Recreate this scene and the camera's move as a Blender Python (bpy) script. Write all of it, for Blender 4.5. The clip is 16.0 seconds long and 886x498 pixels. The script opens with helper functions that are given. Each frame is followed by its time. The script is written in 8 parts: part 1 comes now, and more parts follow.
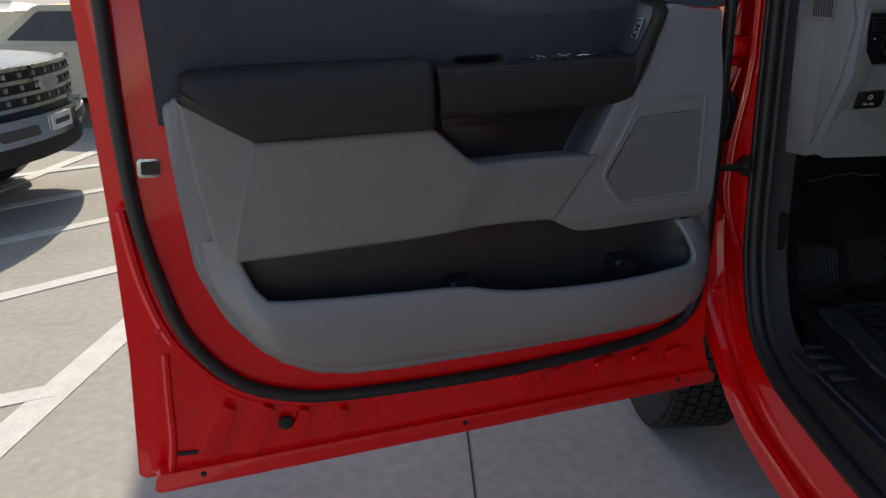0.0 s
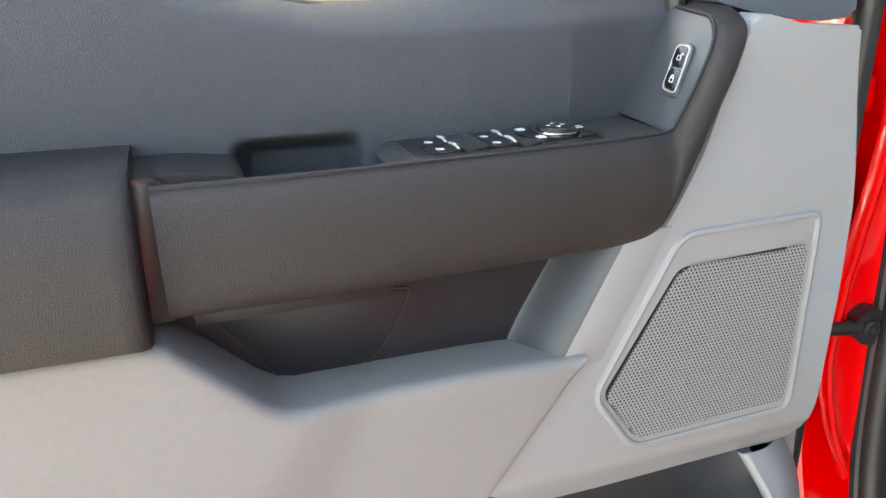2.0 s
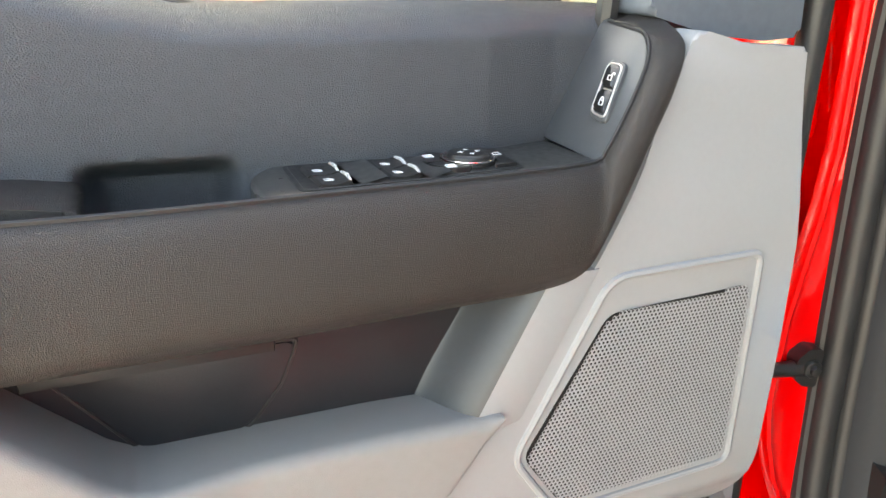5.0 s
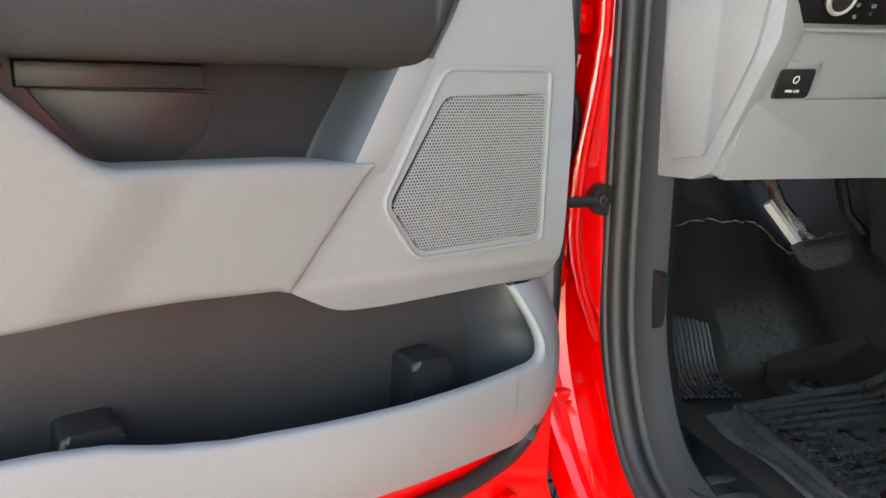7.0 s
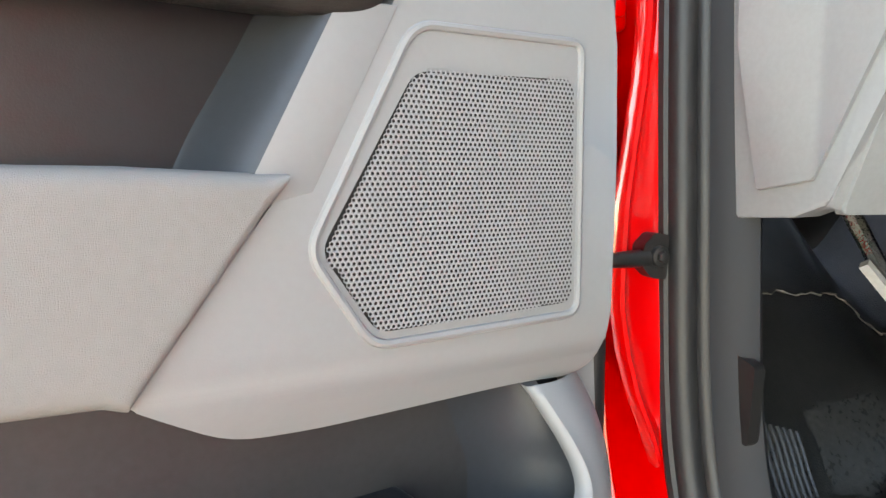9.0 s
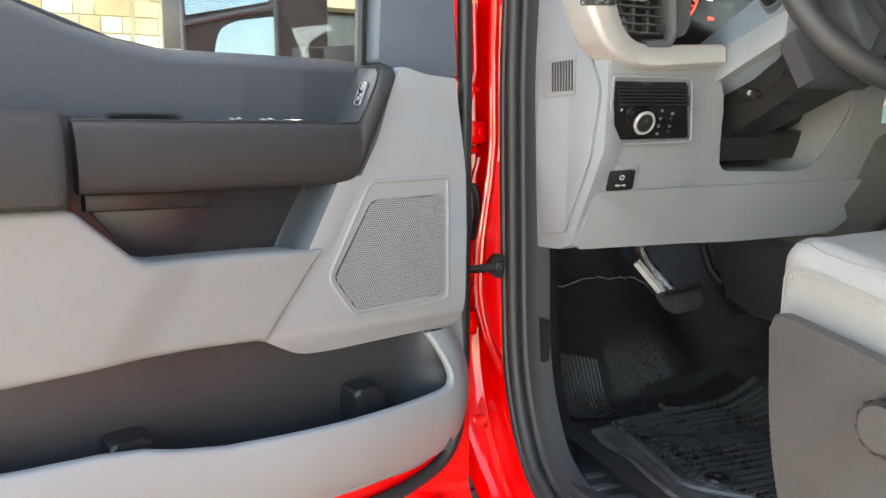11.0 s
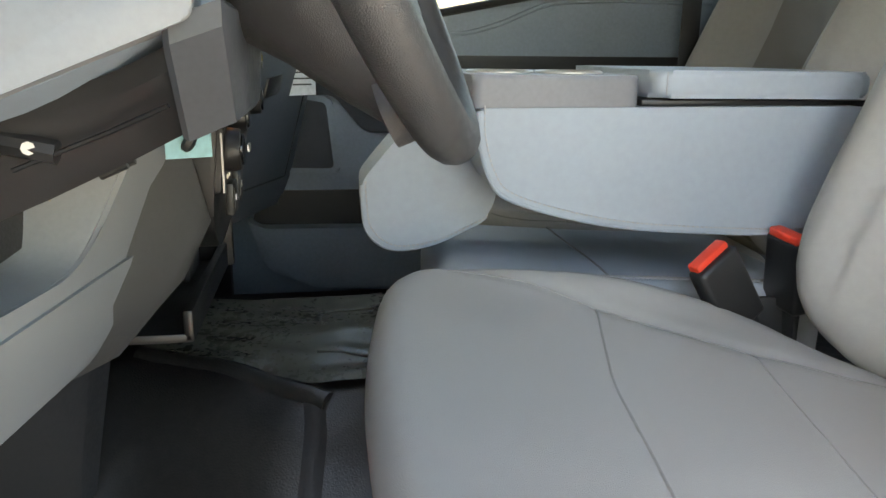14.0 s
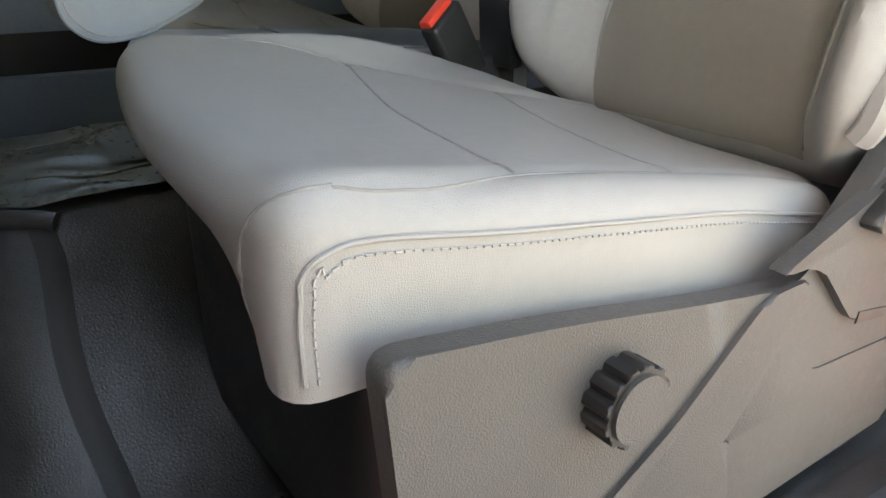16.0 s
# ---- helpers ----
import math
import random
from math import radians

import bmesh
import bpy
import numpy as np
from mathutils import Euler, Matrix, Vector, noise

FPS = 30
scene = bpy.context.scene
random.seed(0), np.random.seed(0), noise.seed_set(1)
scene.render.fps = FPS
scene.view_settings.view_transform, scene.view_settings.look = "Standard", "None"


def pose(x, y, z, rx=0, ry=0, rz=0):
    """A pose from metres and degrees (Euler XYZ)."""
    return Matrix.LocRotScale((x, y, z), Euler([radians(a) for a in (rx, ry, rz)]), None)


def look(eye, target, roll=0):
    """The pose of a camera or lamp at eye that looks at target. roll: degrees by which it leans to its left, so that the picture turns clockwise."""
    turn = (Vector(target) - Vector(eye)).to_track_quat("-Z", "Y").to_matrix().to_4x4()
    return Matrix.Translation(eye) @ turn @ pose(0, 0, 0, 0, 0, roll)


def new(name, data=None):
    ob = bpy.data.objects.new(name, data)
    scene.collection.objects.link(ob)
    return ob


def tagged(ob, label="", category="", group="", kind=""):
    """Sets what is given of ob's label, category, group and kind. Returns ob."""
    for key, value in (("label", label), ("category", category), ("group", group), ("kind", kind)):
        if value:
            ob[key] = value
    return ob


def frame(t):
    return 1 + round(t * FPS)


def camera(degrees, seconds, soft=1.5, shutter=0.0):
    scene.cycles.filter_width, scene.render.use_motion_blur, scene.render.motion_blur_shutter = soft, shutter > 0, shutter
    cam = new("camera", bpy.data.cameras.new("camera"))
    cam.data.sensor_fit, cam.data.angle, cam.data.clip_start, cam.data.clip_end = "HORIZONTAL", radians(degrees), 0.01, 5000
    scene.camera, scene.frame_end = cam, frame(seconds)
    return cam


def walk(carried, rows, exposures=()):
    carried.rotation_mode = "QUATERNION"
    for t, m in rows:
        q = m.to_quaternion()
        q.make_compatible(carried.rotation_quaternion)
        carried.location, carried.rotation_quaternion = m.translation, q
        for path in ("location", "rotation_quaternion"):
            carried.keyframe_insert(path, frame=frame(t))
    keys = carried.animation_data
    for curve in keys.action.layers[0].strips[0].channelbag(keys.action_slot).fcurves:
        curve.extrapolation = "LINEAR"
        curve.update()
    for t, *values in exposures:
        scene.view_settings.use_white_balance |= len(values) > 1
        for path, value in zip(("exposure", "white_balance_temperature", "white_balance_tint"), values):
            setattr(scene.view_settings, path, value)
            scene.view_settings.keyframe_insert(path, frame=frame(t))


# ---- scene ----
cam = camera(61.6, 16.0)
PATH = [
    (0, (-0.017, 0.13, 1.599), (0.041, 2.007, 0.911), -1.4),
    (0.5, (0.004, 0.292, 1.591), (0.076, 2.171, 0.909), -1.6),
    (1, (0.051, 0.508, 1.579), (0.146, 2.389, 0.907), -1.6),
    (1.5, (0.109, 0.746, 1.583), (0.219, 2.623, 0.901), -1.3),
    (2, (0.163, 0.944, 1.581), (0.294, 2.809, 0.868), -0.7),
    (2.5, (0.194, 1.135, 1.591), (0.376, 2.982, 0.845), -0.0),
    (3, (0.213, 1.222, 1.582), (0.431, 3.069, 0.847), 0.2),
    (3.5, (0.228, 1.258, 1.575), (0.475, 3.1, 0.838), 0.7),
    (4, (0.226, 1.254, 1.576), (0.494, 3.092, 0.835), 1.2),
    (4.5, (0.224, 1.236, 1.573), (0.513, 3.083, 0.861), 1.4),
    (5, (0.202, 1.025, 1.576), (0.482, 2.88, 0.882), 1.4),
    (5.2, (0.189, 0.889, 1.567), (0.472, 2.754, 0.902), 1.3),
    (7.3, (0.143, 0.767, 1.346), (0.809, 2.611, 0.95), 1.6),
    (7.5, (0.182, 0.834, 1.327), (0.833, 2.697, 0.999), 1.1),
    (8, (0.248, 1.009, 1.294), (0.891, 2.889, 1.061), 0.3),
    (8.2, (0.265, 1.066, 1.286), (0.917, 2.945, 1.074), 0.1),
    (10.3, (0.173, 0.78, 1.322), (0.826, 2.658, 1.104), 0.6),
    (10.5, (0.134, 0.648, 1.35), (0.79, 2.523, 1.115), 0.4),
    (11, (0.086, 0.454, 1.446), (0.831, 2.284, 1.137), 0.3),
    (11.5, (0.066, 0.431, 1.546), (1.065, 2.118, 1.153), 0.5),
    (12, (0.084, 0.565, 1.562), (1.406, 2.002, 1.129), 1.4),
    (12.5, (0.153, 0.764, 1.556), (1.78, 1.834, 1.102), 2.1),
    (13, (0.305, 0.92, 1.541), (2.136, 1.58, 1.083), 1.7),
    (13.5, (0.44, 1.09, 1.543), (2.379, 1.262, 1.08), 1.4),
    (14, (0.532, 1.22, 1.568), (2.441, 0.913, 1.057), 0.8),
    (14.5, (0.565, 1.273, 1.566), (2.341, 0.564, 0.979), 0.4),
    (15, (0.558, 1.306, 1.506), (2.183, 0.358, 0.825), 0.5),
    (15.5, (0.527, 1.324, 1.434), (2.103, 0.344, 0.689), 0.6),
    (16, (0.53, 1.314, 1.43), (2.042, 0.261, 0.653), -0.2),
]
walk(cam, [(t, look(eye, target, roll)) for t, eye, target, roll in PATH],
     [(0, 0.2, 7500, 10), (0.5, 1.2, 7400, 10), (1.0, 1.9, 7200, 10), (1.5, 3.1, 8000, 10), (2.5, 3.25, 9500, 10), (3.0, 3.1, 9800, 10), (4.0, 3.25, 10300, 10), (4.5, 3.15, 10200, 10), (5.0, 3.5, 10000, 10), (7.5, 3.1, 9300, 10), (8.0, 3.2, 9300, 10), (10.5, 3.4, 9200, 10), (11.0, 3.1, 9000, 10), (12.0, 3.05, 8700, 10), (12.5, 3.05, 8900, 10), (13.0, 3.0, 8700, 10), (14.0, 3.35, 9100, 10), (14.5, 3.48, 9300, 10), (15.5, 3.05, 9500, 10), (16.0, 3.2, 9200, 10)])

import itertools

# ---- world and light ----
world = bpy.data.worlds.new("sky")
scene.world = world
world.use_nodes = True
wn = world.node_tree.nodes
sky = wn.new("ShaderNodeTexSky")
sky.sky_type = "NISHITA"
sky.sun_disc = False
sky.sun_elevation = radians(46)
sky.sun_rotation = radians(-12)
world.node_tree.links.new(sky.outputs[0], wn["Background"].inputs[0])
wn["Background"].inputs[1].default_value = 0.15
sun = new("sun", bpy.data.lights.new("sun", "SUN"))
sun.data.energy, sun.data.angle, sun.data.color = 3.2, radians(0.5), (1.0, 0.95, 0.87)
sun.matrix_world = look((-2.0, 9.8, 10.3), (0, 0, 0))


# ---- materials ----
def mat(name, color, rough=0.5, metal=0.0, vary=0.08, scale=9.0, bump=0.0, bscale=400.0, kind="noise", coat=0.0, spec=0.5, tint=None, rvary=0.08, stretch=None, bdist=0.0006):
    m = bpy.data.materials.new(name)
    m.use_nodes = True
    t = m.node_tree
    n, l = t.nodes, t.links
    b = n["Principled BSDF"]
    b.inputs["Metallic"].default_value = metal
    b.inputs["Coat Weight"].default_value = coat
    b.inputs["Coat Roughness"].default_value = 0.04
    b.inputs["Coat IOR"].default_value = 1.52
    b.inputs["Specular IOR Level"].default_value = spec
    co = n.new("ShaderNodeTexCoord")
    src = co.outputs["Object"]
    if stretch:
        mp = n.new("ShaderNodeMapping")
        mp.inputs["Scale"].default_value = stretch
        l.new(src, mp.inputs[0])
        src = mp.outputs[0]
    big = n.new("ShaderNodeTexNoise")
    big.inputs["Scale"].default_value = scale
    big.inputs["Detail"].default_value = 6
    l.new(src, big.inputs["Vector"])
    fine = n.new("ShaderNodeTexNoise")
    fine.inputs["Scale"].default_value = scale * 14
    fine.inputs["Detail"].default_value = 3
    l.new(src, fine.inputs["Vector"])
    mixn = n.new("ShaderNodeMath")
    mixn.operation = "ADD"
    l.new(big.outputs["Fac"], mixn.inputs[0])
    l.new(fine.outputs["Fac"], mixn.inputs[1])
    ramp = n.new("ShaderNodeMapRange")
    ramp.inputs[1].default_value, ramp.inputs[2].default_value = 0.7, 1.3
    l.new(mixn.outputs[0], ramp.inputs[0])
    mx = n.new("ShaderNodeMix")
    mx.data_type = "RGBA"
    c2 = tint or tuple(c * (1 - 2 * vary) for c in color)
    mx.inputs["A"].default_value = (*c2, 1)
    mx.inputs["B"].default_value = (*[min(1, c * (1 + vary)) for c in color], 1)
    l.new(ramp.outputs[0], mx.inputs["Factor"])
    l.new(mx.outputs["Result"], b.inputs["Base Color"])
    rr = n.new("ShaderNodeMapRange")
    rr.inputs[3].default_value, rr.inputs[4].default_value = max(0.02, rough - rvary), min(1, rough + rvary)
    l.new(ramp.outputs[0], rr.inputs[0])
    l.new(rr.outputs[0], b.inputs["Roughness"])
    if bump:
        bp = n.new("ShaderNodeBump")
        bp.inputs["Strength"].default_value = bump
        bp.inputs["Distance"].default_value = bdist
        if kind == "leather":
            v = n.new("ShaderNodeTexVoronoi")
            v.feature = "DISTANCE_TO_EDGE"
            v.inputs["Scale"].default_value = bscale
            wob = n.new("ShaderNodeTexNoise")
            wob.inputs["Scale"].default_value = bscale * 0.6
            l.new(src, wob.inputs["Vector"])
            off = n.new("ShaderNodeVectorMath")
            off.operation = "MULTIPLY_ADD"
            off.inputs[1].default_value = (0.0008, 0.0008, 0.0008)
            l.new(wob.outputs["Color"], off.inputs[0])
            l.new(src, off.inputs[2])
            l.new(off.outputs[0], v.inputs["Vector"])
            mr = n.new("ShaderNodeMapRange")
            mr.inputs[1].default_value, mr.inputs[2].default_value = 0.0, 0.42
            l.new(v.outputs["Distance"], mr.inputs[0])
            l.new(mr.outputs[0], bp.inputs["Height"])
        else:
            nz = n.new("ShaderNodeTexNoise")
            nz.inputs["Scale"].default_value = bscale
            nz.inputs["Detail"].default_value = 2
            l.new(src, nz.inputs["Vector"])
            l.new(nz.outputs["Fac"], bp.inputs["Height"])
        l.new(bp.outputs[0], b.inputs["Normal"])
    return m


def glow(name, color, strength):
    m = bpy.data.materials.new(name)
    m.use_nodes = True
    b = m.node_tree.nodes["Principled BSDF"]
    b.inputs["Base Color"].default_value = (*color, 1)
    b.inputs["Emission Color"].default_value = (*color, 1)
    b.inputs["Emission Strength"].default_value = strength
    return m


RED = mat("red_paint", (0.86, 0.0025, 0.005), 0.34, vary=0.03, scale=3, coat=1.0, rvary=0.03, spec=0.15, bump=0.12, bscale=26, bdist=0.002)
GREY = mat("grey_moulded_plastic", (0.275, 0.28, 0.285), 0.50, vary=0.02, scale=14, bump=0.10, bscale=900)
GREYD = mat("grey_dash_plastic", (0.250, 0.264, 0.274), 0.50, vary=0.04, scale=14, bump=0.10, bscale=900)
BOLST = mat("soft_grey_bolster_vinyl", (0.232, 0.226, 0.220), 0.52, vary=0.03, scale=12, bump=0.25, bscale=900, kind="leather")
CHAR = mat("charcoal_grained_vinyl", (0.056, 0.062, 0.071), 0.44, vary=0.06, scale=12, bump=0.7, bscale=760, kind="leather", bdist=0.0006, stretch=(0.8, 0.8, 1.25))
BROWN = mat("soft_black_vinyl", (0.0245, 0.0205, 0.0185), 0.40, vary=0.08, scale=12, bump=0.6, bscale=1000, kind="leather")
BLACKP = mat("black_moulded_plastic", (0.018, 0.0175, 0.0175), 0.40, vary=0.1, scale=20, bump=0.08, bscale=900)
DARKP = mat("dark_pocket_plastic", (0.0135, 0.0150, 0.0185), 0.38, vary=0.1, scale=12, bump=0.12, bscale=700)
LININGP = mat("charcoal_lining_plastic", (0.040, 0.041, 0.044), 0.42, vary=0.1, scale=12, bump=0.12, bscale=700)
DGREY = mat("dark_grey_plastic", (0.070, 0.070, 0.072), 0.5, vary=0.06, scale=12, bump=0.12, bscale=800)
BLUEP = mat("slate_plastic", (0.105, 0.125, 0.150), 0.5, vary=0.07, scale=10, bump=0.12, bscale=800)
GLOSS = mat("gloss_black_plastic", (0.012, 0.012, 0.013), 0.16, vary=0.1, scale=20)
RUBBER = mat("black_rubber", (0.018, 0.018, 0.019), 0.55, vary=0.2, scale=18, bump=0.2, bscale=300)
SEAL = mat("seal_rubber", (0.022, 0.022, 0.023), 0.45, vary=0.15, scale=30, bump=0.15, bscale=500)
FLOORV = mat("black_vinyl_floor", (0.026, 0.0250, 0.0238), 0.38, spec=0.7, vary=0.06, tint=(0.011, 0.0109, 0.0108), scale=6, bump=0.26, bscale=240, rvary=0.04, kind="leather", bdist=0.0009)
MATR = mat("rubber_floor_mat", (0.056, 0.0550, 0.0535), 0.32, vary=0.30, scale=9, bump=0.35, bscale=240, rvary=0.12, tint=(0.016, 0.0155, 0.015))
DUSTM = mat("dusty_floor_mat", (0.085, 0.082, 0.077), 0.50, vary=0.30, scale=22, bump=1.0, bscale=330, rvary=0.15, tint=(0.016, 0.0158, 0.0155), bdist=0.0015)
SCUFF = mat("dusty_rubber", (0.26, 0.245, 0.225), 0.75, vary=0.35, scale=14, bump=0.3, bscale=240)
SEAT = mat("grey_seat_vinyl", (0.288, 0.280, 0.266), 0.46, vary=0.035, scale=7, bump=0.35, bscale=640, kind="leather")
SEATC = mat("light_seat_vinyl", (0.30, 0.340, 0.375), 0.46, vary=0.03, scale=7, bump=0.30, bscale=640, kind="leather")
THREAD = mat("grey_thread", (0.37, 0.36, 0.345), 0.7)
TAUPE = mat("taupe_seat_insert", (0.165, 0.152, 0.130), 0.50, vary=0.04, scale=7, bump=0.35, bscale=640, kind="leather")
TRAYP = mat("grey_tray_plastic", (0.17, 0.172, 0.185), 0.45, vary=0.05, scale=12, bump=0.1, bscale=800)
SEAMD = mat("seam_shadow_thread", (0.23, 0.225, 0.215), 0.8)
SILVER = mat("satin_silver_trim", (0.62, 0.59, 0.55), 0.30, metal=0.55, vary=0.02, scale=10, rvary=0.02)
TIP = mat("satin_bright_plastic", (0.72, 0.72, 0.72), 0.28, metal=0.35, vary=0.02)
CHROME = mat("bright_chrome", (0.85, 0.85, 0.85), 0.08, metal=1.0, vary=0.02)
STEEL = mat("zinc_steel", (0.6, 0.6, 0.6), 0.25, metal=1.0, vary=0.1, scale=40)
WHITE = mat("white_print", (0.80, 0.80, 0.80), 0.5)
REDB = mat("red_release_button", (0.85, 0.06, 0.03), 0.4)
WHEEL = mat("steering_wheel_urethane", (0.040, 0.039, 0.039), 0.42, vary=0.08, scale=14, bump=0.3, bscale=700, kind="leather")
CARPET = mat("olive_film_over_vinyl", (0.100, 0.103, 0.082), 0.30, vary=0.10, scale=7, bump=0.25, bscale=160)
MIRROR = mat("mirror_glass", (0.125, 0.158, 0.190), 0.02, metal=1.0, vary=0.01, rvary=0.0)
FARP = mat("grey_slate_trim", (0.20, 0.245, 0.29), 0.5, vary=0.06, scale=10, bump=0.12, bscale=800)
LEGP = mat("dark_console_plastic", (0.050, 0.051, 0.0535), 0.58, spec=0.3, vary=0.07, scale=12, bump=0.12, bscale=800)
STACKP = mat("grey_stack_plastic", (0.078, 0.077, 0.076), 0.50, vary=0.07, scale=12, bump=0.12, bscale=800)
FOOTP = mat("blue_black_foot_plastic", (0.030, 0.032, 0.036), 0.50, vary=0.07, scale=12, bump=0.12, bscale=800)
LOCKP = mat("satin_lock_plastic", (0.060, 0.064, 0.070), 0.36, vary=0.06, scale=14, bump=0.06, bscale=900)
PLATEP = mat("satin_switch_plastic", (0.043, 0.042, 0.040), 0.34, vary=0.06, scale=14, bump=0.06, bscale=900)
RECESSP = mat("blue_black_plastic", (0.036, 0.042, 0.050), 0.40, rvary=0.02, vary=0.05, scale=12, bump=0.12, bscale=800)
TEAL = mat("teal_card", (0.30, 0.62, 0.68), 0.5)
YELLOW = mat("yellow_tag", (0.85, 0.58, 0.05), 0.5)
PAPER = mat("white_tag_paper", (0.8, 0.82, 0.82), 0.6)
AMBER = glow("amber_backlight", (1.0, 0.35, 0.05), 0.7)
REDG = glow("red_dial_mark", (1.0, 0.05, 0.04), 0.7)
WHITEG = glow("white_dial_mark", (0.9, 0.9, 0.9), 0.6)


def glass(name, color=(0.9, 0.95, 0.93)):
    m = bpy.data.materials.new(name)
    m.use_nodes = True
    b = m.node_tree.nodes["Principled BSDF"]
    b.inputs["Base Color"].default_value = (*color, 1)
    b.inputs["Roughness"].default_value = 0.0
    b.inputs["IOR"].default_value = 1.45
    b.inputs["Transmission Weight"].default_value = 1.0
    return m


GLASS = glass("window_glass")
TGLASS = glass("tinted_window_glass", (0.62, 0.66, 0.66))
PGLASS = glass("side_window_glass", (0.60, 0.65, 0.65))


# ---- building tools ----
def part(name, bm, material, parent=None, label="", sharp=38):
    bmesh.ops.recalc_face_normals(bm, faces=bm.faces)
    cut = radians(sharp)
    for e in bm.edges:
        e.smooth = len(e.link_faces) == 2 and e.calc_face_angle(0) < cut
    for fc in bm.faces:
        fc.smooth = True
    me = bpy.data.meshes.new(name)
    bm.to_mesh(me)
    bm.free()
    me.materials.append(material)
    ob = new(name, me)
    if parent:
        ob.parent = parent
        ob.matrix_parent_inverse = parent.matrix_world.inverted()
    if label:
        ob["label"] = label
    return ob


def stitches(bm, pts, pitch=0.0065, length=0.0042, r=0.0011):
    """Single stitches at an even pitch along a line."""
    pts = [Vector(p) for p in pts]
    d = [0.0]
    for a, b in zip(pts, pts[1:]):
        d.append(d[-1] + (b - a).length)
    at = lambda s: Vector([interp(d, [p[i] for p in pts], s) for i in range(3)])
    s = 0.0
    while s + length < d[-1]:
        tube(bm, [at(s), at(s + length / 2), at(s + length)], r, 5)
        s += pitch
    return bm


def thing(name, at, label, category, group="", kind=""):
    ob = new(name)
    ob.matrix_world = Matrix.Translation(at)
    ob.empty_display_size = 0.05
    bpy.context.view_layer.update()
    return tagged(ob, label, category, group, kind)


def flat(x, y, h):
    return Vector((x, y, h))


def fillet(poly, r, seg=4):
    out, k = [], len(poly)
    for i, p in enumerate(poly):
        a, p, c = Vector(poly[i - 1]), Vector(p), Vector(poly[(i + 1) % k])
        rr = r[i] if isinstance(r, (list, tuple)) else r
        da, dc = (a - p), (c - p)
        rr = min(rr, da.length * 0.48, dc.length * 0.48)
        if rr < 1e-5:
            out.append(tuple(p))
            continue
        s, e = p + da.normalized() * rr, p + dc.normalized() * rr
        for j in range(seg + 1):
            w = j / seg
            out.append(tuple((1 - w) ** 2 * s + 2 * w * (1 - w) * p + w * w * e))
    return out


def prism(bm, poly, lo, hi, f=flat, bev=0.0, seg=2, both=False):
    a = [bm.verts.new(f(x, y, lo)) for x, y in poly]
    b = [bm.verts.new(f(x, y, hi)) for x, y in poly]
    k = len(poly)
    bot, top = bm.faces.new(a[::-1]), bm.faces.new(b)
    for i in range(k):
        bm.faces.new((a[i], a[(i + 1) % k], b[(i + 1) % k], b[i]))
    if bev:
        es = list(top.edges) + (list(bot.edges) if both else [])
        bmesh.ops.bevel(bm, geom=es, offset=bev, segments=seg, profile=0.5, affect="EDGES", clamp_overlap=True)
    return bm


def slab(poly, lo, hi, f=flat, bev=0.0, seg=2, both=False):
    return prism(bmesh.new(), poly, lo, hi, f, bev, seg, both)


def loft(bm, rings, caps=True, closed=True):
    vs = [[bm.verts.new(p) for p in r] for r in rings]
    k = len(rings[0])
    for a, b in zip(vs, vs[1:]):
        for i in range(k if closed else k - 1):
            bm.faces.new((a[i], a[(i + 1) % k], b[(i + 1) % k], b[i]))
    if caps and closed:
        bm.faces.new(vs[0][::-1])
        bm.faces.new(vs[-1])
    return bm


def smooth_path(pts, n=6, closed=False):
    pts = [Vector(p) for p in pts]
    k, out = len(pts), []
    for i in range(k if closed else k - 1):
        p0 = pts[i - 1] if (i or closed) else pts[0]
        p1, p2 = pts[i], pts[(i + 1) % k]
        p3 = pts[(i + 2) % k] if (closed or i + 2 < k) else p2
        for j in range(n):
            t = j / n
            out.append(0.5 * ((2 * p1) + (p2 - p0) * t + (2 * p0 - 5 * p1 + 4 * p2 - p3) * t * t + (3 * p1 - p0 - 3 * p2 + p3) * t ** 3))
    if not closed:
        out.append(pts[-1])
    return out


def tube(bm, pts, r, seg=10, closed=False, flatten=1.0, up=None):
    pts = [Vector(p) for p in pts]
    k = len(pts)
    rings, nrm = [], None
    for i, p in enumerate(pts):
        a = pts[i - 1] if (i or closed) else p
        b = pts[(i + 1) % k] if (i + 1 < k or closed) else p
        d = (b - a).normalized()
        if up is not None:
            nrm = Vector(up)
        elif nrm is None:
            nrm = Vector((0, 0, 1)) if abs(d.z) < 0.9 else Vector((1, 0, 0))
        nrm = (nrm - d * nrm.dot(d)).normalized()
        side = d.cross(nrm)
        rr = r(i / max(1, k - 1)) if callable(r) else r
        rings.append([p + nrm * rr * flatten * math.cos(t) + side * rr * math.sin(t) for t in [2 * math.pi * j / seg for j in range(seg)]])
    if closed:
        rings.append(rings[0])
        vs = [[bm.verts.new(p) for p in q] for q in rings[:-1]]
        vs.append(vs[0])
        for a, b in zip(vs, vs[1:]):
            for i in range(seg):
                bm.faces.new((a[i], a[(i + 1) % seg], b[(i + 1) % seg], b[i]))
        return bm
    return loft(bm, rings)


def sheet(fn, nu, nv, bm=None, skip=None):
    bm = bm or bmesh.new()
    v = [[bm.verts.new(fn(i / nu, j / nv)) for j in range(nv + 1)] for i in range(nu + 1)]
    for i in range(nu):
        for j in range(nv):
            if skip and skip((i + 0.5) / nu, (j + 0.5) / nv):
                continue
            bm.faces.new((v[i][j], v[i + 1][j], v[i + 1][j + 1], v[i][j + 1]))
    return bm


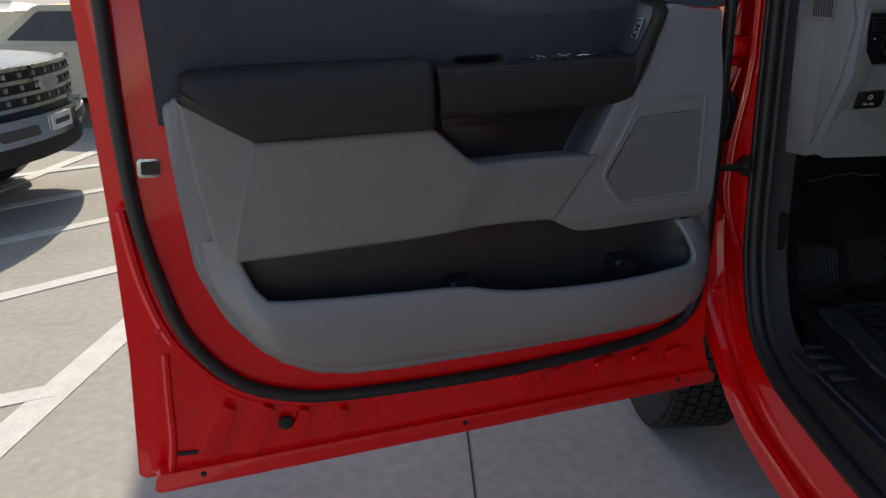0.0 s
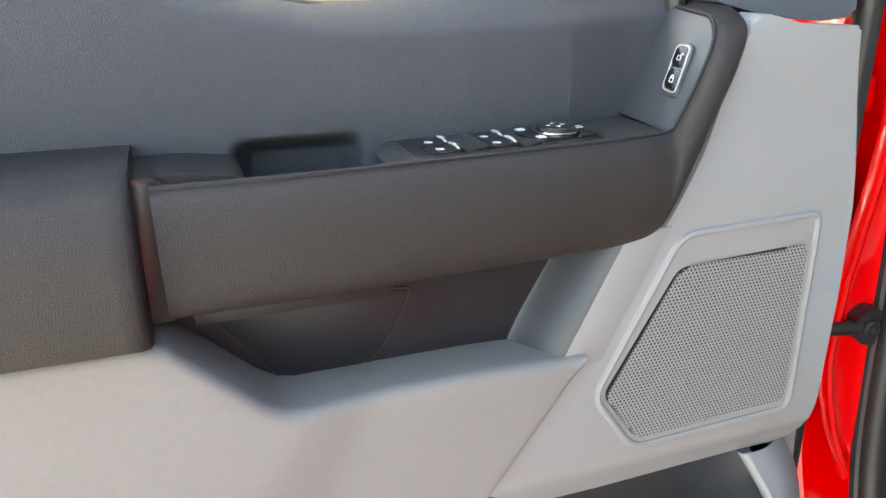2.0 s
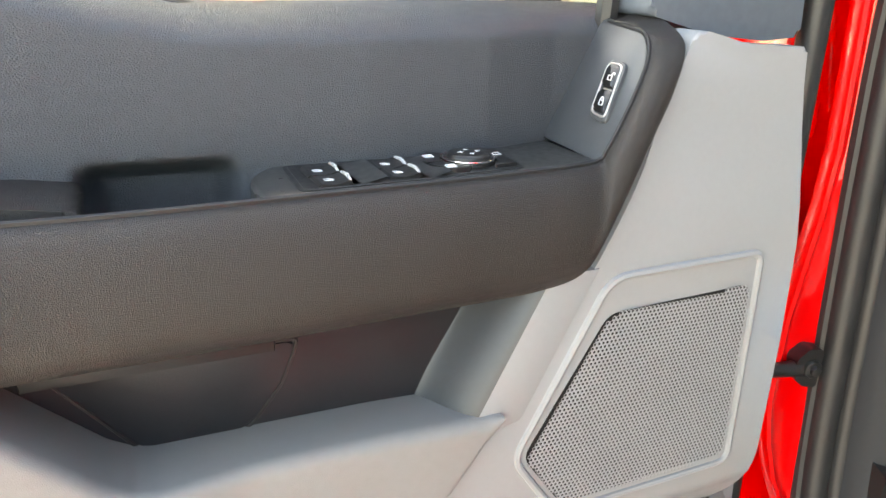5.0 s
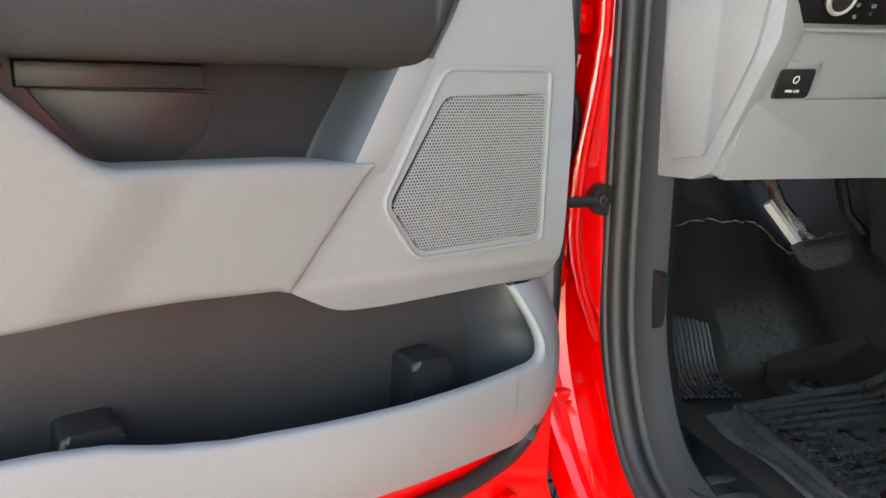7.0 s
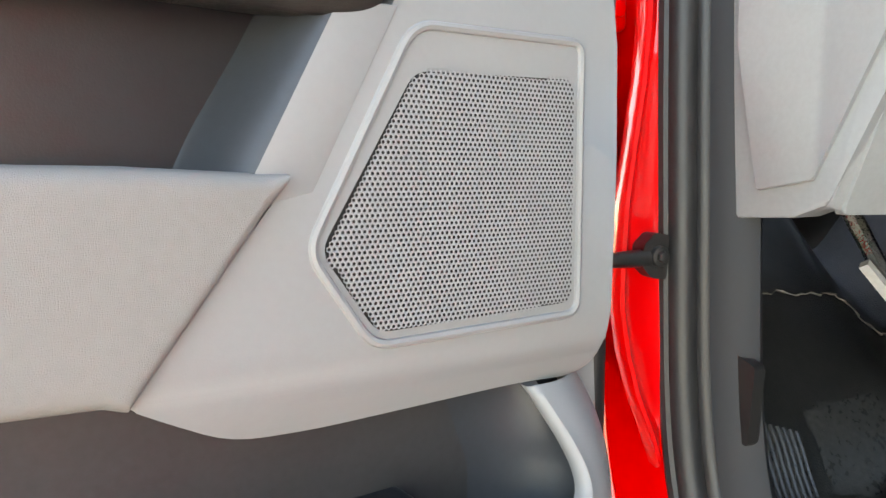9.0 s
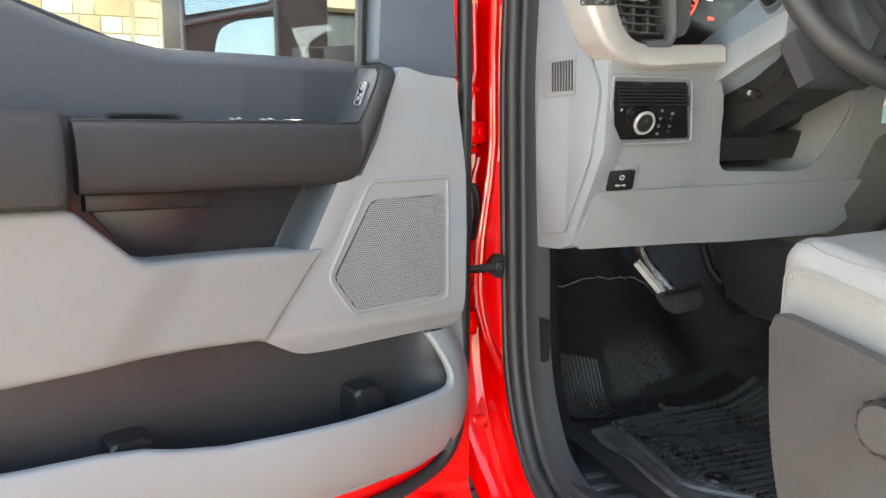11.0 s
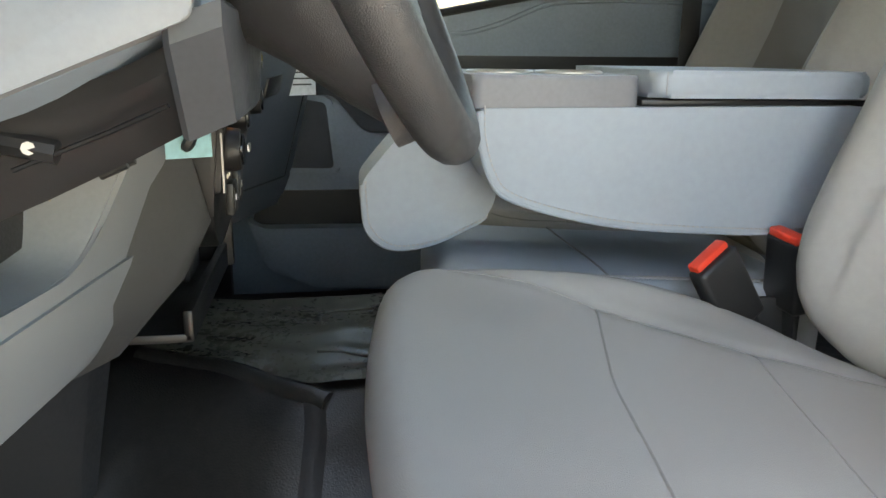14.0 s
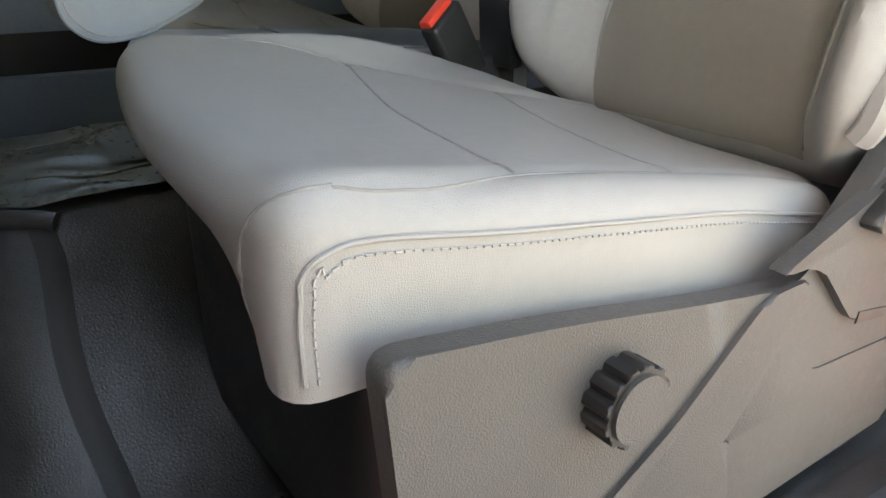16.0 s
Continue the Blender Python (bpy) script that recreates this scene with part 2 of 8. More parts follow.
def box(bm, c, size, m=None, bev=0.0, seg=2):
    r = bmesh.ops.create_cube(bm, size=1.0, matrix=(m or Matrix.Identity(4)) @ Matrix.Translation(c) @ Matrix.Diagonal((*size, 1)))
    if bev:
        es = list({e for v in r["verts"] for e in v.link_edges})
        bmesh.ops.bevel(bm, geom=es, offset=bev, segments=seg, profile=0.5, affect="EDGES", clamp_overlap=True)
    return bm


def cyl(bm, c, axis, r0, r1, h, seg=24, bev=0.0):
    z = Vector(axis).normalized()
    m = Matrix.Translation(Vector(c) + z * h / 2) @ z.to_track_quat("Z", "Y").to_matrix().to_4x4()
    r = bmesh.ops.create_cone(bm, cap_ends=True, segments=seg, radius1=r0, radius2=r1, depth=h, matrix=m)
    if bev:
        es = [e for e in {e for v in r["verts"] for e in v.link_edges} if any(len(fc.verts) > 4 for fc in e.link_faces)]
        bmesh.ops.bevel(bm, geom=es, offset=bev, segments=2, profile=0.5, affect="EDGES", clamp_overlap=True)
    return bm


def interp(xs, ys, x):
    return float(np.interp(x, xs, ys))


def lettering(name, string, size, m, material, parent, thick=0.0003):
    cu = bpy.data.curves.new(name, "FONT")
    cu.body, cu.size, cu.extrude, cu.align_x, cu.align_y = string, size, thick, "CENTER", "CENTER"
    tmp = bpy.data.objects.new(name, cu)
    scene.collection.objects.link(tmp)
    bpy.context.view_layer.update()
    me = bpy.data.meshes.new_from_object(tmp.evaluated_get(bpy.context.evaluated_depsgraph_get()))
    bpy.data.objects.remove(tmp)
    me.transform(m)
    me.materials.clear()
    me.materials.append(material)
    ob = new(name, me)
    ob.parent = parent
    ob.matrix_parent_inverse = parent.matrix_world.inverted()
    return ob

# ---- ground, road markings, building ----
CONC = mat("concrete", (0.43, 0.41, 0.375), 0.85, vary=0.10, scale=1.6, bump=0.25, bscale=120, tint=(0.34, 0.325, 0.30))
LINEP = mat("white_line_paint", (0.72, 0.71, 0.68), 0.75, vary=0.10, scale=9, bump=0.2, bscale=150)
STONE = mat("tan_limestone", (0.60, 0.49, 0.31), 0.85, vary=0.14, scale=4, bump=0.5, bscale=60)
STONED = mat("ochre_limestone", (0.56, 0.42, 0.22), 0.85, vary=0.14, scale=4, bump=0.5, bscale=60)
TINTB = mat("bronze_window", (0.06, 0.045, 0.04), 0.35, vary=0.08)
JOINT = mat("joint_filler", (0.06, 0.06, 0.06), 0.9)
TREEG = mat("far_foliage", (0.07, 0.10, 0.035), 0.8, vary=0.4, scale=3)

bm = bmesh.new()
prism(bm, [(-2500, -2500), (2500, -2500), (2500, 2500), (-2500, 2500)], -0.4, 0.0)
ground = part("ground", bm, CONC)
tagged(ground, "worn light grey concrete of a car lot", "ground", kind="structure")
bm = bmesh.new()
box(bm, (0.13, 2.0, 0.0022), (0.007, 40, 0.004))
box(bm, (0.0, 9.2, 0.0022), (60, 0.007, 0.004))
tagged(part("joint", bm, JOINT), "dark sealed joint in the concrete", "joint", kind="structure")


stripes = itertools.count()


def stripe(name, a, b, w):
    a, b = Vector(a), Vector(b)
    d = (b - a).normalized()
    p = Vector((-d.y, d.x)) * w / 2
    bm = slab([tuple(a - p), tuple(b - p), tuple(b + p), tuple(a + p)], 0.0004, 0.004 + 0.0012 * next(stripes))
    return tagged(part(name, bm, LINEP), "painted white parking line on the concrete", "road marking", "parking lines", "structure")


stripe("parking_line", (-1.79, 1.40), (-1.28, 4.95), 0.15)
stripe("parking_line", (-1.57, 2.93), (-4.40, 1.89), 0.11)
for x, y in ((-2.34, 3.96), (-2.83, 4.93), (-3.25, 5.74)):
    stripe("parking_line", (x - 3.2, y - 2.45), (x + 1.6, y + 1.22), 0.115)
stripe("parking_line", (-3.82, 4.65), (-3.08, 9.06), 0.13)
stripe("parking_line", (-5.6, 5.75), (-2.3, 7.48), 0.115)

# stone-faced building ahead of the truck
bld = thing("stone_building", (6, 10, 0), "tall tan limestone building with dark glazed windows", "building")
bm = bmesh.new()
for a, b in ((-2.6, 0.95), (1.75, 2.2), (3.0, 4.2), (6.4, 7.6), (9.8, 11), (13.4, 16)):
    box(bm, ((a + b) / 2, 10.2, 6.7), (b - a, 0.5, 13.4), bev=0.02)
for z0, z1 in ((0, 0.35), (3.0, 4.3), (7.3, 8.6), (11.4, 13.6)):
    box(bm, (6.7, 10.22, (z0 + z1) / 2), (18.6, 0.42, z1 - z0))
box(bm, (-2.4, 15, 6.8), (0.4, 9.5, 13.6))
box(bm, (6.7, 14.9, 13.5), (18.6, 9.2, 0.2))
part("wall", bm, STONE, bld)
for a, b in ((0.95, 1.75), (2.2, 3.0), (4.2, 6.4), (7.6, 9.8), (11, 13.4)):
    for z0, z1 in ((0.35, 3.0), (4.3, 7.3), (8.6, 11.4)):
        bm = bmesh.new()
        box(bm, ((a + b) / 2, 10.42, (z0 + z1) / 2), (b - a - 0.08, 0.02, z1 - z0 - 0.08))
        w = part("window", bm, GLOSS, bld)
        bm = bmesh.new()
        prism(bm, [(a, z0), (b, z0), (b, z1), (a, z1)], 10.36, 10.40, lambda x, z, h: Vector((x, h, z)))
        bmesh.ops.delete(bm, geom=[fc for fc in bm.faces if abs(fc.normal.y) > 0.9], context="FACES_ONLY")
        for x0, x1, q0, q1 in ((a, a + 0.06, z0, z1), (b - 0.06, b, z0, z1), (a, b, z0, z0 + 0.06), (a, b, z1 - 0.06, z1), (a, b, z0 + 1.2, z0 + 1.26)):
            box(bm, ((x0 + x1) / 2, 10.36, (q0 + q1) / 2), (x1 - x0, 0.05, q1 - q0))
        part("window_frame", bm, GLOSS, w)

PALE = mat("pale_cast_stone", (0.72, 0.66, 0.50), 0.8, vary=0.06, scale=3, bump=0.3, bscale=60)
for x0, x1, z0, z1 in ((0.43, 0.76, 2.40, 3.25), (0.56, 0.76, 2.17, 2.29), (0.645, 0.76, 2.00, 2.08)):
    part("window", box(bmesh.new(), ((x0 + x1) / 2, 9.94, (z0 + z1) / 2), (x1 - x0, 0.02, z1 - z0), bev=0.004), TINTB, bld)
    part("lintel", box(bmesh.new(), ((x0 + x1) / 2, 9.93, z0 - 0.05), (x1 - x0 + 0.02, 0.06, 0.09), bev=0.008), PALE, bld)
block = random.Random(8)
for row in range(9):
    z, x = 1.40 + row * 0.19, -1.05 - 0.14 * (row % 2)
    while x < 0.42:
        w_ = block.choice((0.22, 0.30, 0.38))
        a, b = max(x, -1.05), min(x + w_, 0.42)
        for q0, q1 in ([(a, b)] if not a < 0.10 < b else [(a, 0.09), (0.12, b)]):
            if q1 - q0 > 0.04:
                part("stone_block", box(bmesh.new(), ((q0 + q1) / 2, 9.945 - block.uniform(0, 0.008), z + 0.092), (q1 - q0 - 0.012, 0.03, 0.176), bev=0.005, seg=1), block.choice((STONE, STONE, STONED, PALE)), bld)
        x += w_

# ---- the open door ----
DA = radians(15.4)
DM = Matrix(((-math.cos(DA), math.sin(DA), 0, 0.60), (-math.sin(DA), -math.cos(DA), 0, 1.62), (0, 0, 1, 0), (0, 0, 0, 1)))


def dn(s, z, n):
    """Door: metres back from the hinge, height, metres towards the cabin side."""
    return DM @ Vector((s, n, z))


def dz(s, n, z):
    return DM @ Vector((s, n, z))


door = thing("truck_door", dz(0.55, 0, 0.7), "red pickup front door standing wide open with grey trim", "car door")

outer = [(-0.075, 0.685), (0.55, 0.688), (1.208, 0.692), (1.199, 0.80), (1.186, 0.95), (1.178, 1.16), (1.175, 1.38), (1.175, 1.58), (1.172, 1.66), (0.90, 1.645), (0.72, 1.605), (0.58, 1.555), (0.46, 1.532), (0.02, 1.530), (0.0, 1.2), (-0.03, 0.95), (-0.03, 0.80)]
bm = slab(fillet(outer, 0.012), -0.105, -0.062, dn, 0.008, 2, True)
part("outer_skin", bm, RED, door)
inner = [(-0.055, 0.702), (0.55, 0.706), (1.150, 0.716), (1.140, 0.82), (1.132, 1.02), (1.128, 1.16), (1.128, 1.43), (1.138, 1.655), (1.064, 1.655), (1.052, 1.30), (0.98, 1.06), (0.08, 1.06), (0.06, 1.52), (0.03, 1.52), (0.005, 1.2), (-0.02, 0.95), (-0.02, 0.80)]
bm = slab(fillet(inner, 0.02), -0.064, -0.004, dn, 0.022, 4)
# folded hem steps along the rear edge, and pressed ribs low on the sheet
prism(bm, fillet([(1.182, 0.712), (1.150, 0.712), (1.128, 1.02), (1.122, 1.40), (1.130, 1.62), (1.155, 1.62), (1.152, 1.40), (1.160, 1.02)], 0.01), -0.064, -0.040, dn, 0.008, 3)
prism(bm, fillet([(-0.06, 0.697), (1.176, 0.700), (1.168, 0.738), (-0.045, 0.732)], 0.01), -0.03, 0.006, dn, 0.0035, 2)
for s0, z0, s1, z1, w in ((1.072, 0.756, 1.022, 0.856, 0.017), (1.000, 0.752, 0.950, 0.842, 0.016), (0.916, 0.756, 0.884, 0.822, 0.013), (0.834, 0.754, 0.808, 0.808, 0.011), (0.404, 0.770, 0.424, 0.818, 0.027), (0.320, 0.768, 0.340, 0.814, 0.027), (0.224, 0.768, 0.243, 0.812, 0.027), (0.137, 0.766, 0.154, 0.812, 0.025), (0.056, 0.766, 0.068, 0.806, 0.022)):
    a, b = Vector((s0, z0)), Vector((s1, z1))
    d = (b - a).normalized()
    p = Vector((-d.y, d.x)) * w
    prism(bm, fillet([tuple(a - p), tuple(b - p * 0.8), tuple(b + p * 0.8), tuple(a + p)], 0.006), -0.010, 0.0125, dn, 0.0095, 4)
bead = [(1.150, 1.25), (1.136, 1.115), (1.100, 0.995), (1.020, 0.892), (0.912, 0.838), (0.764, 0.818)]
tube(bm, smooth_path([dn(s, z, -0.008) for s, z in bead], 8), 0.010, 8)
tube(bm, smooth_path([dn(s, z, -0.006) for s, z in ((1.142, 0.73), (1.130, 0.80), (1.124, 0.90), (1.118, 0.98))], 6), 0.008, 8)
part("inner_sheet", bm, RED, door)

# holes, plugs and screws on the sheet
for s, z, r, m, nm in ((0.924, 0.800, 0.015, RUBBER, "plug"), (0.56, 0.720, 0.006, BLACKP, "hole_plug"), (1.086, 0.723, 0.006, BLACKP, "hole_plug"), (0.045, 0.722, 0.006, BLACKP, "hole_plug")):
    bm = cyl(bmesh.new(), dn(s, z, 0.0045), dn(s, z, 1) - dn(s, z, 0), r, r * 0.8, 0.005, 20, 0.001)
    if r > 0.01:
        cyl(bm, dn(s, z, 0.008), dn(s, z, 1) - dn(s, z, 0), r * 0.45, r * 0.35, 0.003, 16)
    part(nm, bm, m, door)
bm = slab(fillet([(1.127, 0.768), (1.090, 0.764), (1.089, 0.771), (1.126, 0.776)], 0.003), -0.004, -0.001, dn)
part("slot", bm, BLACKP, door)
bm = cyl(bmesh.new(), dn(1.120, 1.028, -0.010), dn(0, 0, 1) - dn(0, 0, 0), 0.010, 0.008, 0.008, 12, 0.001)
cyl(bm, dn(1.120, 1.028, -0.003), dn(0, 0, 1) - dn(0, 0, 0), 0.005, 0.004, 0.004, 6)
part("screw", bm, RED, door)

# latch
bm = slab(fillet([(1.114, 1.303), (1.080, 1.301), (1.078, 1.332), (1.112, 1.334)], 0.004), -0.02, 0.002, dn, 0.002)
lt = part("latch", bm, STEEL, door, "zinc door latch plate")
bm = slab(fillet([(1.108, 1.308), (1.079, 1.306), (1.077, 1.328), (1.106, 1.329)], 0.003), 0.0, 0.0035, dn)
part("latch_mouth", bm, BLACKP, lt)

# weather seal round the door
sp = [(1.128, 1.66), (1.126, 1.578), (1.130, 1.412), (1.127, 1.246), (1.110, 1.130), (1.077, 1.008), (1.005, 0.908), (0.904, 0.855), (0.764, 0.834), (0.467, 0.824), (0.205, 0.835), (0.094, 0.853), (0.028, 0.895), (0.005, 1.0), (0.004, 1.2), (0.004, 1.5), (0.006, 1.62), (0.012, 1.75), (0.05, 1.88)]
bm = tube(bmesh.new(), smooth_path([dn(s, z, 0.003) for s, z in sp], 8), 0.0125, 10)
part("weather_seal", bm, SEAL, door)
for s, z in ((0.97, 0.884), (0.764, 0.834), (0.45, 0.825), (0.20, 0.836)):
    part("seal_vent", cyl(bmesh.new(), dn(s, z, 0.014), dn(0, 0, 1) - dn(0, 0, 0), 0.003, 0.003, 0.002, 8), BLACKP, door)

# trim carrier
trim = [(1.062, 1.424), (1.057, 1.29), (1.046, 1.141), (1.007, 1.04), (0.947, 0.962), (0.86, 0.912), (0.764, 0.892), (0.473, 0.885), (0.215, 0.885), (0.093, 0.895), (0.034, 0.93), (0.016, 1.02), (0.026, 1.15), (0.034, 1.287), (0.042, 1.42), (0.30, 1.42), (0.44, 1.42), (0.45, 1.375), (0.62, 1.375), (0.63, 1.424)]
bm = slab(fillet(trim, 0.02, 3), -0.006, 0.026, dn, 0.014, 4)
part("trim_panel", bm, GREY, door, "grey moulded door trim panel")

def ease(a, b, x):
    t = min(1, max(0, (x - a) / (b - a)))
    return t * t * (3 - 2 * t)


# map pocket: outer wall that swells to its lip
LS = [0.10, 0.150, 0.20, 0.29, 0.393, 0.474, 0.53, 0.574, 0.62, 0.70, 0.819, 0.90, 0.936, 0.957, 0.971, 0.980, 0.986, 1.05]
LZ = [1.045, 1.0415, 1.039, 1.038, 1.039, 1.042, 1.051, 1.062, 1.067, 1.070, 1.076, 1.081, 1.086, 1.106, 1.142, 1.172, 1.190, 1.190]
BS = [-0.004, 0.010, 0.030, 0.060, 0.093, 0.215, 0.473, 0.70, 0.790, 0.858, 0.918, 0.972, 1.007, 1.034, 1.045]
BZ = [1.03, 0.966, 0.912, 0.884, 0.871, 0.866, 0.866, 0.870, 0.876, 0.892, 0.924, 0.985, 1.048, 1.12, 1.17]


stations = []
for k in range(361):
    s_ = 1.042 - (1.042 - 0.150) * k / 360
    z1 = interp(LS, LZ, s_)
    end = math.sin(min(1, (1.045 - s_) / 0.12) * math.pi / 2)
    swell = (0.080 + 0.016 * math.exp(-((s_ - 0.30) / 0.16) ** 2)) * end
    stations.append((Vector((s_, z1, 0.027 + swell)), Vector((s_, interp(BS, BZ, s_), 0)), 0.60))
edge_path = smooth_path([(0.150, 1.0415, 0.113), (0.122, 1.0430, 0.109), (0.106, 1.0480, 0.105), (0.0985, 1.0590, 0.100), (0.0985, 1.0740, 0.094), (0.1040, 1.0920, 0.086), (0.1110, 1.1080, 0.078), (0.1180, 1.1240, 0.069), (0.1210, 1.1320, 0.062)], 9)
foot_path = smooth_path([(0.150, 0.8685, 0), (0.100, 0.8710, 0), (0.058, 0.8850, 0), (0.028, 0.9150, 0), (0.008, 0.9650, 0), (0.0, 1.0250, 0), (0.010, 1.0750, 0), (0.026, 1.1100, 0), (0.040, 1.1320, 0)], 9)
stations += [(a, b, 0.0) for a, b in list(zip(edge_path, foot_path))[1:]]
LAST = len(stations) - 1


def wall(u, v):
    a, b, lower = stations[round(u * LAST)]
    p = b.lerp(a, v)
    prof = math.sin(min(1, v / 0.85) * math.pi / 2) ** 1.25 - 0.06 * max(0, v - 0.85)
    if lower and a.x > 0.5:
        prof *= 1 - ease(1.05, 1.16, p.y) * lower
    return dn(p.x, p.y, -0.004 + 0.031 * min(1, v * 3.5) + (a.z - 0.027) * prof)


bm = sheet(wall, LAST, 20)
LIP = ((0.0, 0.0), (0.003, -0.0015), (0.0048, -0.005), (0.0048, -0.010), (0.0035, -0.015), (-0.012, -0.022))


def lip(u, v):
    k = round(u * LAST)
    d = stations[min(LAST, k + 1)][0] - stations[max(0, k - 1)][0]
    d = Vector((d.y, -d.x)).normalized()
    out, back_ = LIP[round(v * 5)]
    q = DM.inverted() @ wall(u, 1.0)
    return DM @ Vector((q.x + d.x * out, q.y + back_, q.z + d.y * out))


sheet(lip, LAST, 5, bm)
bmesh.ops.remove_doubles(bm, verts=bm.verts, dist=0.0002)
part("map_pocket", bm, GREY, door, "grey moulded map pocket with a smooth lip")
# rear and front posts that frame the pocket
bm = slab(fillet([(1.047, 1.43), (1.028, 1.43), (0.982, 1.178), (0.957, 1.112), (0.98, 1.09), (1.03, 1.11), (1.050, 1.29)], 0.012), 0.02, 0.034, dn, 0.006, 3)
part("trim_post", bm, GREY, door)
# dark lining of the pocket
bm = slab(fillet([(0.99, 1.20), (0.955, 1.09), (0.93, 0.97), (0.09, 0.94), (0.06, 1.10), (0.10, 1.18), (0.40, 1.20)], 0.02), 0.0262, 0.031, dn, 0.002)
part("pocket_lining", bm, LININGP, door, "dark plastic pocket lining")
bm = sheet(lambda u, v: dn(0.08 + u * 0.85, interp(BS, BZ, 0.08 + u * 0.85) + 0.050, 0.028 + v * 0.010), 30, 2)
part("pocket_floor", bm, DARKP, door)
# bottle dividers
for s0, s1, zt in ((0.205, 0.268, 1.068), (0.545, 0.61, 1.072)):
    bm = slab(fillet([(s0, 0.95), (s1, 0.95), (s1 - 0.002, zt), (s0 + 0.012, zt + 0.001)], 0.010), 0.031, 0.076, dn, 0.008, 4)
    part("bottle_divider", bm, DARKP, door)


def pocket_end(u, v):
    """Hollow front end of the pocket, turning from the lip to the lining."""
    z = 0.93 + v * 0.200
    a = u * math.pi / 2
    lean = 0.38 * max(0, z - 1.07)
    n0 = interp([1.04, 1.08, 1.10, 1.13], [0.084, 0.074, 0.064, 0.046], z)
    return dn(0.090 + 0.070 * (1 - math.cos(a)) ** 0.9 + lean, z, n0 - (n0 - 0.031) * math.sin(a) ** 0.9)


part("pocket_end", sheet(pocket_end, 16, 24), RECESSP, door, "dark hollow front end of the pocket")


# upper panel, rolled over towards the window
TS = [0.15, 0.21, 0.30, 0.46, 0.50, 0.548, 0.60, 0.651, 0.72, 0.80, 0.92, 1.07]
TZ = [1.556, 1.558, 1.558, 1.556, 1.557, 1.565, 1.579, 1.598, 1.622, 1.642, 1.657, 1.664]


def upper(u, v):
    s = 0.15 + u * 0.92
    zt = interp(TS, TZ, s)
    z0 = 1.385
    base = interp([0.15, 0.24, 0.30, 0.39, 0.60, 0.93, 1.07], [-0.030, -0.019, -0.005, 0.002, -0.004, -0.010, 0.004], s)
    if v < 0.68:
        w = v / 0.68
        z = z0 + (zt - 0.026 - z0) * w
        # finger pull: a soft-edged hollow, open at its foot
        cup = ease(0.470, 0.492, s) * ease(0.574, 0.552, s) * ease(1.469, 1.450, z)
        return dn(s, z, base + 0.003 * math.sin(w * math.pi) - 0.030 * cup)
    a = (v - 0.68) / 0.32 * math.pi / 2
    return dn(s, zt - 0.026 + 0.026 * math.sin(a), base - (base + 0.072) * (1 - math.cos(a)))


bm = sheet(upper, 380, 84)
part("upper_panel", bm, CHAR, door, "charcoal grained vinyl upper panel with a finger pull hollow")
part("pull_floor", box(bmesh.new(), (0.540, 0.006, 1.384), (0.130, 0.110, 0.012), DM, 0.003), BLACKP, door)

# rear armrest pad
arm_s = [0.640, 0.650, 0.70, 0.85, 0.93, 0.985, 1.005, 1.018, 1.026, 1.031, 1.0325]


def arm_ring(s, k):
    bot = interp([0.640, 0.931, 1.03], [1.360, 1.362, 1.424], s)
    top = interp([0.640, 0.95, 1.018, 1.0325], [1.472, 1.474, 1.471, 1.462], s)
    d = interp([0.640, 0.90, 0.985, 1.005, 1.018, 1.026, 1.031, 1.0325], [0.106, 0.104, 0.096, 0.092, 0.085, 0.075, 0.060, 0.048], s) * k
    pts = [(-0.012, bot), (d - 0.016, bot), (d - 0.004, bot + 0.006), (d, bot + 0.02), (d - 0.002, top - 0.045), (d - 0.012, top - 0.018), (d - 0.032, top - 0.003), (d - 0.055, top), (-0.012, top - 0.002)]
    return [dn(s, z, n) for n, z in pts]


bm = loft(bmesh.new(), [arm_ring(0.6345, 0.93), arm_ring(0.6360, 0.97)] + [arm_ring(s, 1.0) for s in arm_s])
part("armrest", bm, BROWN, door, "padded soft black armrest")

# grey bolster below it, running forward as the lip of the grab recess
FT = ([0.316, 0.404, 0.545, 0.558, 0.571, 0.628, 0.640, 0.97], [1.285, 1.289, 1.290, 1.293, 1.301, 1.355, 1.360, 1.361])
FB = ([0.316, 0.338, 0.403, 0.415, 0.50, 0.562, 0.70, 0.97], [1.283, 1.252, 1.165, 1.169, 1.172, 1.171, 1.166, 1.163])


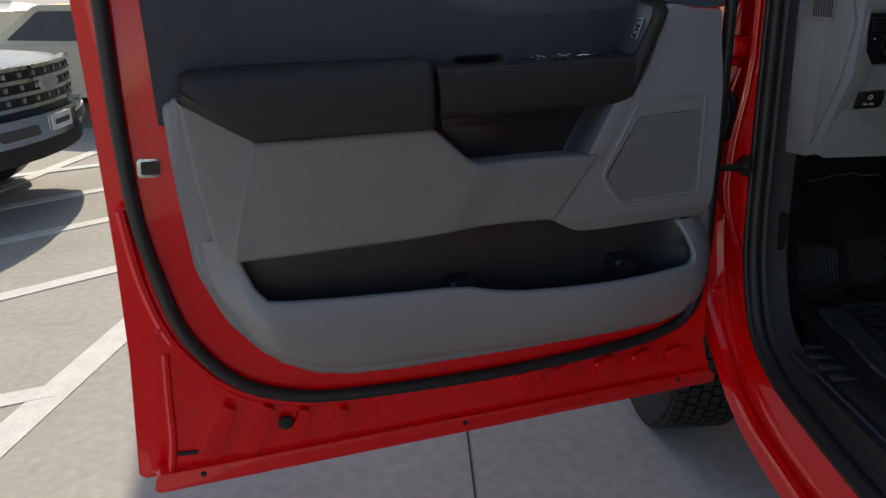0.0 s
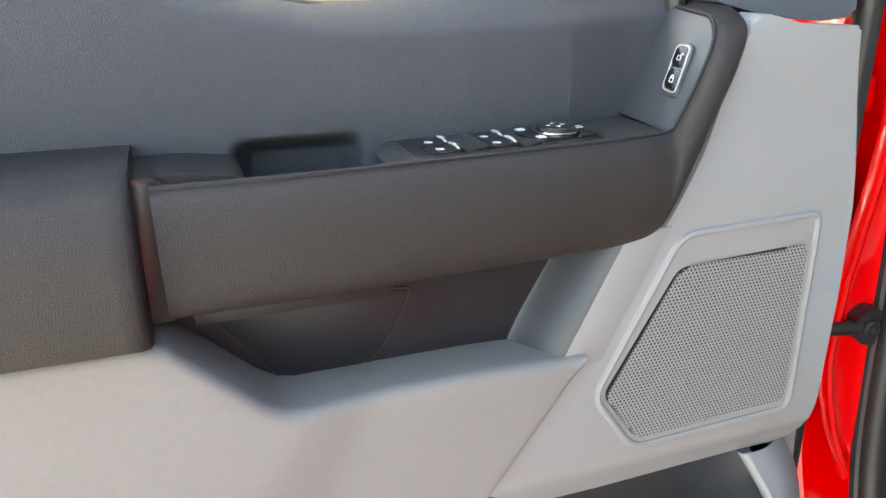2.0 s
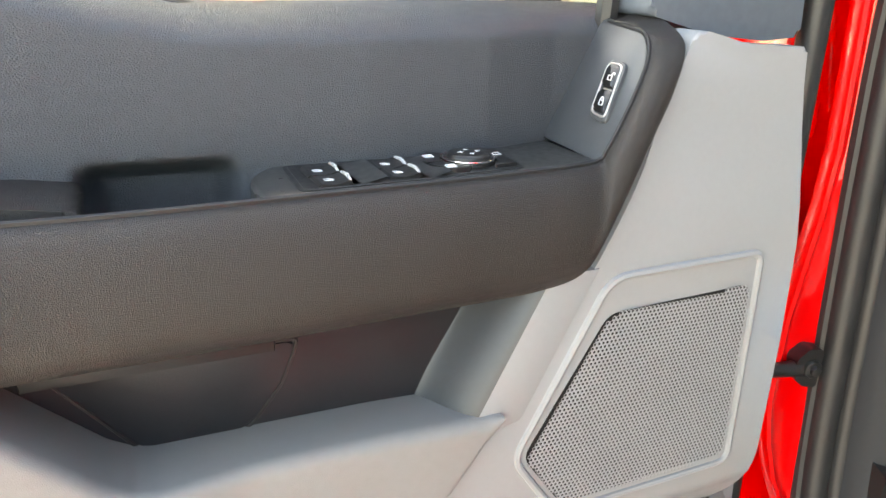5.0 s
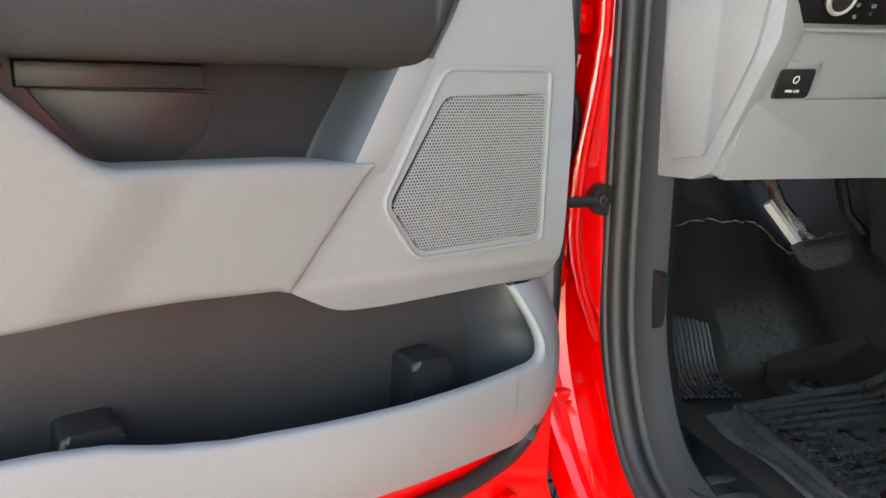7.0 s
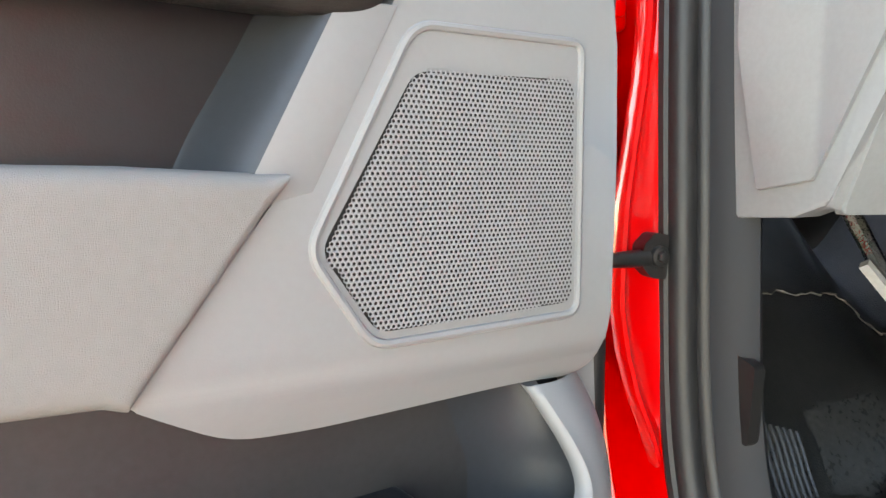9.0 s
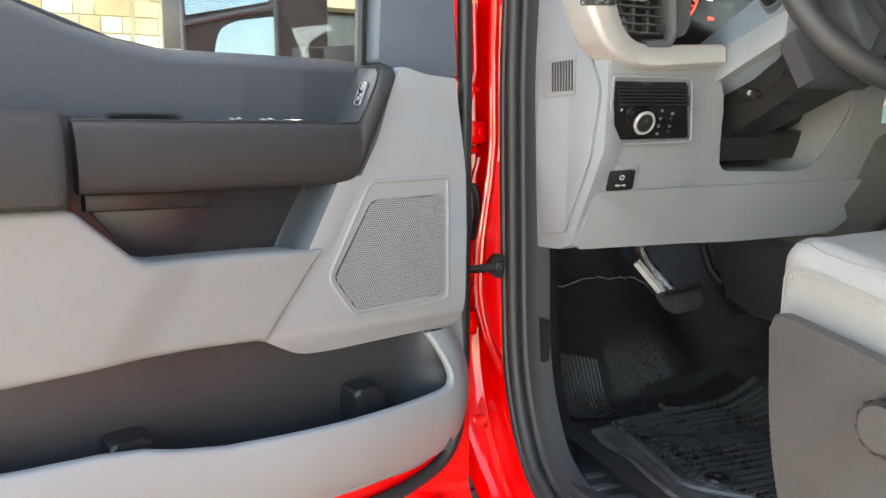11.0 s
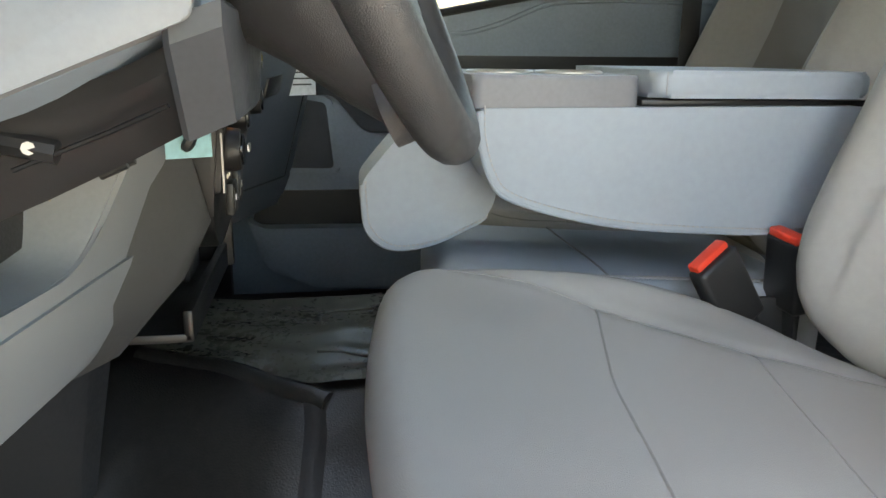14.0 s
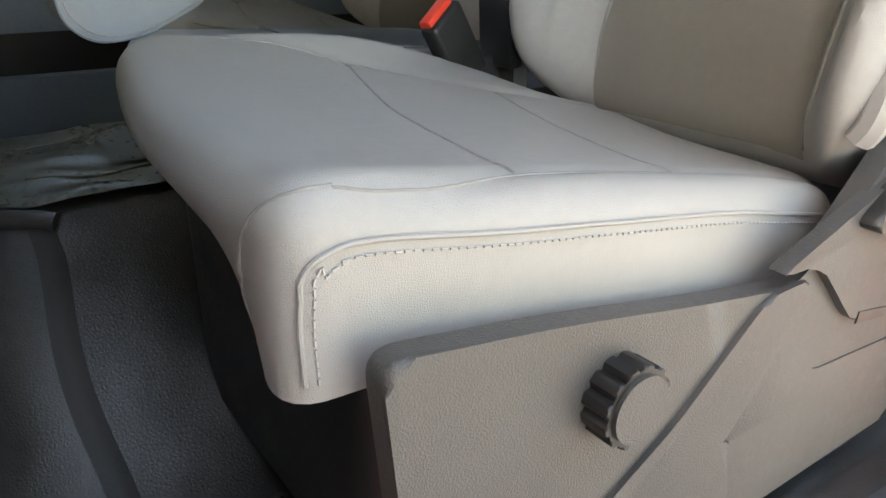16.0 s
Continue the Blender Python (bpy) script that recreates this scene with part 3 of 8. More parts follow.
def cushion_face(u, v):
    row = round(v * 20)
    k = min(row, 20 - row)
    e = 0 if k < 2 else 0.010 * (1 - math.cos((k - 1) / 4 * math.pi / 2)) if k <= 5 else 0.010 + 0.089 * (k - 5) / 5
    rear = interp([1.176, 1.292, 1.3625], [0.981, 0.953, 0.931], 1.163 + e if row <= 10 else 1.361 - e)
    s = 0.317 + u * (rear - 0.317)
    zt, zb = interp(*FT, s), interp(*FB, s)
    hgt = zt - zb
    r = min(0.010, hgt * 0.45)
    k = min(row, 20 - row)
    e = 0 if k < 2 else r * (1 - math.cos((k - 1) / 4 * math.pi / 2)) if k <= 5 else r + (hgt / 2 - r) * (k - 5) / 5
    z = zb + e if row <= 10 else zt - e
    s0 = 0.585 - (z - 1.19) * 0.66
    n = 0.078 + 0.0075 * ease(s0 - 0.045, s0 + 0.030, s) - 0.0025 * ease(0.86, 0.97, s)
    if e < r:
        n -= r - math.sqrt(max(0, r * r - (r - e) ** 2))
    if rear - s < 0.005:
        n -= 0.005 - math.sqrt(max(0, 0.005 ** 2 - (0.005 - rear + s) ** 2))
    return dn(s, z, 0.02 if k == 0 else n)


bm = sheet(cushion_face, 240, 20)
part("bolster", bm, BOLST, door, "grey vinyl door bolster with a diagonal crease")


def end_face(u, v):
    """Facet behind the bolster: from its crease to a rounded rear edge."""
    c = Vector((interp([0, 0.4, 1], [0.930, 0.952, 0.980], v), interp([0, 0.4, 1], [1.3625, 1.292, 1.176], v)))
    r = Vector((interp([0, 0.4, 0.8, 1], [1.0295, 1.0205, 1.0030, 0.990], v), interp([0, 0.4, 0.8, 1], [1.424, 1.3085, 1.203, 1.172], v)))
    if u < 0.6:
        p, n = c.lerp(r, u / 0.6), 0.0775 - 0.010 * u / 0.6
    else:
        a = (u - 0.6) / 0.4 * math.pi / 2
        p, n = r + (r - c).normalized() * 0.010 * math.sin(a), 0.0675 - 0.040 * (1 - math.cos(a))
    return dn(p.x, p.y, n)


bm = sheet(end_face, 24, 16)
part("bolster_end", bm, BOLST, door)

# grab recess
rec = [(0.632, 1.385), (0.632, 1.34), (0.575, 1.272), (0.35, 1.262), (0.28, 1.30), (0.27, 1.385)]
bm = slab(rec, 0.020, 0.0285, dn)
part("grab_recess", bm, DARKP, door, "dark recess behind the grab handle")


def recess_end(u, v):
    """Hollow front wall of the recess, from the housing's edge to the back."""
    z = 1.262 + v * 0.128
    e, b = interp([1.262, 1.2875, 1.374, 1.39], [0.346, 0.333, 0.288, 0.280], z), interp([1.262, 1.309, 1.356, 1.39], [0.380, 0.358, 0.330, 0.312], z)
    return dn(e + (b - e) * (u + 0.25 * u * (1 - u)), z, 0.0703 - 0.043 * (0.35 * u + 0.65 * math.sin(u * math.pi / 2) ** 2))


part("recess_end", sheet(recess_end, 20, 12), RECESSP, door, "hollow blue-black end of the grab recess")
bm = slab([(0.244, 1.385), (0.2825, 1.385), (0.288, 1.374), (0.333, 1.2875), (0.345, 1.264), (0.300, 1.275)], 0.02, 0.0704, dn, 0.001)
part("housing_flange", bm, GREY, door)
bm = slab(fillet([(0.600, 1.350), (0.451, 1.347), (0.464, 1.318), (0.487, 1.288), (0.545, 1.283)], [0.003, 0.006, 0.004, 0.012, 0.004]), 0.027, 0.0295, dn, 0.0008)
part("lid_gap", tube(bmesh.new(), [dn(s, z, 0.0288) for s, z in fillet([(0.602, 1.352), (0.449, 1.349), (0.462, 1.317), (0.486, 1.286), (0.547, 1.281)], [0.003, 0.006, 0.004, 0.012, 0.004])], 0.0013, 6, True), RUBBER, door)
part("access_lid", bm, DARKP, door, "small dark access cover")
bm = slab([(0.61, 1.352), (0.468, 1.352), (0.468, 1.372), (0.61, 1.372)], 0.0285, 0.050, dn, 0.003)
part("lid_hinge", bm, BLACKP, door)

# grab handle beam that turns up at its front end: inner edge, outer edge, swelling between them
EDGE_IN = [(0.624, 0.0740, 1.4575), (0.53, 0.0765, 1.4575), (0.44, 0.0735, 1.4575), (0.36, 0.0700, 1.4575), (0.300, 0.0655, 1.4575), (0.270, 0.0630, 1.4578), (0.2455, 0.0590, 1.4592), (0.2399, 0.0602, 1.4671), (0.2310, 0.0592, 1.4815), (0.2177, 0.0550, 1.5032), (0.2047, 0.0475, 1.5245), (0.1962, 0.0310, 1.5390), (0.1945, 0.0063, 1.5431), (0.1935, -0.0178, 1.5456)]
EDGE_OUT = [(0.6225, 0.0800, 1.3740), (0.53, 0.0790, 1.3738), (0.45, 0.0770, 1.3738), (0.385, 0.0740, 1.3740), (0.325, 0.0710, 1.3735), (0.285, 0.0690, 1.3745), (0.2600, 0.0680, 1.3800), (0.2480, 0.0670, 1.3940), (0.2300, 0.0650, 1.4280), (0.2060, 0.0600, 1.4720), (0.1860, 0.0540, 1.5060), (0.1730, 0.0440, 1.5330), (0.1680, 0.0150, 1.5480), (0.1660, -0.022, 1.5540)]
BULGE = [0.013, 0.013, 0.013, 0.013, 0.013, 0.013, 0.013, 0.013, 0.012, 0.011, 0.010, 0.010, 0.009, 0.008]
ei, eo = smooth_path(EDGE_IN, 5), smooth_path(EDGE_OUT, 5)
rings = []
for k, (a, b) in enumerate(zip(ei, eo)):
    bg = interp(range(14), BULGE, k / 5)
    flat_part = ease(0.21, 0.28, a.x)
    ring = [(a.x, a.y - 0.014, 1.380), (a.x, a.y - 0.010, a.z - 0.0012), (a.x, a.y - 0.001, a.z - 0.0004)]
    if flat_part < 0.5:
        ring = [(a.x - 0.84 * d, a.y - 0.03 * d, a.z - 0.52 * d) for d in (0.012, 0.006, 0.001)]
    for w, hgt in ((0.0, 0.0), (0.02, 0.22), (0.05, 0.42), (0.10, 0.62), (0.17, 0.78), (0.27, 0.91), (0.40, 0.99), (0.56, 1.0), (0.70, 0.94), (0.80, 0.82), (0.88, 0.62), (0.94, 0.38), (0.98, 0.14), (1.0, -0.10)):
        q = a.lerp(b, w)
        ring.append((q.x, q.y + bg * hgt, q.z))
    ring.append((b.x, b.y - 0.020, b.z + 0.001))
    ring.append((b.x + 0.004, 0.030 if b.y > 0.05 else b.y - 0.03, b.z + 0.004))
    rings.append([dn(x, z, n) for x, n, z in ring])
bm = loft(bmesh.new(), rings)
part("grab_handle", bm, BROWN, door, "soft black grab handle with a turned-up front end", sharp=50)
part("handle_seam", tube(bmesh.new(), [dn(p.x, p.z + 0.0006, p.y - 0.0008) for p in ei], 0.0018, 6), RUBBER, door)
bm = slab(fillet([(0.627, 1.462), (0.600, 1.462), (0.565, 1.457), (0.565, 1.44), (0.627, 1.44)], 0.008), -0.012, 0.06, dn, 0.010, 3)
part("handle_root", bm, BROWN, door)

bm = slab(fillet([(0.617, 1.366), (0.642, 1.366), (0.642, 1.462), (0.617, 1.462)], 0.004), -0.005, 0.064, dn, 0.004)
part("joint_filler", bm, BLACKP, door)

# switch plate on top of the handle
plate = [(0.243, -0.024), (0.2445, 0.0590), (0.270, 0.0618), (0.33, 0.0665), (0.42, 0.0712), (0.470, 0.0730), (0.4765, 0.064), (0.475, 0.034), (0.463, 0.010), (0.445, -0.004), (0.43, -0.012)]
bm = slab(fillet(plate, [0.002, 0.002, 0, 0, 0, 0.006, 0.008, 0.012, 0.012, 0.008, 0.003]), 1.405, 1.4585, lambda s, n, h: dz(s, n, h), 0.0022, 3)
pl8 = part("switch_plate", bm, PLATEP, door, "satin black switch plate")
bm = slab(fillet([(0.450, 0.004), (0.452, 0.066), (0.372, 0.063), (0.34, 0.058), (0.300, 0.056), (0.296, 0.004), (0.36, 0.006)], 0.006), 1.4585, 1.4590, dz)
part("switch_bezel", bm, BLACKP, pl8)


def rim(bm, pts, z, r):
    return tube(bm, [dz(s, n, z) for s, n in pts], r, 6, True)


bm = rim(bmesh.new(), fillet([(0.447, 0.006), (0.449, 0.064), (0.372, 0.062), (0.34, 0.057), (0.303, 0.054), (0.299, 0.006), (0.36, 0.008)], 0.006), 1.4586, 0.0006)
part("bezel_edge", bm, PLATEP, pl8)
# four window switches with silver tips
for s0, n0, rear in ((0.441, 0.018, True), (0.440, 0.041, True), (0.396, 0.015, False), (0.395, 0.037, False)):
    bm = bmesh.new()
    secs = []
    for k, (ds, hgt) in enumerate(((0, 0.001), (0.002, 0.0022), (0.010, 0.0014), (0.015, 0.0022), (0.018, 0.0032), (0.0195, 0.0030), (0.0205, 0.001))):
        secs.append([dz(s0 - ds, n0, 1.4580), dz(s0 - ds, n0, 1.4588 + hgt), dz(s0 - ds, n0 + 0.0212, 1.4588 + hgt), dz(s0 - ds, n0 + 0.0212, 1.4580)])
    loft(bm, secs)
    sw = part("window_switch", bm, BLACKP, pl8, sharp=25)
    bm = tube(bmesh.new(), smooth_path([dz(s0 - 0.0190, n0 + 0.0008, 1.4622), dz(s0 - 0.0194, n0 + 0.011, 1.4632), dz(s0 - 0.0190, n0 + 0.0205, 1.4620)], 6), lambda t: 0.0005 + 0.0007 * math.sin(math.pi * min(0.97, max(0.03, t))) ** 0.4, 8)
    part("switch_tip", bm, TIP, sw, "bright silver switch tip")
    # window pictogram: a framed pane with a darker opening
    bm = bmesh.new()
    fr = [(s0 - 0.0058, n0 + 0.0088), (s0 - 0.0060, n0 + 0.0125), (s0 - 0.0112, n0 + 0.0125), (s0 - 0.0110, n0 + 0.0105), (s0 - 0.0090, n0 + 0.0088)]
    tube(bm, [dz(a, b, 1.46062) for a, b in fr], 0.00032, 5, True)
    prism(bm, [(s0 - 0.0066, n0 + 0.0108), (s0 - 0.0106, n0 + 0.0108), (s0 - 0.0106, n0 + 0.0122), (s0 - 0.0066, n0 + 0.0122)], 1.4600, 1.46065, dz)
    part("pictogram", bm, WHITE, sw)
# smooth glossy valleys between the switches
for s0, s1 in ((0.4215, 0.3970), (0.3765, 0.3550)):
    secs = []
    for j in range(15):
        a = j / 14
        h = 1.4590 + 0.0028 * ease(0.35, 1.0, a)
        secs.append([dz(s0 + (s1 - s0) * a, n, h) for n in (0.013, 0.030, 0.047, 0.0605)])
    part("switch_valley", loft(bmesh.new(), secs, caps=False, closed=False), PLATEP, pl8)
# mirror control
MC = (0.331, 0.032)
up = Vector((0, 0, 1))
bm = cyl(bmesh.new(), dz(*MC, 1.4588), up, 0.0185, 0.0170, 0.0040, 40, 0.0012)
mk = part("mirror_control", bm, BLACKP, pl8)
bm = tube(bmesh.new(), [dz(MC[0] + 0.0175 * math.cos(a), MC[1] + 0.0175 * math.sin(a), 1.4622) for a in [2 * math.pi * j / 48 for j in range(48)]], 0.0008, 6, True)
part("chrome_ring", bm, CHROME, mk)
bm = cyl(bmesh.new(), dz(*MC, 1.4620), up, 0.0158, 0.0140, 0.0042, 40, 0.0015)
part("joystick", bm, BLACKP, mk)
bm = bmesh.new()
for ang in (0, 90, 180, 270):
    a = radians(ang)
    c = (MC[0] + 0.0066 * math.cos(a), MC[1] + 0.0066 * math.sin(a))
    d, e = Vector((math.cos(a), math.sin(a))), Vector((-math.sin(a), math.cos(a)))
    prism(bm, [tuple(Vector(c) + d * 0.0018), tuple(Vector(c) - d * 0.0016 + e * 0.0018), tuple(Vector(c) - d * 0.0016 - e * 0.0018)], 1.4658, 1.46645, dz)
part("arrow_print", bm, WHITE, mk)


def wedge(a0, a1, r0, r1):
    k = 10
    return [(MC[0] + r0 * math.cos(radians(a0 + (a1 - a0) * j / k)), MC[1] + r0 * math.sin(radians(a0 + (a1 - a0) * j / k))) for j in range(k + 1)] + [(MC[0] + r1 * math.cos(radians(a1 - (a1 - a0) * j / k)), MC[1] + r1 * math.sin(radians(a1 - (a1 - a0) * j / k))) for j in range(k + 1)]


for a0, a1, r1 in ((-58, 6, 0.031), (9, 72, 0.031)):
    bm = slab([(s, min(0.0555, max(0.010, n))) for s, n in wedge(a0, a1, 0.0195, r1)], 1.4585, 1.4620, dz)
    bt = part("mirror_button", bm, BLACKP, pl8)
    am = radians((a0 + a1) / 2)
    c = (MC[0] + 0.0268 * math.cos(am), MC[1] + 0.0268 * math.sin(am))
    bm = tube(bmesh.new(), [dz(c[0] + x, c[1] + y, 1.46215) for x, y in fillet([(-0.0032, -0.0028), (0.003, -0.0032), (0.0034, 0.0026), (-0.003, 0.003)], 0.001)], 0.00045, 5, True)
    for x, y in ((0, 0), (0.0012, 0.0012), (-0.0012, 0.0012), (0.0012, -0.0012), (-0.0012, -0.0012)):
        prism(bm, [(c[0] + x - 0.0006, c[1] + y - 0.0006), (c[0] + x + 0.0006, c[1] + y - 0.0006), (c[0] + x + 0.0006, c[1] + y + 0.0006), (c[0] + x - 0.0006, c[1] + y + 0.0006)], 1.4618, 1.4624, dz)
    part("pictogram", bm, WHITE, bt)
bm = slab(fillet([(0.303, 0.008), (0.327, 0.007), (0.3115, 0.030), (0.314, 0.042), (0.322, 0.052), (0.304, 0.051)], 0.003), 1.4585, 1.4615, dz, 0.0012)
bt = part("lockout_button", bm, BLACKP, pl8)
bm = tube(bmesh.new(), [dz(s, n, 1.46155) for s, n in ((0.304, 0.022), (0.3045, 0.028), (0.310, 0.028), (0.3095, 0.0245), (0.3075, 0.022))], 0.00045, 5, True)
part("pictogram", bm, WHITE, bt)

# lock switch plate, rising in front of the switches
LC, LL, LT, LO = (0.245, 0.058, 1.459), (0.2455, -0.012, 1.462), (0.193, -0.020, 1.547), (0.2085, 0.050, 1.518)
LU = (Vector(LT) - Vector(LL)).normalized()
LV = (Vector(LC) - Vector(LL)).normalized()
LN = LV.cross(LU).normalized()
if LN.x < 0:
    LN = -LN


def lk(a, b, h):
    """Lock plate: metres along the plate's width, up its slope, out of it."""
    return DM @ (Vector(LL) + LV * a + LU * b + LN * h)


bm = slab(fillet([(-0.006, 0.0), (0.0700, -0.001), (0.0724, 0.0096), (0.0728, 0.0266), (0.0705, 0.0522), (0.0687, 0.0683), (0.0652, 0.077), (0.0557, 0.0895), (0.0464, 0.0948), (0.0261, 0.097), (-0.006, 0.0995)], [0.001, 0.002, 0.004, 0, 0, 0.004, 0.004, 0.004, 0.004, 0, 0.001]), -0.012, 0.0, lk, 0.0012)
lp = part("lock_plate", bm, LOCKP, door, "satin dark lock switch plate")
bm = slab(fillet([(0.037, 0.0265), (0.060, 0.0245), (0.050, 0.0705), (0.029, 0.0705)], 0.007), -0.001, 0.0028, lk, 0.0016)
part("lock_surround", bm, LOCKP, lp)
bm = tube(bmesh.new(), [lk(a, b, 0.0032) for a, b in fillet([(0.0395, 0.0295), (0.0570, 0.0280), (0.0475, 0.0675), (0.0315, 0.0670)], 0.005)], 0.0008, 6, True)
part("trim_ring", bm, SILVER, lp)
LKX = lambda a, b: (0.0485 - (b - 0.0295) * 0.235 + a, b)
for b0, b1, open_ in ((0.0305, 0.0470, False), (0.0490, 0.0660, True)):
    bm = slab(fillet([LKX(-0.0075, b0), LKX(0.0075, b0), LKX(0.0072, b1), LKX(-0.0072, b1)], 0.0035), -0.001, 0.0042, lk, 0.0012)
    rk = part("lock_rocker", bm, GLOSS, lp)
    cb = (b0 + b1) / 2
    bm = tube(bmesh.new(), [lk(*LKX(x, cb + y), 0.0044) for x, y in ((-0.0020, -0.0030), (0.0020, -0.0030), (0.0020, 0.0003), (-0.0020, 0.0003))], 0.00042, 5, True)
    tube(bm, [lk(*LKX(x + (0.003 if open_ else 0), cb + y), 0.0044) for x, y in ((-0.0013, 0.0003), (-0.0013, 0.0020), (0, 0.0030), (0.0013, 0.0020), (0.0013, 0.0015 if open_ else 0.0003))], 0.00042, 5)
    part("pictogram", bm, WHITE, rk)
bm = slab([LKX(-0.0040, 0.0474), LKX(0.0050, 0.0474), LKX(0.0050, 0.0486), LKX(-0.0040, 0.0486)], 0.0, 0.0036, lk, 0.0006)
part("rocker_bar", bm, SILVER, lp)

# speaker pod and grille
pod = [(0.058, 1.531), (0.072, 1.531), (0.118, 1.534), (0.165, 1.545), (0.186, 1.500), (0.212, 1.440), (0.252, 1.378), (0.312, 1.284), (0.338, 1.252), (0.403, 1.166), (0.386, 1.156), (0.345, 1.133), (0.292, 1.130), (0.138, 1.134), (0.054, 1.130), (0.052, 1.287)]
bm = slab(fillet(pod, [0.004, 0.01, 0.01, 0.01, 0, 0.02, 0.02, 0.01, 0.02, 0.006, 0.02, 0.02, 0.02, 0.02, 0.03, 0.01]), 0.02, 0.070, dn, 0.020, 7)
for zc in (1.15, 1.16, 1.17, 1.178, 1.185, 1.19, 1.38, 1.41, 1.44, 1.47, 1.50):
    bmesh.ops.bisect_plane(bm, geom=bm.verts[:] + bm.edges[:] + bm.faces[:], plane_co=(0, 0, zc), plane_no=(0, 0, 1))
back = DM.inverted()
for v in bm.verts:
    q = back @ v.co
    if q.y > 0.03:
        q.y -= 0.022 * ease(1.36, 1.54, q.z) + 0.016 * max(0, (1.192 - q.z) / 0.06) ** 2
        v.co = DM @ q
part("speaker_pod", bm, GREY, door, "grey moulded speaker housing")
SN = 0.0705
ringp = [(0.233, 1.376), (0.092, 1.378), (0.090, 1.184), (0.262, 1.181), (0.304, 1.241)]
rr_ = [0.016, 0.01, 0.012, 0.014, 0.014]
bm = tube(bmesh.new(), [dn(s, z, SN - 0.0008) for s, z in fillet(ringp, rr_, 6)], 0.0032, 8, True)
part("grille_frame", bm, GREY, door)
gin = [(0.232, 1.348), (0.099, 1.352), (0.0965, 1.193), (0.259, 1.189), (0.296, 1.241)]
bm = slab(fillet([(s * 1.0, z) for s, z in ringp], rr_, 6), SN - 0.004, SN - 0.0004, dn)
part("grille_recess", bm, GREY, door)
bm = slab(fillet(gin, 0.010), SN - 0.002, SN + 0.0002, dn)
part("speaker_back", bm, BLACKP, door)
bm = bmesh.new()
gp = fillet(gin, 0.010)


def inside(x, y, poly):
    c = False
    for i in range(len(poly)):
        (x1, y1), (x2, y2) = poly[i - 1], poly[i]
        if (y1 > y) != (y2 > y) and x < (x2 - x1) * (y - y1) / (y2 - y1) + x1:
            c = not c
    return c


P = 0.0036
gv, gf = [], []
for j in range(70):
    for i in range(80):
        cx, cy = 0.090 + (i + 0.5 * (j % 2)) * P, 1.186 + j * P * 0.866
        if not inside(cx, cy, gp):
            continue
        k0 = len(gv)
        for q in range(6):
            a = radians(60 * q + 30)
            gv.append(dn(cx + P / 1.732 * math.cos(a), cy + P / 1.732 * math.sin(a), SN + 0.0022))
        for q in range(6):
            a = radians(60 * q + 30)
            gv.append(dn(cx + P * 0.31 * math.cos(a), cy + P * 0.31 * math.sin(a), SN + 0.0019))
        for q in range(6):
            gf.append((k0 + q, k0 + (q + 1) % 6, k0 + 6 + (q + 1) % 6, k0 + 6 + q))
me = bpy.data.meshes.new("grille")
me.from_pydata([tuple(v) for v in gv], [], gf)
me.materials.append(GREY)
gr = new("grille", me)
gr.parent, gr.matrix_parent_inverse = door, door.matrix_world.inverted()
gr["kind"] = "stuff"
gr["label"] = "perforated grey speaker grille"

# window frame, sail panel and glass of the door
bm = slab(fillet([(0.028, 1.535), (0.066, 1.532), (0.125, 1.538), (0.180, 1.552), (0.172, 1.70), (0.15, 1.86), (0.085, 1.86), (0.040, 1.72)], 0.006), -0.035, 0.012, dn, 0.008, 3)
part("sail_panel", bm, BLUEP, door, "slate grey mirror sail panel")
bm = tube(bmesh.new(), [dn(0.188, 1.54, -0.03), dn(0.182, 1.70, -0.03), dn(0.165, 1.88, -0.04)], 0.009, 8)
part("glass_channel", bm, SEAL, door)
bm = slab([(0.18, 1.46), (1.08, 1.46), (1.06, 2.02), (0.35, 2.02), (0.165, 1.88)], -0.062, -0.057, dn)
gl = part("window_glass", bm, GLASS, door)
gl.visible_shadow = False
bm = tube(bmesh.new(), smooth_path([dn(0.0, 1.53, -0.05), dn(0.02, 1.72, -0.06), dn(0.09, 1.90, -0.07), dn(0.25, 2.03, -0.09), dn(0.65, 2.07, -0.10), dn(1.02, 2.06, -0.09), dn(1.12, 1.98, -0.08), dn(1.145, 1.80, -0.06), dn(1.150, 1.62, -0.05)], 6), 0.024, 8)
part("window_surround", bm, RED, door)
bm = tube(bmesh.new(), [dn(0.19, 1.545, -0.052), dn(0.46, 1.545, -0.052), dn(0.548, 1.56, -0.052), dn(0.65, 1.596, -0.052), dn(0.80, 1.64, -0.052), dn(1.07, 1.66, -0.052)], 0.006, 8)
part("belt_seal", bm, SEAL, door)

# ---- cab body ----
KICK = mat("charcoal_kick_plastic", spec=0.3, color=(0.022, 0.0235, 0.027), rough=0.60, vary=0.08, scale=12, bump=0.15, bscale=800)
cab = thing("pickup_truck", (1.5, 1.5, 0), "red crew cab pickup truck parked on concrete", "truck")
# door opening seen from the side: (back-to-front, height), from the windscreen pillar down to the sill and back
AP = [(1.60, 2.00), (1.640, 1.80), (1.655, 1.573), (1.651, 1.42), (1.642, 1.262), (1.626, 1.06), (1.592, 0.945), (1.530, 0.855), (1.430, 0.812), (1.300, 0.797), (1.096, 0.788), (0.70, 0.785), (0.36, 0.785)]
AP3 = smooth_path([(0, y, z) for y, z in AP], 5)


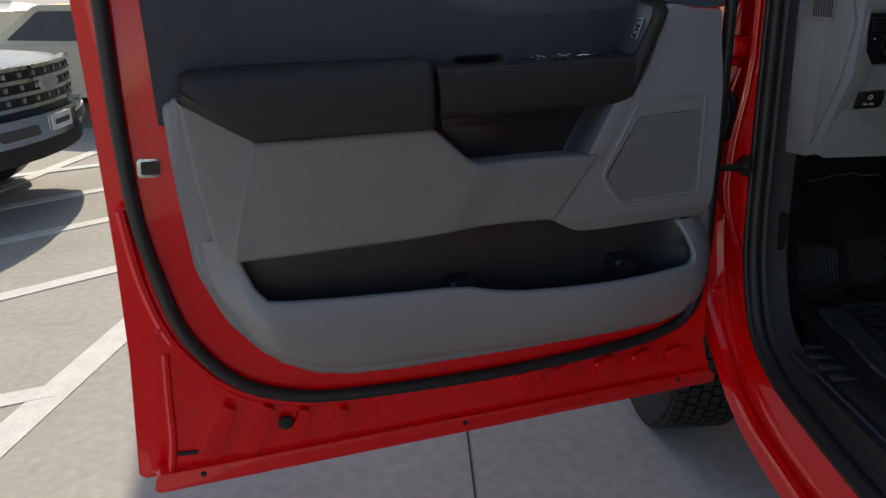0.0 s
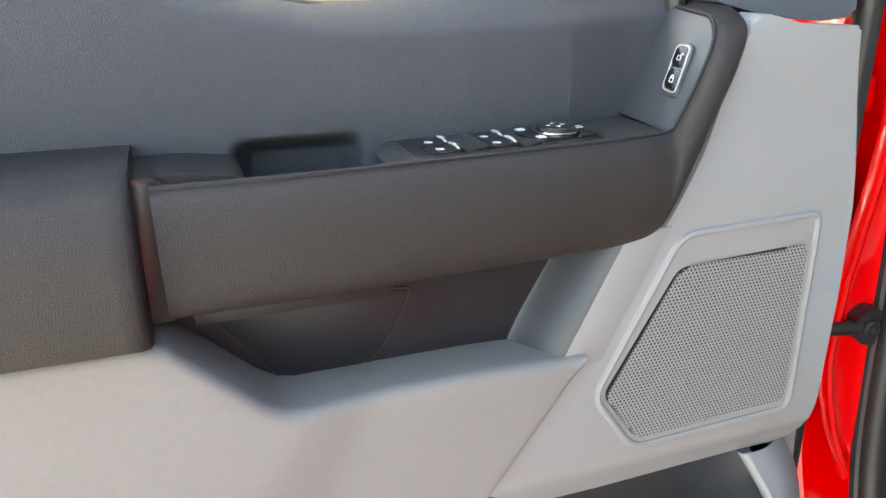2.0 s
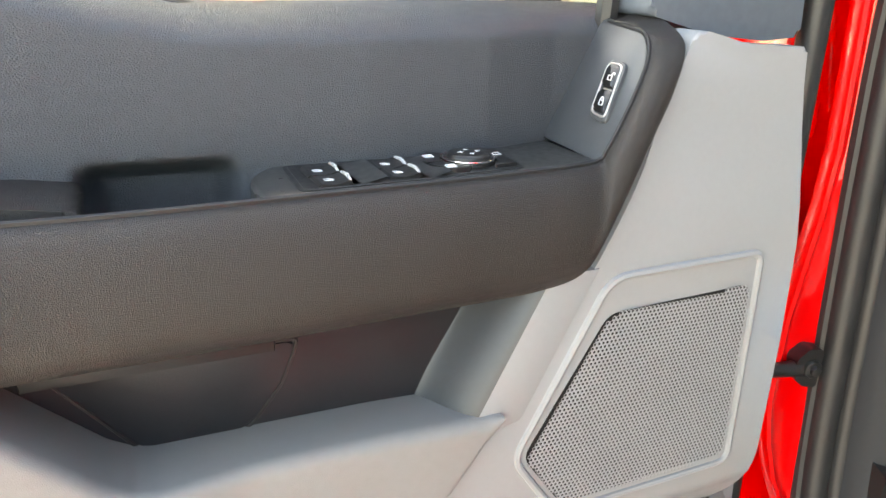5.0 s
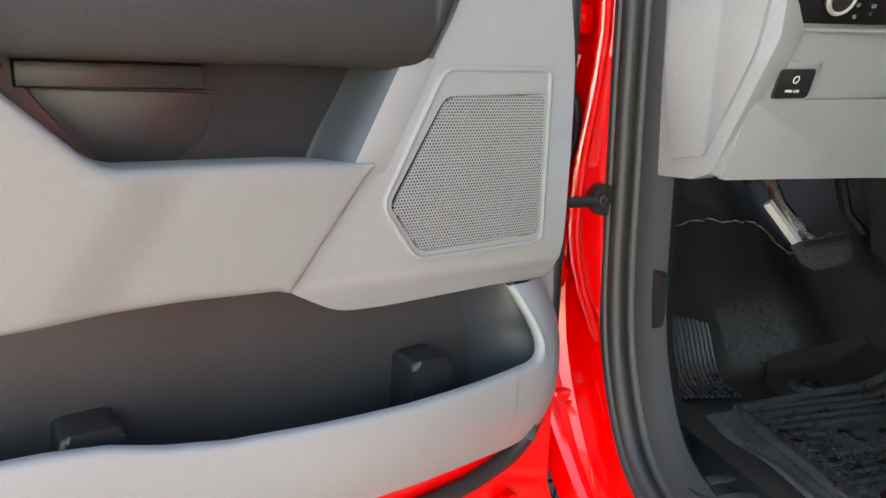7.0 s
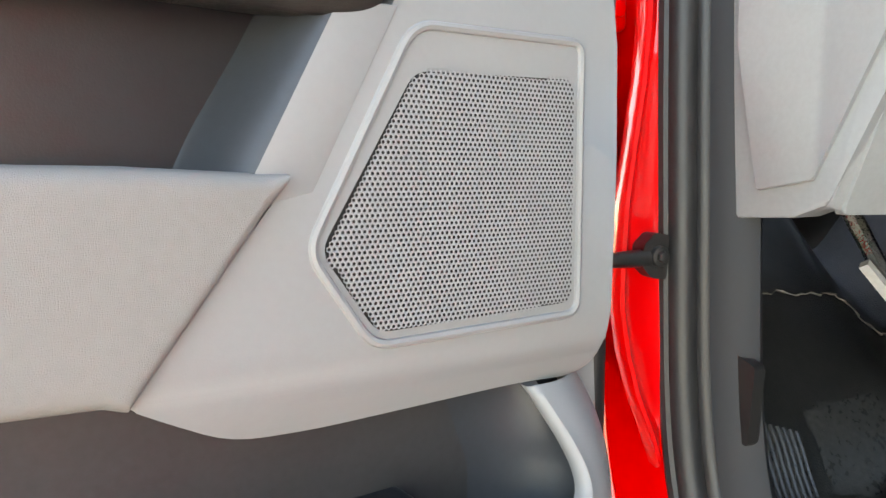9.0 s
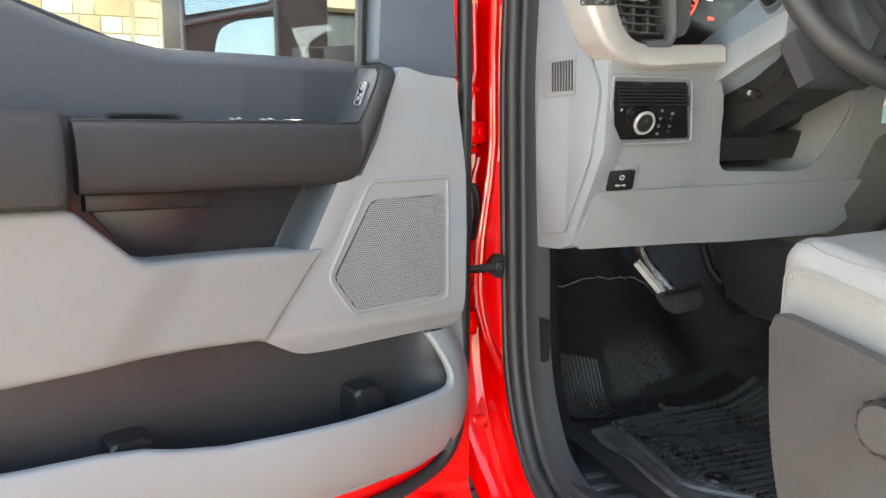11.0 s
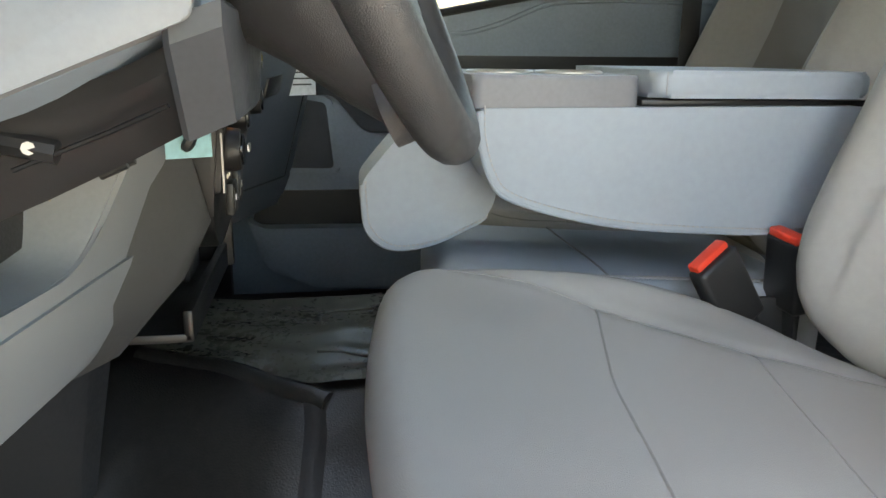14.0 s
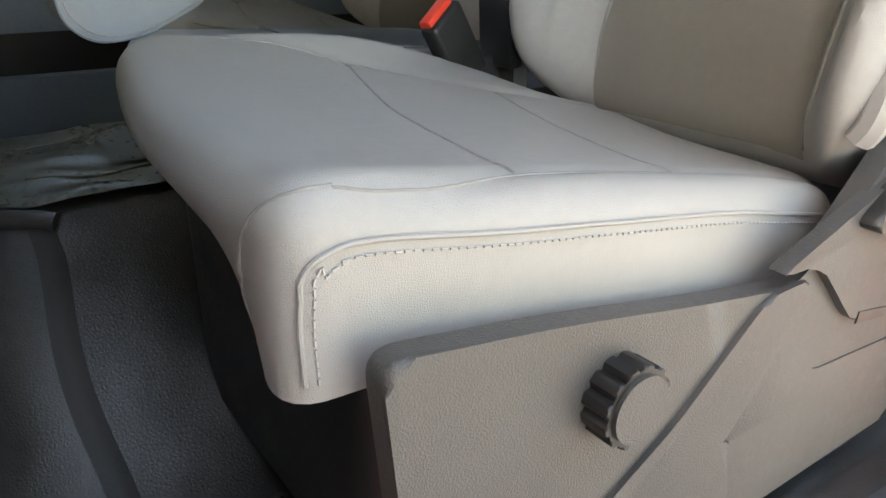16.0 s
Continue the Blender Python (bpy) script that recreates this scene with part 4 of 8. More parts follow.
def aperture(offs, x_in=None, pts=None):
    rings, k = [], len(AP3)
    for i, p in enumerate(AP3):
        d = (AP3[min(k - 1, i + 1)] - AP3[max(0, i - 1)]).normalized()
        o = Vector((0, -d.z, d.y)) * (1 if d.z <= 0 else 1)
        w = 0.45 + 0.55 * min(1, max(0, (p.z - 0.85) / 0.15))
        rings.append([Vector((x if x > 0.69 else 0.70 - (0.70 - x) * w, p.y + o.y * q, p.z - abs(o.z) * q if o.z > 0 else p.z + o.z * q)) for x, q in offs])
    return rings


red_offs = [(0.712, -0.004), (0.690, 0.002), (0.686, 0.012), (0.686, 0.075), (0.680, 0.100), (0.664, 0.108), (0.640, 0.104), (0.618, 0.110), (0.606, 0.125), (0.60, 0.15), (0.755, 0.15), (0.755, -0.004)]
bm = loft(bmesh.new(), aperture(red_offs))
part("door_aperture", bm, RED, cab, "glossy red painted hinge pillar and sill")
bm = tube(bmesh.new(), [p + Vector((0.704, -0.002, 0)) for p in AP3], 0.0150, 12)
tube(bm, [p + Vector((0.722, -0.012, 0.006)) for p in AP3], 0.0110, 10)
part("aperture_seal", bm, SEAL, cab)
bm = tube(bmesh.new(), [p + Vector((0.690, 0.004, -0.002)) for p in AP3], 0.007, 8)
part("aperture_lip", bm, SEAL, cab)
bm = loft(bmesh.new(), aperture([(0.712, -0.004), (0.716, -0.016), (0.726, -0.032), (0.738, -0.046), (0.752, -0.052), (0.760, -0.046), (0.772, -0.02), (0.80, 0.0)]))
part("kick_trim", bm, KICK, cab, "dark grey plastic kick and sill trim")
# pressed face of the hinge pillar: a flat strip that ends in a rolled, wavy edge
PZ = [1.82, 1.72, 1.66, 1.55, 1.43, 1.37, 1.31, 1.26, 1.207, 1.165, 1.12, 1.077, 1.03, 0.985, 0.95, 0.90]
PX = [0.652, 0.661, 0.664, 0.666, 0.667, 0.661, 0.651, 0.643, 0.638, 0.636, 0.642, 0.653, 0.674, 0.696, 0.708, 0.716]
rows_ = []
for k in range(93):
    z = 1.82 - k * 0.01
    xr = interp(PZ[::-1], PX[::-1], z)
    ya = interp([q for _, q in AP[:8]][::-1], [q for q, _ in AP[:8]][::-1], z)
    dish = 0.005 * ease(0.0, 0.04, 0.698 - xr)
    sink = 0.035 * ease(1.07, 0.97, z)
    rows_.append([Vector((x, ya + sink + y, z)) for x, y in ((0.706, 0.010), (0.694, 0.002), (0.688, 0.0045), (xr + 0.016, 0.003 + dish), (xr + 0.009, 0.001 + dish * 0.6), (xr + 0.004, -0.003), (xr, -0.002), (xr - 0.002, 0.003), (xr - 0.001, 0.016), (xr + 0.012, 0.024), (0.706, 0.024))])
part("pillar_face", loft(bmesh.new(), rows_), RED, cab, sharp=50)
for z, h, x, y, w in ((1.447, 0.042, 0.664, 1.722, 0.040), (1.415, 0.016, 0.655, 1.728, 0.030), (1.09, 0.05, 0.652, 1.715, 0.03), (0.885, 0.050, 0.674, 1.70, 0.050)):
    bm = box(bmesh.new(), (x, y, z), (w, 0.03, h), bev=0.008, seg=3)
    if h > 0.04:
        cyl(bm, (x + 0.006, y - 0.014, z), (0, -1, 0), 0.009, 0.008, 0.006, 10, 0.001)
    part("door_hinge", bm, RED, cab)
for x, z in ((0.664, 1.535), (0.672, 1.525), (0.660, 1.60), (0.668, 1.150), (0.680, 1.235)):
    bm = cyl(bmesh.new(), (x, 1.735 if z > 1.26 else 1.725, z), (0, -1, 0), 0.006, 0.005, 0.008, 8, 0.001)
    part("bolt", bm, RED, cab)
part("brace", tube(bmesh.new(), [(0.652, 1.735, 1.47), (0.672, 1.74, 1.56), (0.668, 1.74, 1.68)], 0.006, 8), RED, cab)
part("brace", tube(bmesh.new(), [(0.682, 1.74, 1.40), (0.655, 1.74, 1.30)], 0.005, 8), RED, cab)
# wiring boot and check strap between pillar and door
bm = bmesh.new()
for k in range(4):
    c = Vector((0.655 - k * 0.009, 1.715 - k * 0.006, 1.300))
    tube(bm, [c + Vector((0.012 * math.cos(a), -0.006 * math.cos(a), 0.048 * math.sin(a))) for a in [2 * math.pi * j / 28 for j in range(28)]], 0.0055 if k % 2 else 0.008, 8, True)
prism(bm, [(0.655 + 0.010 * math.cos(2 * math.pi * j / 20), 1.300 + 0.045 * math.sin(2 * math.pi * j / 20)) for j in range(20)], 1.708, 1.724, lambda x, z, h: Vector((x, h, z)))
part("wiring_boot", bm, RUBBER, cab)
bm = slab(fillet([(0.656, 1.200), (0.666, 1.190), (0.682, 1.188), (0.684, 1.230), (0.668, 1.232), (0.656, 1.220)], 0.004), 1.628, 1.650, lambda x, z, h: Vector((x, h, z)), 0.004, 3)
cyl(bm, (0.673, 1.630, 1.210), (0, -1, 0), 0.0105, 0.0095, 0.007, 16, 0.002)
cyl(bm, (0.673, 1.624, 1.210), (0, -1, 0), 0.006, 0.005, 0.005, 6, 0.001)
cs = part("check_strap", bm, BLACKP, cab)
bm = tube(bmesh.new(), [(0.676, 1.634, 1.209), (0.648, 1.633, 1.208), (0.62, 1.633, 1.207), (0.57, 1.632, 1.206)], lambda t: 0.0095 - 0.004 * t, 10)
part("strap_arm", bm, BLACKP, cs)

# outer body ahead of and behind the door, roof, far side
RB = bmesh.new()
box(RB, (1.51, 3.10, 1.20), (1.80, 1.90, 0.50), bev=0.06, seg=4)
box(RB, (0.655, 1.98, 1.20), (0.07, 0.40, 0.70), bev=0.02)
part("front_body", RB, RED, cab)
# thin fender panel added to keep light out of the hinge recess
part("fender_edge", box(bmesh.new(), (0.632, 1.775, 1.34), (0.010, 0.15, 0.86), bev=0.003), RED, cab)
bm = box(bmesh.new(), (0.72, -0.55, 1.15), (0.12, 1.75, 0.95), bev=0.04, seg=3)
part("rear_door", bm, RED, cab)
bm = box(bmesh.new(), (1.51, -0.10, 2.02), (1.62, 2.6, 0.06), bev=0.02)
part("roof", bm, BLUEP, cab)
bm = box(bmesh.new(), (1.51, -0.10, 2.075), (1.66, 2.7, 0.04), bev=0.015)
part("roof_skin", bm, RED, cab)
bm = box(bmesh.new(), (1.51, -1.42, 1.3), (1.70, 0.06, 1.4), bev=0.02)
part("rear_wall", bm, BLUEP, cab)
bm = box(bmesh.new(), (0.80, 0.12, 1.45), (0.10, 0.24, 1.20), bev=0.03)
part("centre_pillar", bm, BLUEP, cab)
bm = tube(bmesh.new(), [(0.76, 1.72, 1.70), (0.84, 1.35, 1.92), (0.88, 1.15, 2.02)], 0.035, 8)
part("windscreen_pillar", bm, BLUEP, cab)
bm = tube(bmesh.new(), [(2.28, 1.72, 1.70), (2.20, 1.35, 1.92), (2.16, 1.15, 2.02)], 0.035, 8)
part("windscreen_pillar", bm, BLUEP, cab)
bm = loft(bmesh.new(), [[(0.80, 1.95, 1.66), (2.24, 1.95, 1.66), (2.24, 1.955, 1.66), (0.80, 1.955, 1.66)], [(0.88, 1.17, 2.0), (2.16, 1.17, 2.0), (2.16, 1.175, 2.005), (0.88, 1.175, 2.005)]])
part("windscreen", bm, TGLASS, cab)
# front wheel
WC = Vector((0.905, 2.60, 0.43))
bm = bmesh.new()
prof = [(-0.135, 0.25), (-0.138, 0.36), (-0.125, 0.405), (-0.10, 0.418), (0.10, 0.418), (0.125, 0.405), (0.138, 0.36), (0.135, 0.25)]
rings = [[WC + Vector((x, r * math.cos(a), r * math.sin(a))) for x, r in prof] for a in [2 * math.pi * j / 72 for j in range(72)]]
loft(bm, rings + [rings[0]], caps=False)
bmesh.ops.remove_doubles(bm, verts=bm.verts, dist=0.0005)
for row, x0 in enumerate((-0.098, -0.058, -0.019, 0.019, 0.058, 0.098)):
    for j in range(64):
        a = 2 * math.pi * (j + 0.5 * (row % 2)) / 64
        box(bm, (0, 0, 0), (0.032, 0.033, 0.016), Matrix.Translation(WC + Vector((x0, 0.420 * math.cos(a), 0.420 * math.sin(a)))) @ Matrix.Rotation(a - math.pi / 2, 4, "X"))
tyre = part("tyre", bm, RUBBER, cab, "black all-terrain tyre")
bm = cyl(bmesh.new(), WC + Vector((-0.12, 0, 0)), (1, 0, 0), 0.26, 0.26, 0.2, 40, 0.01)
part("rim", bm, STEEL, tyre)

# ---- cab floor ----


def floor_z(x, y):
    z = 0.888
    side = 0.09 * ease(1.25, 1.50, y)
    z += 0.262 * ease(1.12 + side, 1.45 + side, x) * (1 - ease(1.76, 1.83, x)) * ease(0.2, 0.9, y)
    z += (1.12 - 0.52 * ease(1.13, 1.30, x)) * max(0, y - 1.668) * ease(1.65, 1.74, y)
    z += 0.02 * ease(0.86, 0.80, x) if x < 0.86 else 0
    # moulded folds of the vinyl beside the pedals and on the tunnel
    z += 0.022 * math.exp(-((x - 1.296) / 0.030) ** 2 - ((y - 1.675) / 0.04) ** 2) + 0.018 * math.exp(-((x - 1.24) / 0.05) ** 2 - ((y - 1.60) / 0.03) ** 2)
    z += 0.004 * math.sin(x * 23) * math.sin(y * 19) + 0.008 * noise.noise((x * 8.5, y * 8.5, 0.3)) + 0.002 * noise.noise((x * 26, y * 26, 1.3))
    return z


bm = sheet(lambda u, v: Vector((0.77 + u * 1.50, -1.3 + v * 3.35, floor_z(0.77 + u * 1.50, -1.3 + v * 3.35))), 180, 300)
tagged(part("floor", bm, FLOORV, sharp=60), "black moulded vinyl cab floor", "floor", kind="structure")
bm = box(bmesh.new(), (1.51, 2.08, 1.3), (1.6, 0.04, 1.0))
tagged(part("firewall", bm, RUBBER), "black sound-deadened firewall behind the pedals", "wall", kind="structure")
fray = random.Random(11)
bm = bmesh.new()
for run in ([(0.84, 1.862), (1.0, 1.868), (1.15, 1.872), (1.265, 1.870), (1.33, 1.860)], [(1.352, 1.806), (1.378, 1.782), (1.404, 1.758)]):
    pts = [Vector((p.x, p.y + fray.uniform(-0.004, 0.004), floor_z(p.x, p.y) + 0.004 + fray.uniform(-0.003, 0.003))) for p in smooth_path([(*q, 0) for q in run], 14)]
    tube(bm, pts, lambda t: 0.0008 + 0.0014 * math.sin(t * 61) ** 2, 6)
tagged(part("floor_edge", bm, SCUFF), "frayed pale edge of the floor lining", "trim", kind="structure")


def bead(k):
    x, y = 1.408 + 0.155 * k, 1.225 + 0.26 * k
    return Vector((x, y, floor_z(x, y) - 0.003))


tagged(part("floor_ridge", tube(bmesh.new(), [bead(k / 12) for k in range(13)], 0.015, 10), FLOORV), "glossy raised bead along the vinyl tunnel cover", "trim", kind="structure")
# groove across the tunnel: its shade is a dark strip laid on the floor
bm = sheet(lambda u, v: Vector((1.13 + u * 0.29, 1.232 + v * 0.028 - 0.006 * math.sin(u * 9), floor_z(1.13 + u * 0.29, 1.246) + 0.0045 - 0.006 * abs(v - 0.5))), 30, 4)
tagged(part("groove_shade_strip", bm, RUBBER), "dark strip standing for a shaded groove across the vinyl tunnel cover", "trim", kind="structure")
# far footwell liner
fl = thing("floor_liner", (1.6, 1.2, 1.15), "olive-grey plastic film over the floor tunnel", "floor film")


def film(u, v):
    y = 0.93 + v * 0.68
    x = 1.425 + max(0, y - 1.245) * 0.60 + u * (0.345 - max(0, y - 1.245) * 0.60)
    return Vector((x, y, floor_z(x, y) + 0.012 + 0.002 * math.sin(u * 30) * math.sin(v * 22)))


part("film_sheet", sheet(film, 50, 70), CARPET, fl)
patch = sheet(lambda u, v: Vector((1.53 + u * 0.13, 1.03 + v * 0.10, floor_z(1.53 + u * 0.13, 1.03 + v * 0.10) + 0.0165)), 14, 12)
part("film_patch", patch, CARPET, fl)
for x0 in (1.50, 1.69):
    part("film_fold", tube(bmesh.new(), [Vector((x0 + 0.006 * math.sin(k * 1.7), 0.95 + k * 0.032, floor_z(x0, 0.95 + k * 0.032) + 0.0130)) for k in range(10)], 0.0022, 6), CARPET, fl)

# driver's floor mat
fm = thing("floor_mat", (1.0, 1.35, 0.89), "black ribbed rubber floor mat with raised lettering and pale dust", "floor mat")


def mat_z(x, y):
    return max(0.897 + 0.10 * ease(1.14, 1.40, x) + 0.9 * max(0, y - 1.672), floor_z(x, y) + 0.005)


def mat_side(y):
    """Outer edge of the mat beside the sill."""
    return interp([1.0, 1.31, 1.54, 1.60], [0.780, 0.794, 0.830, 0.850], y)


def mat_far(y):
    """Edge of the mat beside the tunnel."""
    return interp([1.02, 1.27, 1.38, 1.60], [1.125, 1.150, 1.245, 1.275], y)


def mat_sheet(u, v):
    y = 1.02 + v * 0.575
    x = mat_side(y) + u * (mat_far(y) - mat_side(y))
    d = min(x - mat_side(y), mat_far(y) - x, 1.595 - y)
    return Vector((x, y, mat_z(x, y) - 0.012 * (1 - ease(0, 0.014, d)) + 0.0015 * noise.noise((x * 40, y * 40, 2.0))))


part("mat_sheet", sheet(mat_sheet, 90, 90), DUSTM, fm)
# raised tray edge with a channel beside it, smooth tab forward of it
tl = [(0.925, 1.252), (0.858, 1.325), (0.866, 1.40), (0.895, 1.562), (0.918, 1.580), (0.985, 1.582), (1.10, 1.590), (1.26, 1.590)]
part("mat_border", tube(bmesh.new(), [Vector((p.x, p.y, mat_z(p.x, p.y) + 0.003)) for p in smooth_path([(*q, 0) for q in tl], 6)], 0.0075, 8), MATR, fm)
part("mat_tray", sheet(lambda u, v: (lambda x, y: Vector((x, y, mat_z(x, y) + 0.0022)))(interp([1.05, 1.25, 1.325, 1.56], [0.94, 0.928, 0.862, 0.897], 1.05 + v * 0.53) + u * (mat_far(1.05 + v * 0.53) - 0.004 - interp([1.05, 1.25, 1.325, 1.56], [0.94, 0.928, 0.862, 0.897], 1.05 + v * 0.53)), 1.05 + v * 0.53), 40, 50), MATR, fm)
part("mat_tab", sheet(lambda u, v: (lambda x, y: Vector((x, y, mat_z(x, y) + 0.003 - 0.010 * (v > 0.97 or u in (0, 1)))))(0.976 + 0.075 * v ** 1.4 + u * (0.262 + 0.03 * v - 0.085 * v ** 1.4), 1.575 + v * (0.118 + 0.016 * math.sin(u * math.pi)) - 0.01 * u * v), 30, 30), FLOORV, fm)
for k in range(25):
    y = 1.085 + k * 0.0202
    x0 = interp([1.05, 1.25, 1.325, 1.56], [0.955, 0.943, 0.878, 0.912], y)
    gaps = [x0] + ([0.890, 1.130] if 1.43 < y < 1.50 else []) + [mat_far(y) - 0.03]
    for a, b in zip(gaps[::2], gaps[1::2]):
        if b - a > 0.02:
            part("rib", tube(bmesh.new(), [Vector((x, y - 0.045 * (x - 0.9), mat_z(x, y) + 0.0035)) for x in (a + (b - a) * q / 8 for q in range(9))], 0.0056, 6, False, 0.75), MATR, fm)
for a, b in ((0.900, 0.962), (0.985, 1.020), (1.045, 1.110)):
    y0, y1 = 1.442, 1.502
    for ring in ([(a, y0), (a + 0.012, y0), (a + 0.012, y1), (a, y1)], [(a, y1 - 0.013), (b, y1 - 0.013), (b, y1), (a, y1)], [(a, y0 + 0.022), (b - 0.010, y0 + 0.022), (b - 0.010, y0 + 0.033), (a, y0 + 0.033)]):
        part("logo_bar", slab(fillet(ring, 0.003), 0.0, 0.006, lambda x, y, h: Vector((x, y - 0.25 * (x - 0.9), mat_z(x, y) + 0.002 + h)), 0.0015), MATR, fm)
for c in ((1.063, 1.608), (0.911, 1.318)):
    z = mat_z(*c) + 0.003
    g = part("grommet", cyl(bmesh.new(), (*c, z), (0, 0, 1), 0.031, 0.027, 0.006, 32, 0.002), MATR, fm)
    part("grommet_cap", cyl(bmesh.new(), (*c, z + 0.005), (0, 0, 1), 0.022, 0.017, 0.005, 28, 0.002), GLOSS, g)
    part("grommet_pin", cyl(bmesh.new(), (*c, z + 0.010), (0, 0, 1), 0.006, 0.005, 0.002, 16, 0.001), RUBBER, g)
# worn grey patch on the toe board, and crumbs of dirt
patch = lambda u, v: (lambda x, y: Vector((x, y, floor_z(x, y) + 0.0035)))(interp([0, 1], [0.984 + 0.004 * v, 1.165 - 0.055 * v], u) + 0.008 * noise.noise((u * 5, v * 5, 3)), 1.700 + 0.062 * v - 0.026 * u * (1 - v) + 0.008 * noise.noise((u * 6, v * 6, 8)))
tagged(part("floor_wear", sheet(patch, 40, 30), MATR), "scuffed dusty patch on the vinyl toe board", "trim", kind="structure")
crumb = random.Random(3)
vs, fs = [], []
for k in range(60):
    x, y = (crumb.uniform(0.82, 1.25), crumb.uniform(1.27, 1.60)) if k % 3 else (crumb.choice((0.985, 1.13, 0.90, 0.94)) + crumb.gauss(0, 0.012), crumb.choice((1.60, 1.66, 1.50, 1.44)) + crumb.gauss(0, 0.012))
    c, r, b0 = Vector((x, y, mat_z(x, y) + 0.0055)), crumb.uniform(0.0005, 0.0013) * (1.6 if k % 9 == 0 else 1), len(vs)
    vs += [tuple(c + Vector((math.cos(a) * r * crumb.uniform(0.7, 2.0), math.sin(a) * r, -0.0015))) for a in (0, 2.1, 4.2)] + [tuple(c + Vector((0, 0, r)))]
    fs += [(b0, b0 + 1, b0 + 3), (b0 + 1, b0 + 2, b0 + 3), (b0 + 2, b0, b0 + 3)]
me = bpy.data.meshes.new("dirt_crumbs")
me.from_pydata(vs, [], fs)
me.materials.append(SCUFF)
tagged(new("dirt_crumbs", me), "pale crumbs of grit on the floor mat", "dirt", kind="stuff")
# foot rest ribs moulded into the floor
fr = thing("foot_rest", (0.90, 1.69, 0.9), "ribbed black rubber foot rest by the kick panel", "foot rest")
rest = lambda u, v: (lambda x, y: Vector((x, y, floor_z(x, y) + 0.004)))(0.835 + 0.018 * v + u * 0.112, 1.645 - 0.02 * u + v * 0.115)
part("pad", sheet(rest, 20, 20), MATR, fr)
for k in range(13):
    part("rib", tube(bmesh.new(), [rest(0.03 + k * 0.0785, q / 8) + Vector((0, 0, 0.002)) for q in range(9)], 0.0028, 6), MATR, fr)

part("sill_filler", box(bmesh.new(), (0.785, 0.75, 0.80), (0.12, 1.80, 0.11), bev=0.004), KICK, cab)
part("sill_filler", box(bmesh.new(), (0.760, 1.56, 0.805), (0.06, 0.36, 0.12), bev=0.004), KICK, cab)
# sill scuff plate with steps
sc = thing("scuff_plate", (0.76, 0.9, 0.84), "dark grey plastic sill scuff plate", "trim")
bm = loft(bmesh.new(), [[(0.725, y, 0.835), (0.735, y, 0.848), (0.800, y, 0.866), (0.842, y, 0.893), (0.842, y, 0.86), (0.74, y, 0.82)] for y in (0.30, 0.6, 0.9, 1.2, 1.42, 1.53, 1.60)])
part("plate", bm, KICK, sc)
for k in range(4):
    bm = box(bmesh.new(), (0.792, 1.468 - k * 0.042, 0.8655), (0.078, 0.016, 0.007), bev=0.002)
    part("tread_bar", bm, LEGP, sc)
bm = tube(bmesh.new(), [(0.745, 0.3, 0.853), (0.745, 1.38, 0.853)], 0.004, 6)
part("bead", bm, DGREY, sc)
bm = slab(fillet([(1.600, 1.045), (1.565, 1.040), (1.560, 1.115), (1.598, 1.125)], 0.004), 0.735, 0.7475, lambda y, z, h: Vector((h, y + 0.008, z)), 0.002)
tagged(part("kick_clip", bm, BLACKP), "black clip cover on the kick trim", "trim")

# pedals
br = thing("brake_pedal", (1.138, 1.70, 1.11), "brake pedal with a ribbed rubber pad and pale sticker", "pedal")
PM = Matrix.Translation((1.135, 1.690, 1.100)) @ Matrix.Rotation(radians(-32), 4, "X") @ Matrix.Rotation(radians(-6), 4, "Y")
pf = lambda x, z, h: PM @ Vector((x, -h, z))
bm = slab(fillet([(-0.058, 0.022), (-0.050, -0.010), (-0.030, -0.028), (0.032, -0.028), (0.055, -0.008), (0.060, 0.026)], 0.006), -0.004, 0.010, pf, 0.003)
pad = part("pad", bm, LEGP, br)
for k in range(15):
    part("rib", tube(bmesh.new(), [pf(-0.044 + k * 0.0063, -0.022, 0.011), pf(-0.044 + k * 0.0063, 0.004, 0.011)], 0.0016, 5), LEGP, pad)
bm = slab(fillet([(-0.045, 0.010), (0.047, 0.012), (0.050, 0.020), (-0.048, 0.018)], 0.003), 0.009, 0.012, pf, 0.001)
part("pad_lip", bm, BLACKP, pad)
bm = tube(bmesh.new(), [(1.128, 1.712, 1.112), (1.088, 1.748, 1.170), (1.045, 1.780, 1.270)], 0.011, 8)
part("arm", bm, STEEL, br)
bm = tube(bmesh.new(), [(1.111, 1.722, 1.108), (1.055, 1.742, 1.176)], 0.0085, 4)
part("sticker", bm, WHITE, br, "scuffed white sticker")
ac = thing("accelerator_pedal", (1.27, 1.80, 1.05), "black ribbed accelerator pedal", "pedal")
au = Vector((0.032, 0.098, 0.045)).normalized()
ax_ = Vector((0.055, -0.002, 0.004)).normalized()
ax_ = (ax_ - au * ax_.dot(au)).normalized()
PA = Matrix((ax_, au.cross(ax_), au)).transposed().to_4x4()
PA.translation = (1.341, 1.741, 1.064)
pa = lambda x, z, h: PA @ Vector((x, -h, z))
part("pad", slab(fillet([(-0.028, -0.055), (0.028, -0.055), (0.024, 0.065), (-0.022, 0.065)], 0.01), -0.006, 0.008, pa, 0.003), RUBBER, ac)
for k in range(7):
    part("rib", tube(bmesh.new(), [pa(-0.018 + k * 0.006, -0.048, 0.009), pa(-0.018 + k * 0.006, 0.04, 0.009)], 0.0016, 5), RUBBER, ac)
